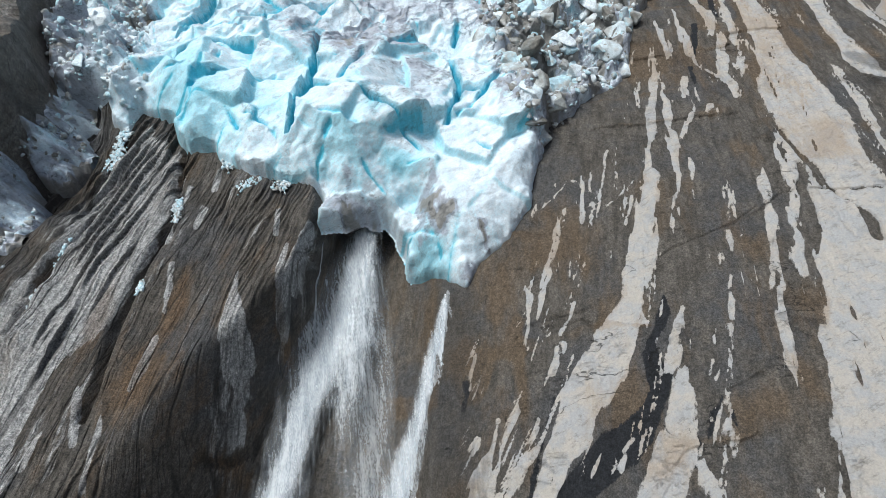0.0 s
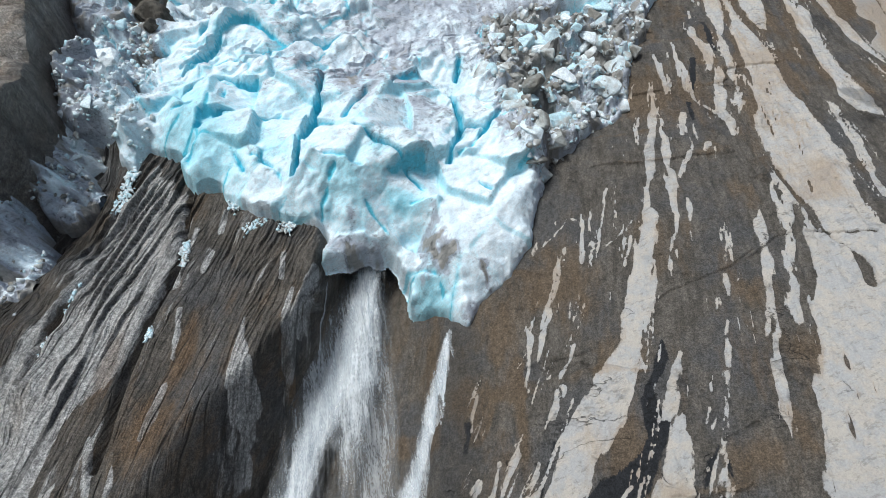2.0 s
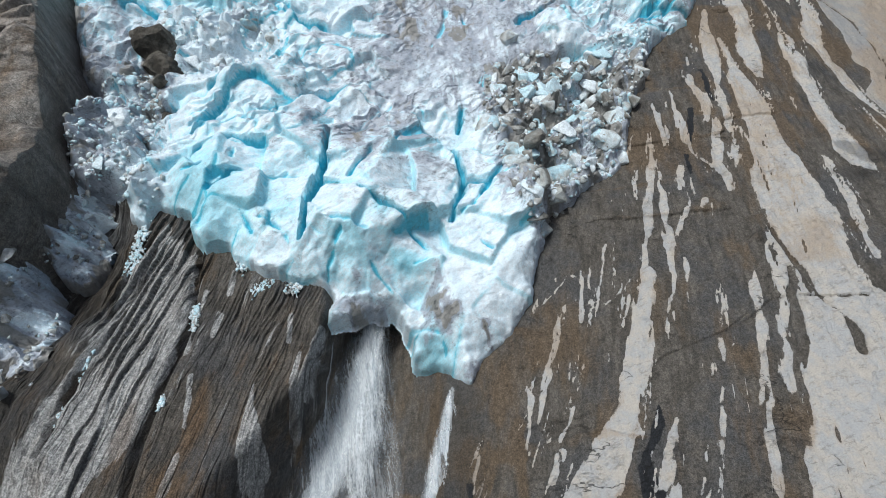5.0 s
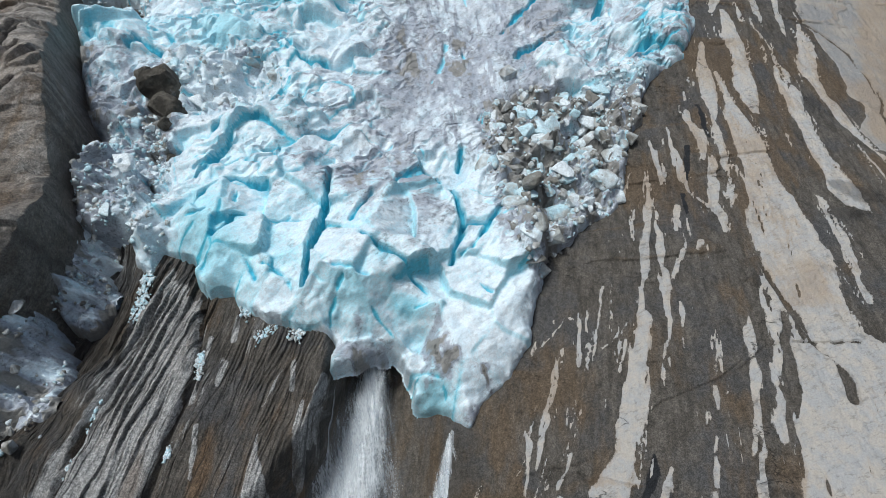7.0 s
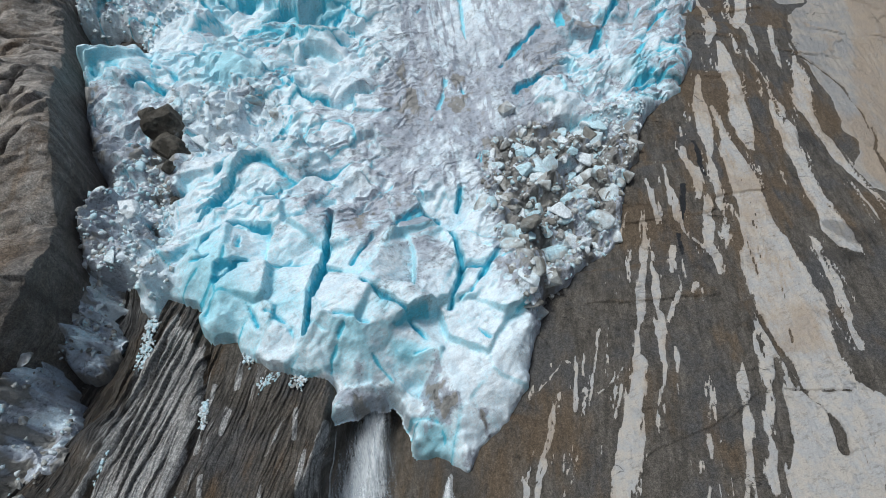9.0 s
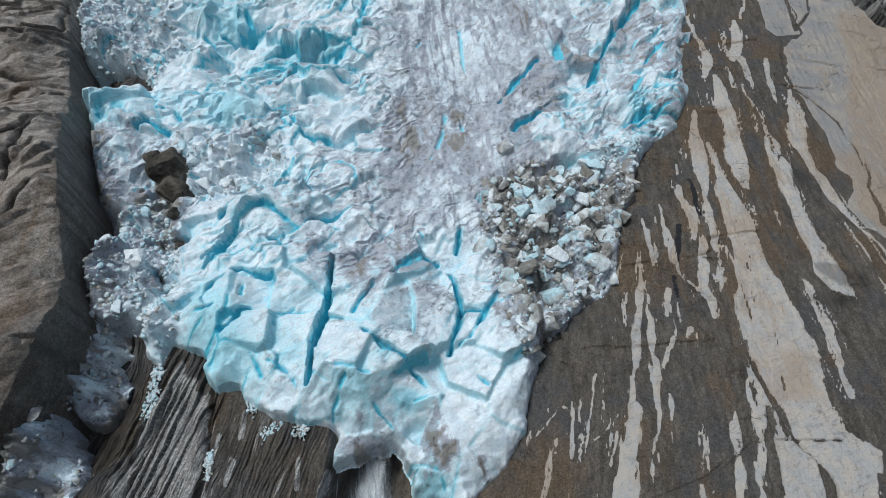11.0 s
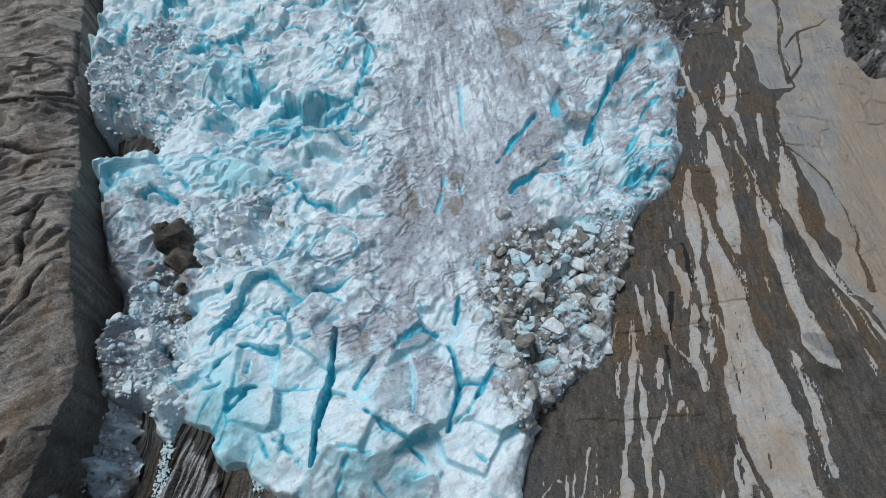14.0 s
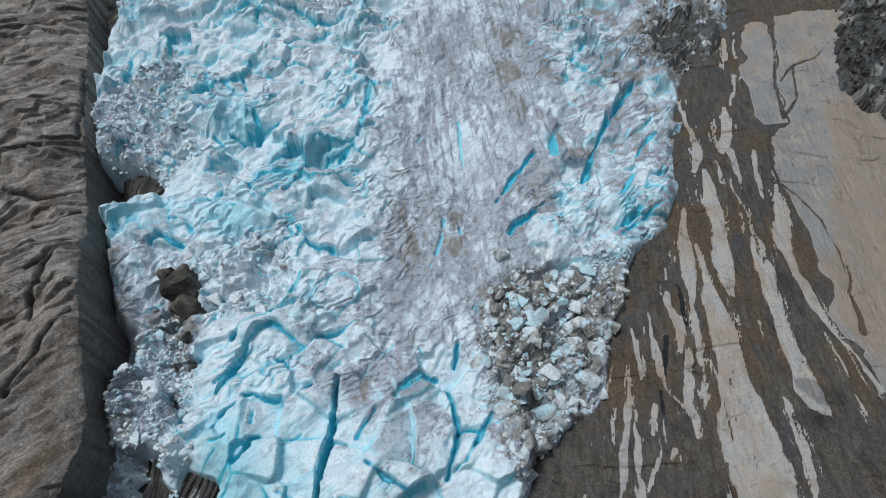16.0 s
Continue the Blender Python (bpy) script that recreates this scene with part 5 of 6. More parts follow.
def build_rock():
    rows, cols = 760, 900
    t = spread(0.0, 1.0, rows, 2.5)
    vr = np.where((t >= 0) & (t <= 1), -24 + 150 * t + 60 * t * t, np.where(t < 0, -24 + 200 * t, 186 + 250 * (t - 1)))
    sc = spread(-1.0, 1.0, cols, 4.0)
    even = (sc >= -1) & (sc <= 1)
    sc[even] = np.interp(sc[even], [-1, -0.72, 0.06, 1], [-1, -0.70, -0.17, 1])
    u = sc[None, :] * (66 + 0.40 * (np.clip(vr, -24, 190) + 24))[:, None]
    v = np.repeat(vr[:, None], len(sc), 1)
    r = bed(u, v)
    g, c = u - line(v, GORGE), u - line(v, CLIFF) + 0.6 * fbm(v / 9, u / 40, 2, 13)
    left = smooth(1.0, -1.5, g) * smooth(1.0, 3.0, c)
    tower = smooth(2.4, 1.2, c)
    # foliation of the left slab: thin layers that lean down to the left, broken into steps
    a = radians(9)
    x, y = u * math.cos(a) - v * math.sin(a), u * math.sin(a) + v * math.cos(a)
    x = x + 0.9 * fbm(u / 16, v / 26, 3, 3) + 0.12 * fbm(u / 1.6, v / 3.5, 2, 6)
    layers = fbm(x / 1.25, y / 9, 4, 21, 0.6)
    coarse = fbm(x / 5.0, y / 30, 3, 31)
    leaf_at = -x / 1.35 - 0.5 * fbm(x / 6, y / 24, 2, 35, 0.4) - 0.34 * crystal(x / 3.5, y / 13, 3, 36)
    thick = smooth(-0.35, 0.55, fbm(x / 5, y / 18, 3, 39))
    lap = saw(leaf_at, 0.10)
    tone = lattice(np.floor(leaf_at), np.floor(y / 26 + 0.5 * coarse), 91)
    seam = smooth(0.11, 0.04, leaf_at - np.floor(leaf_at)) * smooth(0.3, 0.7, thick) * (0.35 + 0.65 * smooth(-30, -36, u))
    r = r + left * (0.5 * coarse + (0.3 + 0.7 * smooth(-31, -36, u)) * 0.95 * (lap - 0.5) * thick + 0.25 * saw(-x / 0.7 - 0.9 * crystal(x / 2, y / 9, 3, 37), 0.2) * (0.3 + 0.7 * thick) + 0.16 * crystal(x / 2.2, y / 7, 4, 33, 0.55) + 0.07 * fbm(u / 0.6, v / 0.8, 3, 34))
    band = 0.6 * (tone - 0.5) + 0.25 * coarse
    # angular ribs along the gully
    rib = smooth(-41, -45, u) * left
    r = r + rib * (1.9 * crystal(x / 5.5, y / 11, 4, 43, 0.5) + 0.5)
    seam = seam * (1 - 0.8 * rib)
    # smooth glacier-worn slab on the right, stepped along joints
    worn = (1 - left) * (1 - tower)
    r = r + worn * (0.55 * fbm(u / 11, v / 28, 4, 41, 0.45) + 0.12 * fbm(u / 0.9, v / 4, 4, 45) + 0.06 * fbm(u / 0.5, v / 0.6, 2, 48))
    step = fbm(u / 22 + v / 90, v / 9, 3, 52)
    r = r + worn * 0.40 * smooth(-0.03, 0.03, step) * smooth(-0.2, 0.4, fbm(u / 18, v / 18, 2, 55))
    # the tower of layered rock beyond the ice
    k = fbm(u / 14 + 3, v / 8 + 0.04 * u, 4, 61)
    ua, va = 0.6 * u + 0.8 * v, 0.6 * v - 0.8 * u
    sheets = fbm(ua / 11 + 0.5 * k, va / 1.9 + 0.4 * k, 4, 63, 0.6)
    ledge = smooth(-0.4, 0.4, fbm(ua / 12, va / 7, 3, 72))
    r = r + tower * (0.6 * k + 0.06 * sheets + 2.0 * crystal(ua / 22 + 0.2 * k, va / 10, 5, 74, 0.5) + 1.4 * ledge * saw(va / 4.5 + 1.4 * crystal(ua / 13, va / 8, 4, 76), 0.14)
                     + 0.22 * crystal(ua / 5.5, va / 1.8, 3, 78, 0.5) + 1.2 * fbm(u / 24, v / 22, 3, 66))
    # fields for the colours
    vein, dark, crack = np.full(u.shape, -3.0), np.full(u.shape, -3.0), np.full(u.shape, -3.0)
    pale_layer = np.full(u.shape, -3.0)
    groove = np.full(u.shape, -3.0)
    # the veins' run, and their torn, splintered edges
    run = u - ((0.513 - 0.0074 * np.clip(u, 0, 100)) * v + (-0.0049 + 8.5e-5 * np.clip(u, 0, 100)) * v * v / 2)
    torn_u = u + 0.22 * fbm(run / 1.2, v / 4, 3, 151) + 0.4 * fbm(run / 6, v / 12, 2, 155) + 0.3 * crystal(run / 1.6, v / 3.5, 3, 153)
    splinter = fbm(run / 0.85, v / 8, 4, 157, 0.6)
    sliver = fbm(run / 0.6, v / 3.2, 3, 161, 0.6)
    for pts in VEINS:
        stripe(vein, pts, torn_u, v)
    for pts in SCHIST:
        stripe(dark, pts, torn_u, v)
    for pts in CRACKS:
        stripe(crack, pts, u, v)
    for pts in LAYERS:
        stripe(pale_layer, pts, u, v)
    for pts in GROOVES:
        stripe(groove, pts, u, v)
    granite = np.full(u.shape, -3.0)
    for poly in PALE_SLABS:
        vein = np.maximum(vein, np.clip(inside(poly, torn_u, v), -3, 3))
    vein = vein + 0.22 * sliver * smooth(-1.2, -0.1, vein)
    vein = np.maximum(vein, (splinter - 1.15 + 0.35 * smooth(-3.0, -0.5, vein)) * smooth(-3.0, -1.5, vein) - 3 * smooth(-1.5, -3.0, vein))
    vein = np.minimum(vein, 1.15 - splinter)
    vein = np.maximum(vein, np.where(dark > 0.1, sliver - 0.85, -3))
    for poly in GRANITE:
        granite = np.maximum(granite, np.clip(inside(poly, u + 1.3 * crystal(u / 7, v / 7, 4, 221), v + 1.8 * crystal(u / 7, v / 7, 4, 231)), -3, 3))
    vein = np.maximum(vein, granite)
    split = crack + 0.12 * fbm(u / 1.2, v / 1.2, 3, 77)
    vein = np.minimum(vein, -split)
    ochre = tower * (0.22 + 0.2 * smooth(80, 50, v)) + 0.22 * left
    for (pu, pv, ru, rv, k) in RUST:
        ochre = ochre + k * np.exp(-((u - pu) / ru) ** 2 - ((v - pv) / rv) ** 2)
    near = smooth(-2.8, -0.3, vein) * smooth(0.6, 0.0, vein)
    ochre = ochre + 0.75 * smooth(-3, 3, u - 92 - 0.3 * (v - 95) + 3 * fbm(u / 8, v / 12, 3, 177)) * smooth(60, 80, v) * smooth(150, 135, v)
    ochre = ochre + worn * (0.45 * near * smooth(-0.2, 0.5, fbm(u / 7, v / 12, 3, 165)) + 0.45 * smooth(0.15, 0.7, fbm(u / 9, v / 16, 3, 168)))
    ochre = ochre + worn * 0.5 * np.exp(-((step - 0.1) / 0.12) ** 2) * smooth(-0.2, 0.4, fbm(u / 18, v / 18, 2, 55))
    # rock wetted by the falls, darkened further for the shade in the gorge
    wet_shaded = np.exp(-((g - 3.5) / 4) ** 2) * smooth(30, 20, v) + 0.7 * np.exp(-((u - 1) / 6) ** 2) * smooth(24, 12, v)
    # shade of the left gully, painted on as dark rock
    wet_shaded = wet_shaded + 0.95 * np.exp(-((u + 53) / 7) ** 2) * smooth(44, 34, v) * smooth(-16, 2, v)
    # black of the gap beside the crag: its shade put into the rock colour
    wet_shaded = wet_shaded + 1.2 * np.exp(-((c - 2.5) / 3.0) ** 2) * smooth(24, 34, v) * smooth(130, 100, v)
    for (pu, pv, ru, rv) in ((72.3, 53.7, 3.5, 2.2), (74.4, 80.7, 2.0, 3.5), (69.1, 56.1, 2.0, 1.5), (67.0, 49.0, 4.0, 1.6)):
        wet_shaded = wet_shaded + 1.3 * np.exp(-((torn_u - pu) / ru) ** 2 - ((v - pv) / rv) ** 2)
    r = r + 0.10 * smooth(-0.1, 0.15, vein) * worn + 0.25 * left * smooth(-0.4, 0.3, pale_layer)
    r = r - 1.6 * smooth(-0.5, 0.5, groove) - 0.35 * smooth(-0.25, 0.15, split) * worn
    band = 0.0 + 0.5 * band + 0.7 * smooth(-1.0, 0.6, inside(PALE_LEAVES, u, v) + 0.9 * layers) + 0.6 * smooth(-0.35, 0.15, pale_layer + 0.35 * layers) - 0.6 * smooth(-0.4, 0.2, groove)
    tip = np.minimum(inside(OUTLINE, u, v), u - line(v, CLIFF) + 0.2)
    fields = (("vein", vein), ("granite", smooth(-0.3, 0.3, granite)), ("dark", dark), ("ochre", ochre), ("wet_shaded", wet_shaded), ("band", band), ("leaf", left * 0.95), ("tower", tower), ("sheets", sheets), ("seam", np.maximum(seam * left, 0.8 * tower * smooth(-0.25, 0.1, groove))), ("across", x), ("down", y))
    ob = sheet("ground", u, v, r, (tip < 5.0) | ((tip < 16) & (np.abs(u + 11) < 9) & (v < 50)), ROCK, fields, False)
    return tagged(ob, "ice-worn grey-brown gneiss slope with pale veins", "rock slope", kind="structure")


build_rock()


# ---- ice ----
def child(ob, parent):
    ob.parent = parent
    ob.matrix_parent_inverse = parent.matrix_world.inverted()
    return ob


def tilted(dx, dy, a, b, low, high):
    """One tilted plane over a cell."""
    turn, slope = 6.283 * ((a * 7.13) % 1.0), low + (high - low) * b
    return slope * (dx * np.cos(turn) + dy * np.sin(turn))


def slabs(seeds, u, v):
    """Leaning plates round given middles: their height, the way to the plate's edge, and the plate's number."""
    best, second, which, height = np.full(u.shape, 99.0), np.full(u.shape, 99.0), np.zeros(u.shape, int), np.zeros(u.shape)
    for k, (x, y) in enumerate(seeds):
        a, b, c = (float(lattice(np.array([k]), np.array([m]), 77)[0]) for m in (1, 2, 3))
        dx, dy = u - x, v - y
        turn = 0.7 + 2.0 * (a - 0.5)
        across, along = dx * math.cos(turn) + dy * math.sin(turn), -dx * math.sin(turn) + dy * math.cos(turn)
        away = np.hypot(across, along * 1.25)
        near = away < best
        second = np.where(near, best, np.minimum(second, away))
        height = np.where(near, 1.5 * (c - 0.5) + np.clip(tilted(dx, dy, a, b, 0.08, 0.38), -2.0, 2.0), height)
        which, best = np.where(near, k, which), np.minimum(best, away)
    return height, (second - best) * 0.5, which


def plates(x, y, sx, sy, seed, rise, low, high):
    """Broken plates on a loose grid, each with its own tilt: height, way to the edge, a random tone."""
    edge, gx, gy, p, q, w = cells(x / sx, y / sy, seed)
    return rise * (p - 0.5) + tilted(gx * sx, gy * sy, w, q, low, high), edge * min(sx, sy), w


def ice_relief(u, v, torn, turn=40):
    """Broken relief of crevassed ice: shingled, leaning slabs at two sizes and sharp facets; the share of open cuts, a tone, and dirty seams."""
    wu, wv = u + 1.3 * fbm(u / 11, v / 11, 3, 81), v + 1.3 * fbm(u / 11, v / 11, 3, 85)
    a = radians(turn)
    x, y = wu * math.cos(a) + wv * math.sin(a), -wu * math.sin(a) + wv * math.cos(a)
    jag = 0.9 * crystal(x / 3.5, y / 3.5, 3, 55)
    rough = crystal(x / 14, y / 8, 4, 5, 0.52)
    slab, edge, tone = plates(x + jag, y - jag, 11.0, 5.2, 5, 2.6, 0.06, 0.36)
    chip, edge2, tone2 = plates(x - 0.5 * jag, y + 0.5 * jag, 4.2, 2.3, 9, 1.5, 0.05, 0.45)
    some = smooth(-0.45, 0.25, fbm(u / 12, v / 12, 2, 89))
    lean = np.clip(-0.1 + 1.4 * value(x / 13, y / 8, 11), 0, 1.0)
    k1 = y / 5.5 + 1.3 * crystal(x / 12, y / 9, 4, 15)
    high = smooth(70, 110, v)
    h = (1.5 + 0.5 * high) * rough + (1.0 + 0.35 * high) * slab + (0.8 - 0.35 * high) * chip * some + 1.7 * lean * saw(k1, 0.12) + 0.25 * crystal(u / 1.5, v / 1.5, 3, 45)
    cut = 0.9 * smooth(0.34, 0.05, edge) * smooth(0.68, 0.85, tone) + 0.6 * lean * smooth(0.20, 0.07, k1 - np.floor(k1))
    cut = np.maximum(cut, 0.6 * some * smooth(0.2, 0.0, edge2) * smooth(0.72, 0.9, tone2))
    seam = smooth(0.22, 0.0, edge) * smooth(0.5, 0.2, tone) + 0.7 * some * smooth(0.14, 0.0, edge2) * smooth(0.5, 0.2, tone2)
    return torn * (h - 0.4 - 1.1 * cut), np.clip(cut, 0, 1) * torn, 0.5 * rough, np.clip(seam, 0, 1) * torn


def steepness(u, v, n):
    nv, nu = np.gradient(n)
    return np.hypot(nu / np.maximum(np.gradient(u, axis=1), 1e-6), nv / np.maximum(np.gradient(v, axis=0), 1e-6))


glacier = tagged(new("glacier"), "broken blue-white glacier tongue hanging over bare rock", "glacier")
glacier.matrix_world = SLOPE


# smooth clean domes: (u, v, reach u, reach v, height)
MOUNDS = ((24.3, 91.0, 6.5, 8.0, 3.2), (-63.5, 88.5, 7.0, 4.5, 2.0), (-26.1, 111.0, 4.2, 3.6, 2.2), (-28.6, 98.9, 5.0, 4.0, 1.8), (-41.4, 89.3, 5.0, 4.0, 1.8),
          (-62.8, 123.0, 4.0, 3.5, 1.8), (-41.0, 78.0, 3.2, 3.0, 1.6), (-32.6, 78.7, 4.0, 3.2, 1.5), (39.2, 100.0, 5.0, 3.0, 1.6), (43.0, 87.0, 3.5, 4.0, 1.4))


def build_ice():
    u, v = np.meshgrid(np.linspace(-114, 106, 1100), np.concatenate([np.linspace(12, 75, 400), np.linspace(75, 120, 190)[1:], np.linspace(120, 186, 200)[1:], np.linspace(186, 238, 60)[1:]]))
    d = inside(OUTLINE, u, v)
    d = d + 0.3 * fbm(u / 1.6, v / 1.6, 3, 71) + 0.7 * fbm(u / 6, v / 6, 2, 74)
    d = np.minimum(d, u - line(v, CLIFF) + 0.2)
    top, foot = ice_form(u, v), ice_foot(u, v)
    top = np.maximum(top, foot + 2.5)
    # torn on the left and at the front, calmer up the middle
    calm = np.exp(-((u - 2 - 0.03 * v + 2.5 * fbm(u / 7, v / 9, 3, 105)) / (16 + 9 * smooth(75, 125, v))) ** 4) * smooth(50, 72, v)
    front = smooth(62, 46, v + 3 * fbm(u / 8, v / 8, 2, 107)) * smooth(-46, -38, u)
    torn = (1 - 0.85 * calm) * (1 - 0.2 * smooth(10, 40, u))
    near = d > -1.5

    def over(work, *fields):
        """Works out fields only where there is ice."""
        found = work(*(f[near] for f in fields))
        full = []
        for part in found if isinstance(found, tuple) else (found,):
            whole = np.zeros(u.shape, part.dtype)
            whole[near] = part
            full.append(whole)
        return full

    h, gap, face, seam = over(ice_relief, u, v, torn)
    h = blur(h, 1)
    wu, wv = u + 0.3 * crystal(u / 4, v / 4, 3, 181), v + 0.3 * crystal(u / 4, v / 4, 3, 185)
    big, brk, which = over(lambda a, b: slabs(WHITE_SLABS + GREY_SLABS, a, b), wu, np.minimum(wv, 90))
    grey = smooth(0.0, 0.5, brk) * (which >= len(WHITE_SLABS)) * front
    split = smooth(0.22, 0.0, brk) * smooth(0.2, 0.55, fbm(u / 5, v / 5, 2, 108))
    facet = over(lambda a, b: crystal((0.77 * a + 0.64 * b) / 5.0, (-0.64 * a + 0.77 * b) / 2.8, 5, 23, 0.55), wu, wv)[0] * (0.35 + 0.65 * smooth(-0.1, 0.4, fbm(u / 7, v / 7, 2, 109)))
    snout = np.exp(-((u - 5) / 8) ** 2 - ((v - 24) / 9) ** 2)
    whole = 1 - 0.75 * snout
    big = blur(big, 1)
    h = h + (whole * (1.35 * big + 0.5 * facet - 0.7 * split) + 0.6 - h) * front
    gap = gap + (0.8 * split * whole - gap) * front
    face = face + (0.5 * smooth(0.8, 0.0, brk) - face) * front
    hv, hu = np.gradient(h)
    hu, hv = hu / np.gradient(u, axis=1), hv / np.gradient(v, axis=0)
    # grit settles on what lies open to the sky; faces that look down the slope stay clean
    open_up = (0.766 - 0.643 * hv) / np.sqrt(1 + hu ** 2 + hv ** 2)
    clean = smooth(0.80, 0.50, open_up) * torn
    settled = smooth(0.74, 0.95, open_up) * torn
    top = top + h + 0.8 * fbm(u / 12, v / 18, 4, 91) + (0.12 - 0.07 * front) * fbm(u / 1.6, v / 2.6, 4, 95)
    mound = np.zeros(u.shape)
    for (pu, pv, ru, rv, k) in MOUNDS:
        m = np.clip(1 - ((wu - pu + 0.25 * h * ru) / ru) ** 2 - ((wv - pv) / rv) ** 2, 0, 1)
        top, mound = top + 0.8 * k * m ** 0.7, np.maximum(mound, smooth(0.0, 0.3, m))
    # wind-cupped, wrinkled surface of the calm ice
    top = top + calm * (0.10 * fbm(u / 0.7, v / 1.6, 3, 97) + 0.55 * crystal((u + 0.8 * v) / 7, (0.6 * v - 0.8 * u) / 3.2, 5, 98, 0.5))
    crumble = np.zeros(u.shape)
    for zone in (RUBBLE_RIGHT, RUBBLE_TOP, RUBBLE_LEFT, RUBBLE_MID):
        crumble = np.maximum(crumble, smooth(-1.5, 2.5, inside(zone, u, v)))
    top = top + crumble * over(lambda a, b: 2.1 * crystal((0.8 * a + 0.6 * b) / 5.5, (-0.6 * a + 0.8 * b) / 3.6, 5, 29, 0.6), wu, wv)[0]
    shore = smooth(9, 3, d) * smooth(5, 9, u) * smooth(29, 37, v) * smooth(92, 80, v)
    filthy = np.maximum(smooth(-3.5, 3.5, inside(RUBBLE_RIGHT, u, v) + 1.5 * fbm(u / 4, v / 4, 3, 175)), shore) * smooth(-0.8, 0.2, fbm(u / 4, v / 4, 4, 171))
    e3, cx, cy, p3, q3, w3 = cells(u / 1.7, v / 1.7, 19)
    top = top + crumble * blur(1.0 * (p3 - 0.5) + 0.9 * (q3 - 0.5) * cx + 0.9 * (w3 - 0.5) * cy - 0.5 * smooth(0.15, 0.0, e3), 1)
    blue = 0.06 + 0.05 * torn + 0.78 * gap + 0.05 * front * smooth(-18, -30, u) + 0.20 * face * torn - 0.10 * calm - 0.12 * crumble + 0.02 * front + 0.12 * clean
    dirt = 0.02 + 0.20 * calm + 0.22 * fbm(u / 9, v / 14, 5, 99) + 0.12 * smooth(45, 120, v) + 0.10 * smooth(10, 40, u) * smooth(60, 90, v) + 0.30 * grey + crumble * 0.5 * (q3 - 0.25) + filthy * (0.95 + 0.5 * fbm(u / 2.2, v / 2.2, 3, 193) + 1.1 * (q3 - 0.4)) + 0.85 * smooth(8, 25, u) * smooth(75, 95, v) * smooth(-0.4, 0.4, fbm(u / 6, v / 9, 4, 173))
    dirt = (dirt + 0.55 * seam * (1 - front) + (0.26 + 0.16 * smooth(-25, -5, u)) * settled * smooth(28, 46, v) + 0.5 * calm * smooth(0.15, 0.8, fbm(u / 1.1 + 0.1 * v, v / 8, 4, 191, 0.6))) * (1 - 0.85 * front * smooth(56, 38, v)) * (1 - 0.8 * clean * (1 - filthy)) * (1 - 0.8 * mound)
    wob = 0.25 * fbm(u / 1.3, v / 1.3, 3, 103)
    for depth, pts in CREVASSES:
        f = np.full(u.shape, -9.0)
        stripe(f, pts, u, v, 3.0)
        f = f + wob * 0.7 - (0.12 - 0.4 * fbm(u / 3, v / 3, 2, 187) if pts[0][1] > 60 else 0.04)
        depth = depth * (0.55 if pts[0][1] > 60 else 0.65)
        m = smooth(-0.10, 0.10, f)
        top = top - depth * m
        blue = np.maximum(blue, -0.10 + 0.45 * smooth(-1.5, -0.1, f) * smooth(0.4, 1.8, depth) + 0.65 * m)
        dirt = dirt * (1 - m)
    su, sv = u + 1.1 * fbm(u / 1.6, v / 1.6, 4, 145), v + 1.6 * fbm(u / 1.6, v / 2.2, 4, 149)
    ragged = 0.85 * np.clip(1 + 1.1 * fbm(u / 2.5, v / 4, 5, 143, 0.65), 0, 2.2)
    for (pu, pv, ru, rv, k) in GRIME:
        dirt = dirt + k * ragged * np.exp(-((su - pu) / ru) ** 2 - ((sv - pv) / rv) ** 2)
    for (pu, pv, ru, rv, k) in BARE:
        blue = blue + k * np.exp(-((u - pu) / ru) ** 2 - ((v - pv) / rv) ** 2)
    lee = smooth(9, 3, u - line(v, CLIFF)) * smooth(76, 64, v)
    blue, dirt = blue - 0.5 * lee, dirt + 0.7 * lee
    against = smooth(15, 9, u - line(v, CLIFF)) * np.maximum(smooth(62, 70, v), smooth(36, 42, v) * smooth(56, 50, v))
    rise = np.clip(d * (1 + 1.2 * shore + 3.0 * against) / (0.75 * np.clip(top - foot, 2, 12) + 1.0), 0, 1)
    lip = 0.30 + 0.18 * fbm(u / 3, v / 3, 2, 73)
    n = foot - 1.2 + (top - foot + 1.2) * (lip * smooth(0.0, 0.55, d) + (1 - lip) * (1 - (1 - rise) ** 1.5))
    n = blur(n, 1)
    # splintered faces, sharp-edged at every size
    px, py = 0.77 * wu + 0.64 * wv, -0.64 * wu + 0.77 * wv
    rugged = (1 - 0.72 * calm) * (1 - 0.55 * snout) * smooth(0.2, 2.0, d)
    splinter = over(lambda a, b: crystal(a / 7.5, b / 4.2, 5, 61, 0.5), px, py)[0]
    shelf = over(lambda a, b: saw(b / 2.4 + 1.2 * crystal(a / 5, b / 4, 3, 63), 0.22), px, py)[0]
    n = n + rugged * (1 - 0.3 * front) * (0.85 * splinter + (0.8 - 0.6 * front) * (shelf - 0.5) * smooth(0.0, 0.5, fbm(u / 8, v / 8, 2, 65)))
    steep = smooth(0.8, 2.6, steepness(u, v, n))
    # bluer low down in the cuts
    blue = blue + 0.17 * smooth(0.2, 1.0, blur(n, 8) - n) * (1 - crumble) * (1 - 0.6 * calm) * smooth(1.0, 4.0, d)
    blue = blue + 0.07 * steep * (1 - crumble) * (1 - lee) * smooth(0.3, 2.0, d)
    # crumbled by melt: pushed about in all directions, most where it stands steep
    push = 0.05 + 0.12 * smooth(1.0, 4.0, steepness(u, v, n)) * smooth(-0.2, 0.8, d)
    mu = u + push * fbm3(u / 1.9, v / 1.9, n / 1.9, 3, 111)
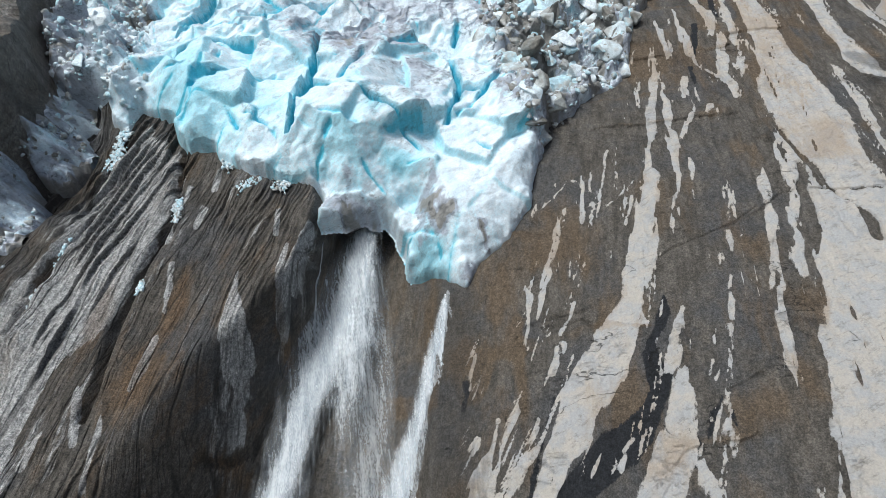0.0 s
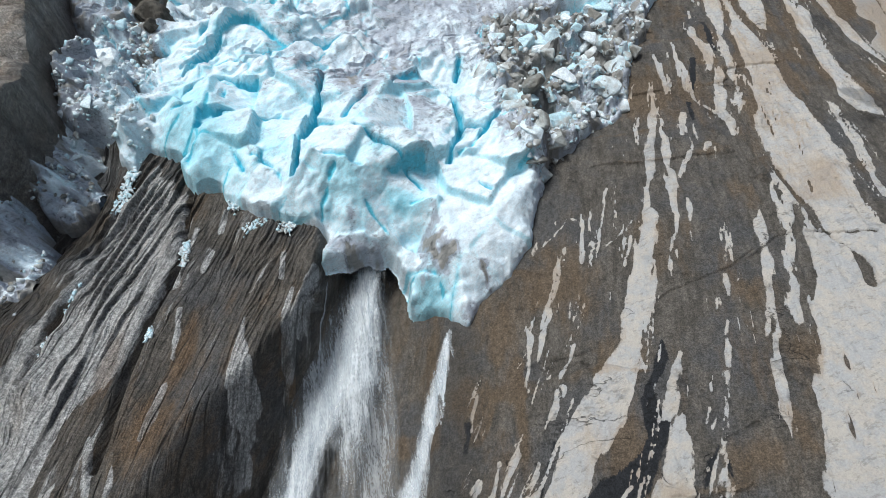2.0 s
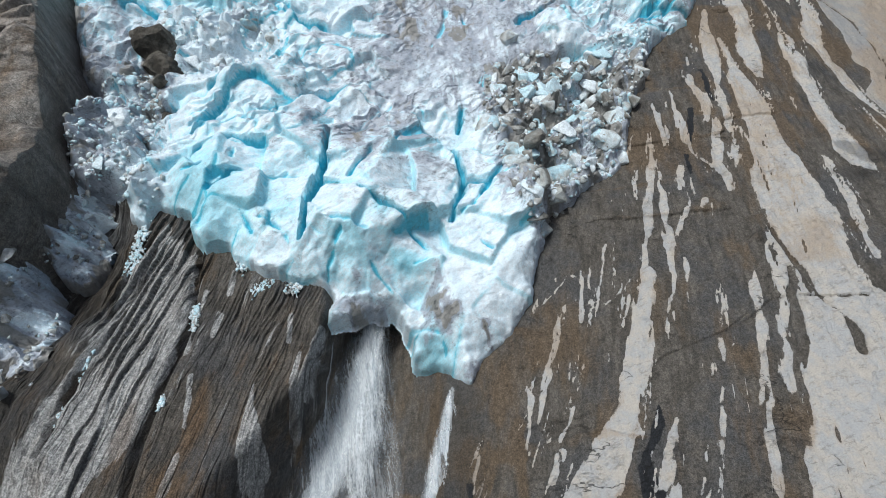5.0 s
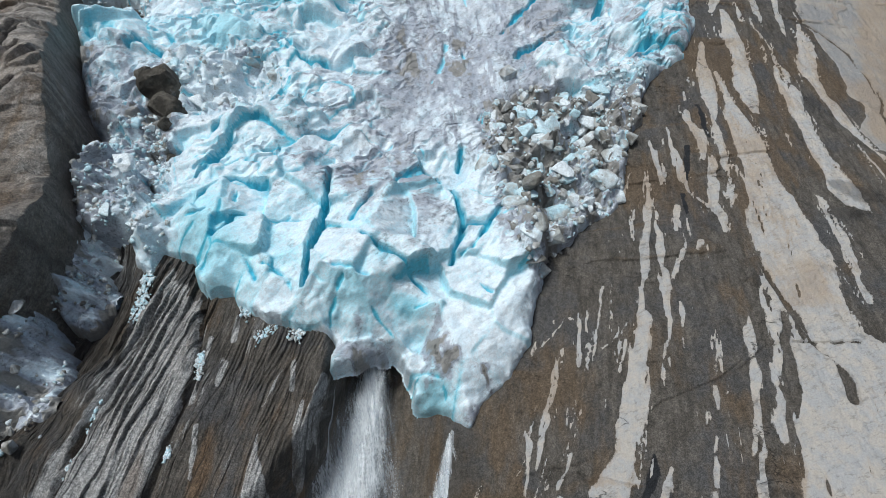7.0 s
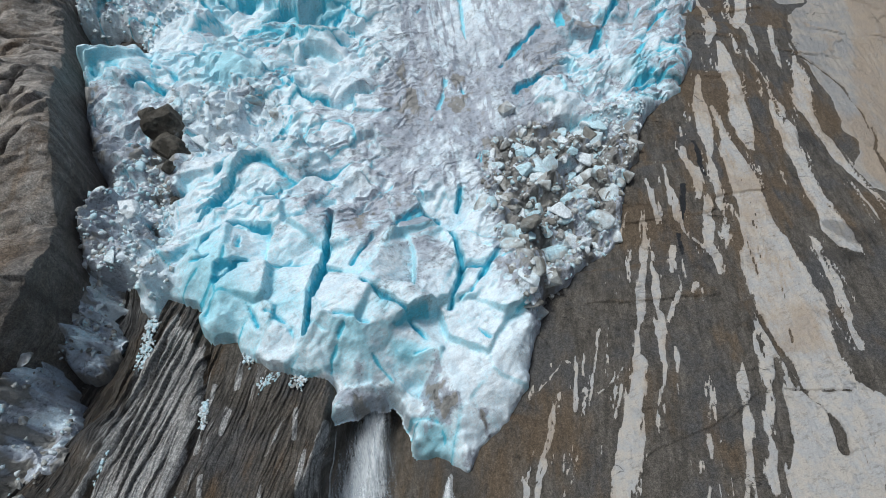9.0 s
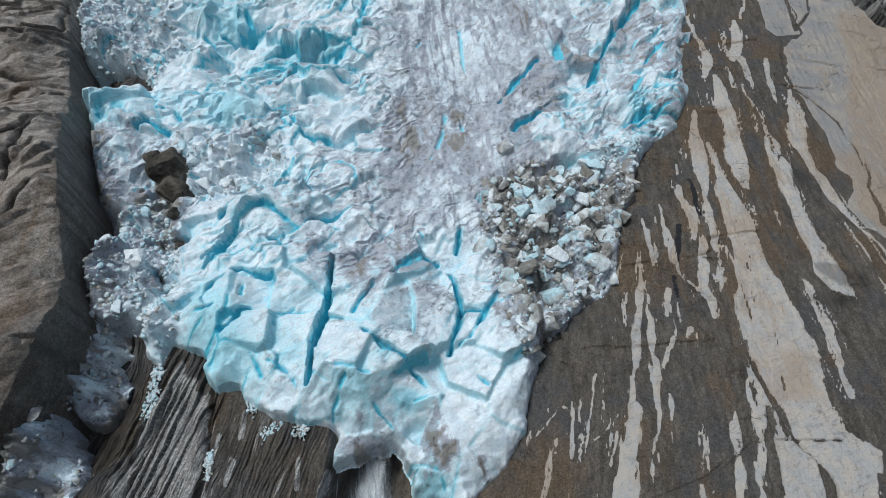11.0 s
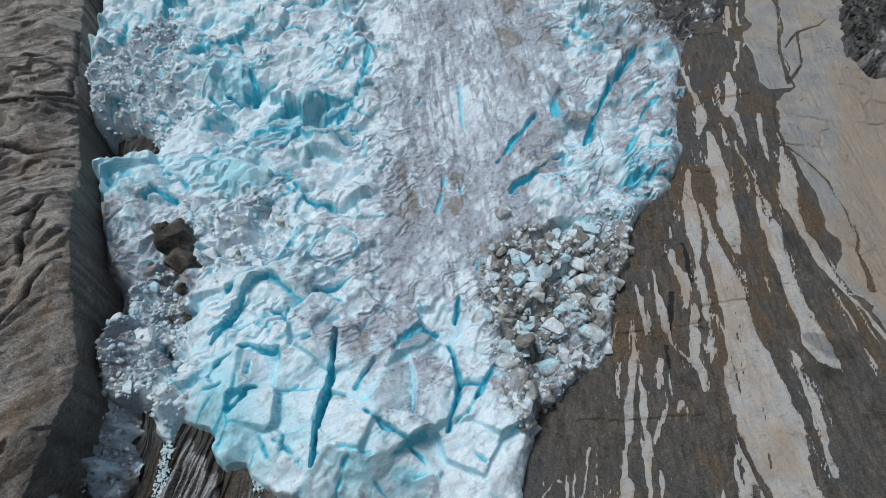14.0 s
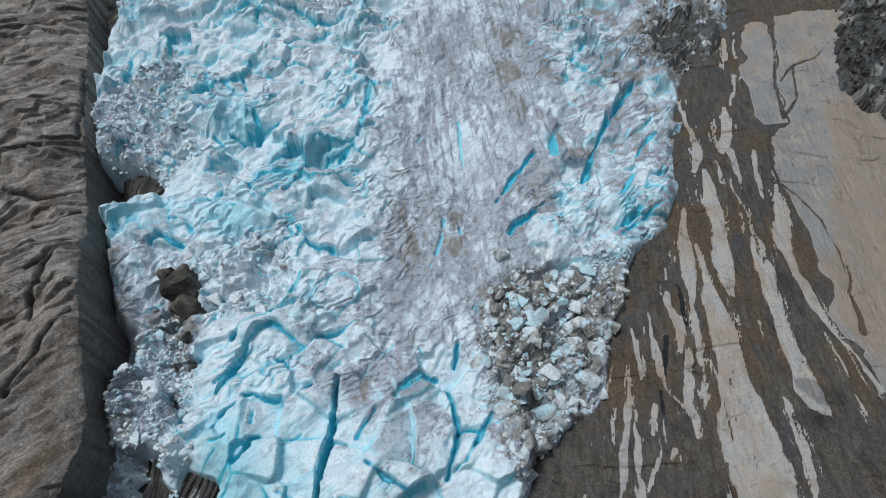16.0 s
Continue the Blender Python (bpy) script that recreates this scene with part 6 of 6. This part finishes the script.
    mv = v + push * fbm3(u / 1.9, v / 1.9, n / 1.9, 3, 121)
    n = n + 0.16 * fbm3(u / 1.4, v / 1.4, n / 1.4, 3, 131) * smooth(0.0, 1.0, d) * (0.3 + 0.7 * smooth(1.0, 3.0, steepness(u, v, n)))
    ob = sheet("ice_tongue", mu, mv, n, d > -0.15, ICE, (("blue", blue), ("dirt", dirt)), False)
    child(ob, glacier)
    return u, v, n


ICE_U, ICE_V, ICE_N = build_ice()


def ice_top(x, y):
    """Height of the finished ice at a place."""
    i = int(np.clip(np.searchsorted(ICE_V[:, 0], y), 0, len(ICE_V) - 1))
    j = int(np.clip(np.searchsorted(ICE_U[0], x), 0, ICE_U.shape[1] - 1))
    return float(ICE_N[i, j])


def piled(thick, u, v):
    """Thickness of ice heaped up towards the crag."""
    return thick * (0.45 + 1.25 * smooth(7.0, 0.5, u - line(v, CLIFF)))


def ice_mass(name, outline, thick, dirt_and_shade, label, seed, size=0.2):
    """A smaller mass of ice that lies on the rock inside an outline."""
    us, vs = [p[0] for p in outline], [p[1] for p in outline]
    u, v = np.meshgrid(np.arange(min(us) - 1, max(us) + 1, size), np.arange(min(vs) - 1, max(vs) + 1, size))
    d = inside(outline, u, v) + 0.5 + 1.3 * fbm(u / 3.2, v / 3.2, 3, seed) + 0.4 * fbm(u / 0.8, v / 0.8, 2, seed + 3)
    foot = bed(u, v, False)
    h, gap, face, seam = ice_relief(u + 31 * seed, v, np.ones(u.shape), 10)
    h = 0.7 * h + 1.3 * crystal(u / 4.5, v / 4.5, 5, seed + 2, 0.55)
    deep = piled(thick, u, v) if name == "ice_mass" else thick
    top = foot + deep + 0.9 * h + 0.35 * fbm(u / 1.2, v / 1.2, 4, seed + 5)
    rise = np.clip(d / (0.7 * deep), 0, 1)
    n = foot - 0.9 + (np.maximum(top, foot + 0.4) - foot + 0.9) * np.sqrt(1 - (1 - rise) ** 2)
    blue = -0.05 + 0.3 * gap + 0.2 * face + 0.12 * smooth(0.8, 2.5, steepness(u, v, n))
    # dirt plus the gully's shade put into the colour, darkest below v 17
    dirt = dirt_and_shade + 0.9 * smooth(17, 9, v) + 1.5 * fbm(u / 4, v / 4, 4, seed + 9, 0.6)
    ob = sheet(name, u, v, n, d > -0.1, ICE, (("blue", blue), ("dirt", dirt)), False)
    base = tagged(new(name), label, "ice")
    base.matrix_world = SLOPE
    ob.name = "body"
    child(ob, base)
    return base


for k, poly in enumerate(GULLY_ICE):
    ice_mass("ice_mass", poly, (5.0, 3.0, 2.4)[k], (1.35, 1.05, 1.0)[k], "dirty blue-white fallen ice wedged in a dark rock gully", 201 + 10 * k)
ice_mass("debris_covered_ice", LOBE, 3.0, 3.0, "dark grey debris-covered ice lobe above pale rock slab", 241, 0.6)


# ---- loose blocks of ice ----
def chunk(name, seed, points, material, flat=0.9, rough=False):
    """A rough block: the hull of scattered corners, half sunk."""
    rnd = random.Random(seed)
    bm = bmesh.new()
    box = (rnd.uniform(0.75, 1.0), rnd.uniform(0.6, 0.9), rnd.uniform(0.6, 0.9) * flat)
    for _ in range(points):
        p = Vector((rnd.gauss(0, 1), rnd.gauss(0, 1), rnd.gauss(0, 1))).normalized()
        m = max(abs(p.x), abs(p.y), abs(p.z))
        p = p.lerp(p / m, 0.7) * rnd.uniform(0.82, 1.0)
        bm.verts.new((p.x * box[0], p.y * box[1], p.z * box[2]))
    hull = bmesh.ops.convex_hull(bm, input=bm.verts[:])
    loose = [p for p in bm.verts if not p.link_faces]
    bmesh.ops.delete(bm, geom=loose, context="VERTS")
    if rough:
        bmesh.ops.dissolve_limit(bm, angle_limit=radians(14), verts=bm.verts[:], edges=bm.edges[:])
        bmesh.ops.bevel(bm, geom=bm.edges[:], offset=0.07, segments=1, affect="EDGES", clamp_overlap=True)
        bmesh.ops.triangulate(bm, faces=[f for f in bm.faces if len(f.verts) > 4])
        bmesh.ops.subdivide_edges(bm, edges=[e for e in bm.edges if e.calc_length() > 0.3], cuts=1, use_grid_fill=True)
        for p in bm.verts:
            p.co += p.co.normalized() * 0.07 * noise.noise(p.co * 2.6 + Vector((seed, 0, 0)))
    me = bpy.data.meshes.new(name)
    bm.to_mesh(me)
    bm.free()
    me.polygons.foreach_set("use_smooth", [False] * len(me.polygons))
    me.materials.append(material)
    return me


def block_material(name, soil):
    s = Shade(name)
    info = s.node("ShaderNodeObjectInfo")
    island = s.node("ShaderNodeNewGeometry")
    r = s.math("FRACT", s.add(info.outputs["Random"], s.mul(island.outputs["Random Per Island"], 7.3)))
    melt = s.noise(1.3, 5, 0.65)
    col = s.mix(s.step(s.add(r, s.mul(s.add(melt, -0.5), 0.8)), 0.2, 0.8), (0.74, 0.80, 0.83), (0.52, 0.71, 0.78))
    dirt = s.add(s.add(s.math("FRACT", s.mul(r, 5.7)), soil), s.mul(s.add(s.noise(0.7, 6, 0.62), -0.5), 2.6))
    col = s.mix(s.step(dirt, 0.25, 0.6, 0, 0.85), col, (0.42, 0.41, 0.385))
    col = s.mix(s.step(dirt, 0.6, 1.0), col, (0.20, 0.19, 0.168))
    fine = s.noise(6, 4, 0.7)
    col = s.mix(1.0, col, s.step(fine, 0.36, 0.64, 0.78, 1.1), "MULTIPLY")
    return s.finish(col, 0.6, s.bump(s.add(s.add(melt, s.mul(s.noise(2.2, 6, 0.75), 0.8)), s.mul(fine, 0.4)), 0.7, 0.2), spec=0.3)


BLOCK_ICE, CLEAN_ICE = block_material("dirty_block_ice", 0.06), block_material("clean_block_ice", -0.42)
CHUNKS = [chunk("ice_block", 300 + k, 13, BLOCK_ICE, rough=True) for k in range(16)]
CLEAN_CHUNKS = [chunk("ice_block", 330 + k, 13, CLEAN_ICE, rough=True) for k in range(12)]


def scatter(zone, count, rnd):
    """Places spread over a zone."""
    us, vs = [p[0] for p in zone], [p[1] for p in zone]
    found = []
    while len(found) < count:
        x, y = rnd.uniform(min(us), max(us)), rnd.uniform(min(vs), max(vs))
        if inside(zone, np.array([x]), np.array([y]))[0] > 0:
            found.append((x, y))
    return found


def settle(ob, x, y, n, size, rnd):
    ob.matrix_world = SLOPE @ pose(x, y, n, rnd.uniform(-30, 30), rnd.uniform(-30, 30), rnd.uniform(0, 360)) @ Matrix.Diagonal((size, size, size, 1))


def blocks_on_ice():
    rnd = random.Random(5)
    for zone, count, lo, hi in ((RUBBLE_RIGHT, 190, 0.8, 3.2), (RUBBLE_LEFT, 40, 0.6, 1.8), (RUBBLE_MID, 30, 0.8, 2.2), (RUBBLE_BACK, 16, 1.0, 2.4), (RUBBLE_TOP, 56, 0.7, 2.0)):
        for x, y in scatter(zone, count, rnd):
            size = lo + (hi - lo) * rnd.random() ** 2.2
            ob = new("ice_block", rnd.choice(CHUNKS if zone is RUBBLE_RIGHT else CLEAN_CHUNKS))
            settle(ob, x, y, ice_top(x, y) - 0.2 * size, size, rnd)
            child(ob, glacier)


def heap(name, spots, rnd, material=None):
    """Many small chunks in one mesh: spots are (u, v, n, size)."""
    shapes = []
    for k in range(10):
        me = chunk("shape", 400 + k, 15, BLOCK_ICE)
        co = np.array([v.co[:] for v in me.vertices])
        shapes.append((co, [tuple(p.vertices) for p in me.polygons]))
        bpy.data.meshes.remove(me)
    verts, faces = [], []
    for x, y, n, size in spots:
        co, fs = shapes[rnd.randrange(len(shapes))]
        m = np.array(Euler((rnd.uniform(-0.6, 0.6), rnd.uniform(-0.6, 0.6), rnd.uniform(0, 6.28))).to_matrix())
        start = len(verts)
        verts.extend((co @ m.T * size + (x, y, n)).tolist())
        faces.extend(tuple(start + i for i in f) for f in fs)
    me = bpy.data.meshes.new(name)
    me.from_pydata(verts, [], faces)
    me.materials.append(material or BLOCK_ICE)
    me.polygons.foreach_set("use_smooth", [True] * len(me.polygons))
    me.update()
    ob = new(name, me)
    ob.matrix_world = SLOPE
    return ob


blocks_on_ice()

# great blocks that stand out among the rest: (u, v, half size)
GREAT_LEFT = ((-50, 50.2, 2.1), (-73, 117.7, 2.2), (-69.1, 118.6, 2.4), (-76.6, 115.9, 1.6), (-79.8, 113.3, 1.5), (-87.7, 122.9, 1.8), (-86.3, 125, 1.2),
              (-69, 128.7, 2.6), (-40.6, 77.5, 2.0), (-44.5, 80.2, 2.2), (-46.2, 70.9, 2.3), (-41.4, 71.1, 1.8), (-38.1, 70.6, 2.0))
GREAT_RIGHT = ((10.9, 75.2, 2.0), (14.2, 72, 2.4), (12.4, 84.8, 2.4), (23.1, 76.7, 1.8), (29.5, 83.9, 2.1), (31.8, 86.7, 1.8), (29, 75.7, 1.7), (24.6, 74, 1.5),
               (26.4, 79.1, 2.1), (19.7, 70.6, 2.2), (28.6, 67.7, 1.9), (17.5, 65.1, 2.6), (30.3, 71.7, 2.1), (25.5, 68.9, 2.5), (11, 61.6, 2.3),
               (8.7, 67.5, 2.1), (22.4, 62, 2.0), (14.4, 53.2, 3.0), (19.8, 57, 2.6), (10.5, 53.4, 2.4), (7.3, 59.9, 2.6))


def great_blocks():
    rnd = random.Random(21)
    for x, y, size in GREAT_LEFT + GREAT_RIGHT:
        ob = new("ice_block", rnd.choice(CLEAN_CHUNKS if rnd.random() < 0.6 or x < 0 else CHUNKS))
        settle(ob, x, y, ice_top(x, y) + 0.05 * size, size, rnd)
        child(ob, glacier)


great_blocks()


def blocks_on_masses():
    rnd = random.Random(33)
    masses = [ob for ob in scene.objects if ob.name.startswith("ice_mass")]
    for base, poly, thick in zip(masses, GULLY_ICE, (5.0, 3.0, 2.4)):
        for x, y in scatter(poly, 5, rnd):
            size = rnd.uniform(0.6, 1.5)
            ob = new("ice_block", rnd.choice(CHUNKS))
            settle(ob, x, y, float((bed(np.array([x]), np.array([y]), False) + piled(thick, np.array([x]), np.array([y])))[0]), size, rnd)
            child(ob, base)
        spots = []
        for x, y in scatter(poly, 120, rnd):
            size = 0.2 + 0.6 * rnd.random() ** 2
            spots.append((x, y, float((bed(np.array([x]), np.array([y]), False) + rnd.uniform(0.7, 1.05) * piled(thick, np.array([x]), np.array([y])))[0]), size))
        child(tagged(heap("ice_rubble", spots, rnd), kind="stuff"), base)


blocks_on_masses()


def rubble():
    rnd = random.Random(9)
    for zones, material in (((RUBBLE_RIGHT, 900, 0.25, 0.9),), BLOCK_ICE), (((RUBBLE_LEFT, 900, 0.15, 0.7), (RUBBLE_MID, 350, 0.2, 0.6), (RUBBLE_BACK, 150, 0.3, 0.8), (RUBBLE_TOP, 1700, 0.15, 0.75)), CLEAN_ICE):
        spots = []
        for zone, count, lo, hi in zones:
            for x, y in scatter(zone, count, rnd):
                size = lo + (hi - lo) * rnd.random() ** 2
                spots.append((x, y, ice_top(x, y) - 0.1 * size, size))
        child(tagged(heap("ice_rubble", spots, rnd, material), kind="stuff"), glacier)


rubble()


def snow_on_rock():
    rnd = random.Random(12)
    for pts in SNOW:
        spots = []
        for (ax, ay, aw), (bx, by, bw) in zip(pts, pts[1:]):
            for _ in range(int(40 + 28 * math.hypot(bx - ax, by - ay))):
                t = rnd.random()
                x, y = ax + (bx - ax) * t + rnd.gauss(0, 0.85) * (aw + (bw - aw) * t), ay + (by - ay) * t + rnd.gauss(0, 0.5)
                size = 0.08 + 0.34 * rnd.random() ** 2
                spots.append((x, y, float(bed(np.array([x]), np.array([y]), False)[0]) + 0.3, size))
        tagged(heap("snow_patch", spots, rnd, CLEAN_ICE), "old white ice crumbs caught in a rock cleft", "snow", kind="stuff")


snow_on_rock()


# ---- boulders on the ice ----
def boulder_material():
    s = Shade("dark_boulder")
    col = s.mix(s.step(s.noise(0.8, 8, 0.75), 0.4, 0.6), (0.045, 0.04, 0.033), (0.13, 0.118, 0.10))
    col = s.mix(s.step(s.noise(0.5, 6, 0.7), 0.6, 0.7), col, (0.33, 0.35, 0.36))
    return s.finish(col, 0.85, s.bump(s.noise(1.4, 8, 0.75), 0.9, 0.6), spec=0.25)


def boulder(x, y, size, seed, material):
    bm = bmesh.new()
    bmesh.ops.create_icosphere(bm, subdivisions=4, radius=1.0)
    rnd = random.Random(700 + seed)
    cuts = [(Vector((rnd.gauss(0, 1), rnd.gauss(0, 1), rnd.gauss(0, 1))).normalized(), rnd.uniform(0.55, 0.9)) for _ in range(16)]
    for p in bm.verts:
        for way, reach in cuts:
            p.co -= way * max(0.0, p.co.dot(way) - reach)
        co = p.co * 1.3 + Vector((seed, 0, 0))
        p.co *= 1.15 - 0.14 * abs(noise.noise(co * 2.4)) + 0.05 * noise.noise(co * 7)
    me = bpy.data.meshes.new("boulder")
    bm.to_mesh(me)
    bm.free()
    me.materials.append(material)
    ob = tagged(new("boulder", me), "dark brown dirt-caked boulder lodged in broken ice", "boulder", "boulders on the ice")
    ob.matrix_world = SLOPE @ pose(x, y, ice_top(x, y) - 0.05 * size, 20, 10, 40 * seed) @ Matrix.Diagonal((size, size, size, 1))


DARK_ROCK = boulder_material()
for k, (x, y, size) in enumerate(((-52.0, 72.8, 4.1), (-50.4, 68.8, 3.2), (-55.4, 75.0, 2.4), (-46.4, 56.2, 0.9), (-47.4, 60.6, 1.2))):
    boulder(x, y, size, k + 1, DARK_ROCK)


def debris():
    rnd = random.Random(41)
    lobe = next(ob for ob in scene.objects if ob.name.startswith("debris_covered_ice"))
    spots = []
    for x, y in scatter(LOBE, 1500, rnd):
        size = 0.15 + 0.6 * rnd.random() ** 3
        spots.append((x, y, float(bed(np.array([x]), np.array([y]), False)[0]) + 3.0 + rnd.uniform(-0.3, 1.1), size))
    child(tagged(heap("stone_debris", spots, rnd, DARK_ROCK), kind="stuff"), lobe)
    # dark stones washed over the upper edge of the ice
    spots = []
    for x, y in scatter(STONY_EDGE, 1100, rnd):
        size = 0.1 + 0.4 * rnd.random() ** 3
        spots.append((x, y, ice_top(x, y) + 0.1 * size, size))
    child(tagged(heap("stone_debris", spots, rnd, DARK_ROCK), kind="stuff"), glacier)


debris()


# ---- falling water ----
def water_material(name, density):
    s = Shade(name)
    threads = s.noise(1.0, 6, 0.68, s.turned((1.7, 0.16, 0.2), -9), 0.2)
    drops = s.noise(4.5, 4, 0.7, s.turned((1.3, 0.4, 0.4), -9))
    clumps = s.noise(0.3, 5, 0.65)
    a = s.add(s.mul(s.field("core"), 1.45), s.add(s.mul(s.add(threads, -0.5), 1.3), s.add(s.mul(s.add(drops, -0.5), 0.9), s.mul(s.add(clumps, -0.5), 0.8))))
    alpha = s.step(a, 0.0, 1.15, 0.0, density)
    col = s.mix(s.step(s.add(threads, s.mul(s.add(drops, -0.5), 0.7)), 0.35, 0.62), (0.66, 0.71, 0.75), (0.90, 0.925, 0.945))
    body = s.node("ShaderNodeBsdfDiffuse")
    glow = s.node("ShaderNodeBsdfTranslucent")
    clear = s.node("ShaderNodeBsdfTransparent")
    both, seen = s.node("ShaderNodeMixShader"), s.node("ShaderNodeMixShader")
    for n in (body, glow):
        s.link(col, n.inputs["Color"])
    both.inputs[0].default_value = 0.35
    s.link(body.outputs[0], both.inputs[1])
    s.link(glow.outputs[0], both.inputs[2])
    s.link(alpha, seen.inputs[0])
    s.link(clear.outputs[0], seen.inputs[1])
    s.link(both.outputs[0], seen.inputs[2])
    s.link(seen.outputs[0], s.out.inputs[0])
    return s.mat


def falling_sheet(name, pts, material, lift, seed, wide=1.0, strength=1.0, label=""):
    """A bulging sheet of water down a course of (u, v, half width) points."""
    cv = np.array([p[1] for p in pts])[::-1]
    v1 = np.linspace(cv[0], cv[-1], 280)
    cu, cw = np.interp(v1, cv, [p[0] for p in pts][::-1]), np.interp(v1, cv, [p[2] for p in pts][::-1]) * wide
    x = np.linspace(-1, 1, 44)
    u = cu[:, None] + cw[:, None] * x[None, :]
    v = np.repeat(v1[:, None], len(x), 1)
    mid = bed(cu, v1, False)
    base = np.maximum(bed(u, v, False), mid[:, None] - 1.0)
    out = lift * smooth(cv[-1] + 0.5, cv[-1] - 6.0, v)
    n = mid[:, None] * 0.7 + base * 0.3 + out * (0.85 - 0.15 * x[None, :] ** 2) + 0.35 + 0.35 * fbm(u / 0.8, v / 4, 3, seed)
    fade = smooth(cv[-1], cv[-1] - 3.0, v)
    core = strength * (1 - np.abs(x[None, :]) ** 1.6) * (0.75 + 0.25 * fade) + 0.0 * v
    if name == "plume":
        core = core * smooth(cv[0], cv[0] + 13.0, v)
    ob = sheet(name, u, v, n, np.ones(u.shape, bool), material, (("core", core),))
    if label:
        ob["label"] = label
    return ob


WATER, SPRAY = water_material("white_water", 0.88), water_material("spray", 0.5)


def waterfall(courses, label):
    fall = tagged(new("waterfall"), label, "waterfall")
    fall.matrix_world = SLOPE
    for name, pts, material, lift, seed, wide, strength, note in courses:
        child(falling_sheet(name, pts, material, lift, seed, wide, strength, note), fall)


waterfall((("main_stream", FALL, WATER, 7.0, 501, 0.8, 1.0, ""), ("spray", FALL, SPRAY, 7.8, 511, 1.4, 0.6, "thin drifting white spray"),
           ("plume", PLUME, WATER, 6.2, 515, 1.0, 0.6, "soft white plume of falling water"), ("veil", VEIL, SPRAY, 1.0, 521, 1.0, 0.5, "thin streaky veil of water over wet rock")), "white meltwater fall bursting from under the ice")
waterfall((("main_stream", SIDE, WATER, 0.6, 531, 1.75, 1.0, ""), ("spray", SIDE, SPRAY, 0.9, 541, 1.9, 0.5, "thin white spray")), "narrow white meltwater stream sliding down rust-stained rock")
waterfall((("main_stream", THREAD, SPRAY, 0.3, 551, 1.0, 0.7, ""),), "thin thread of water down a dark rock wall")
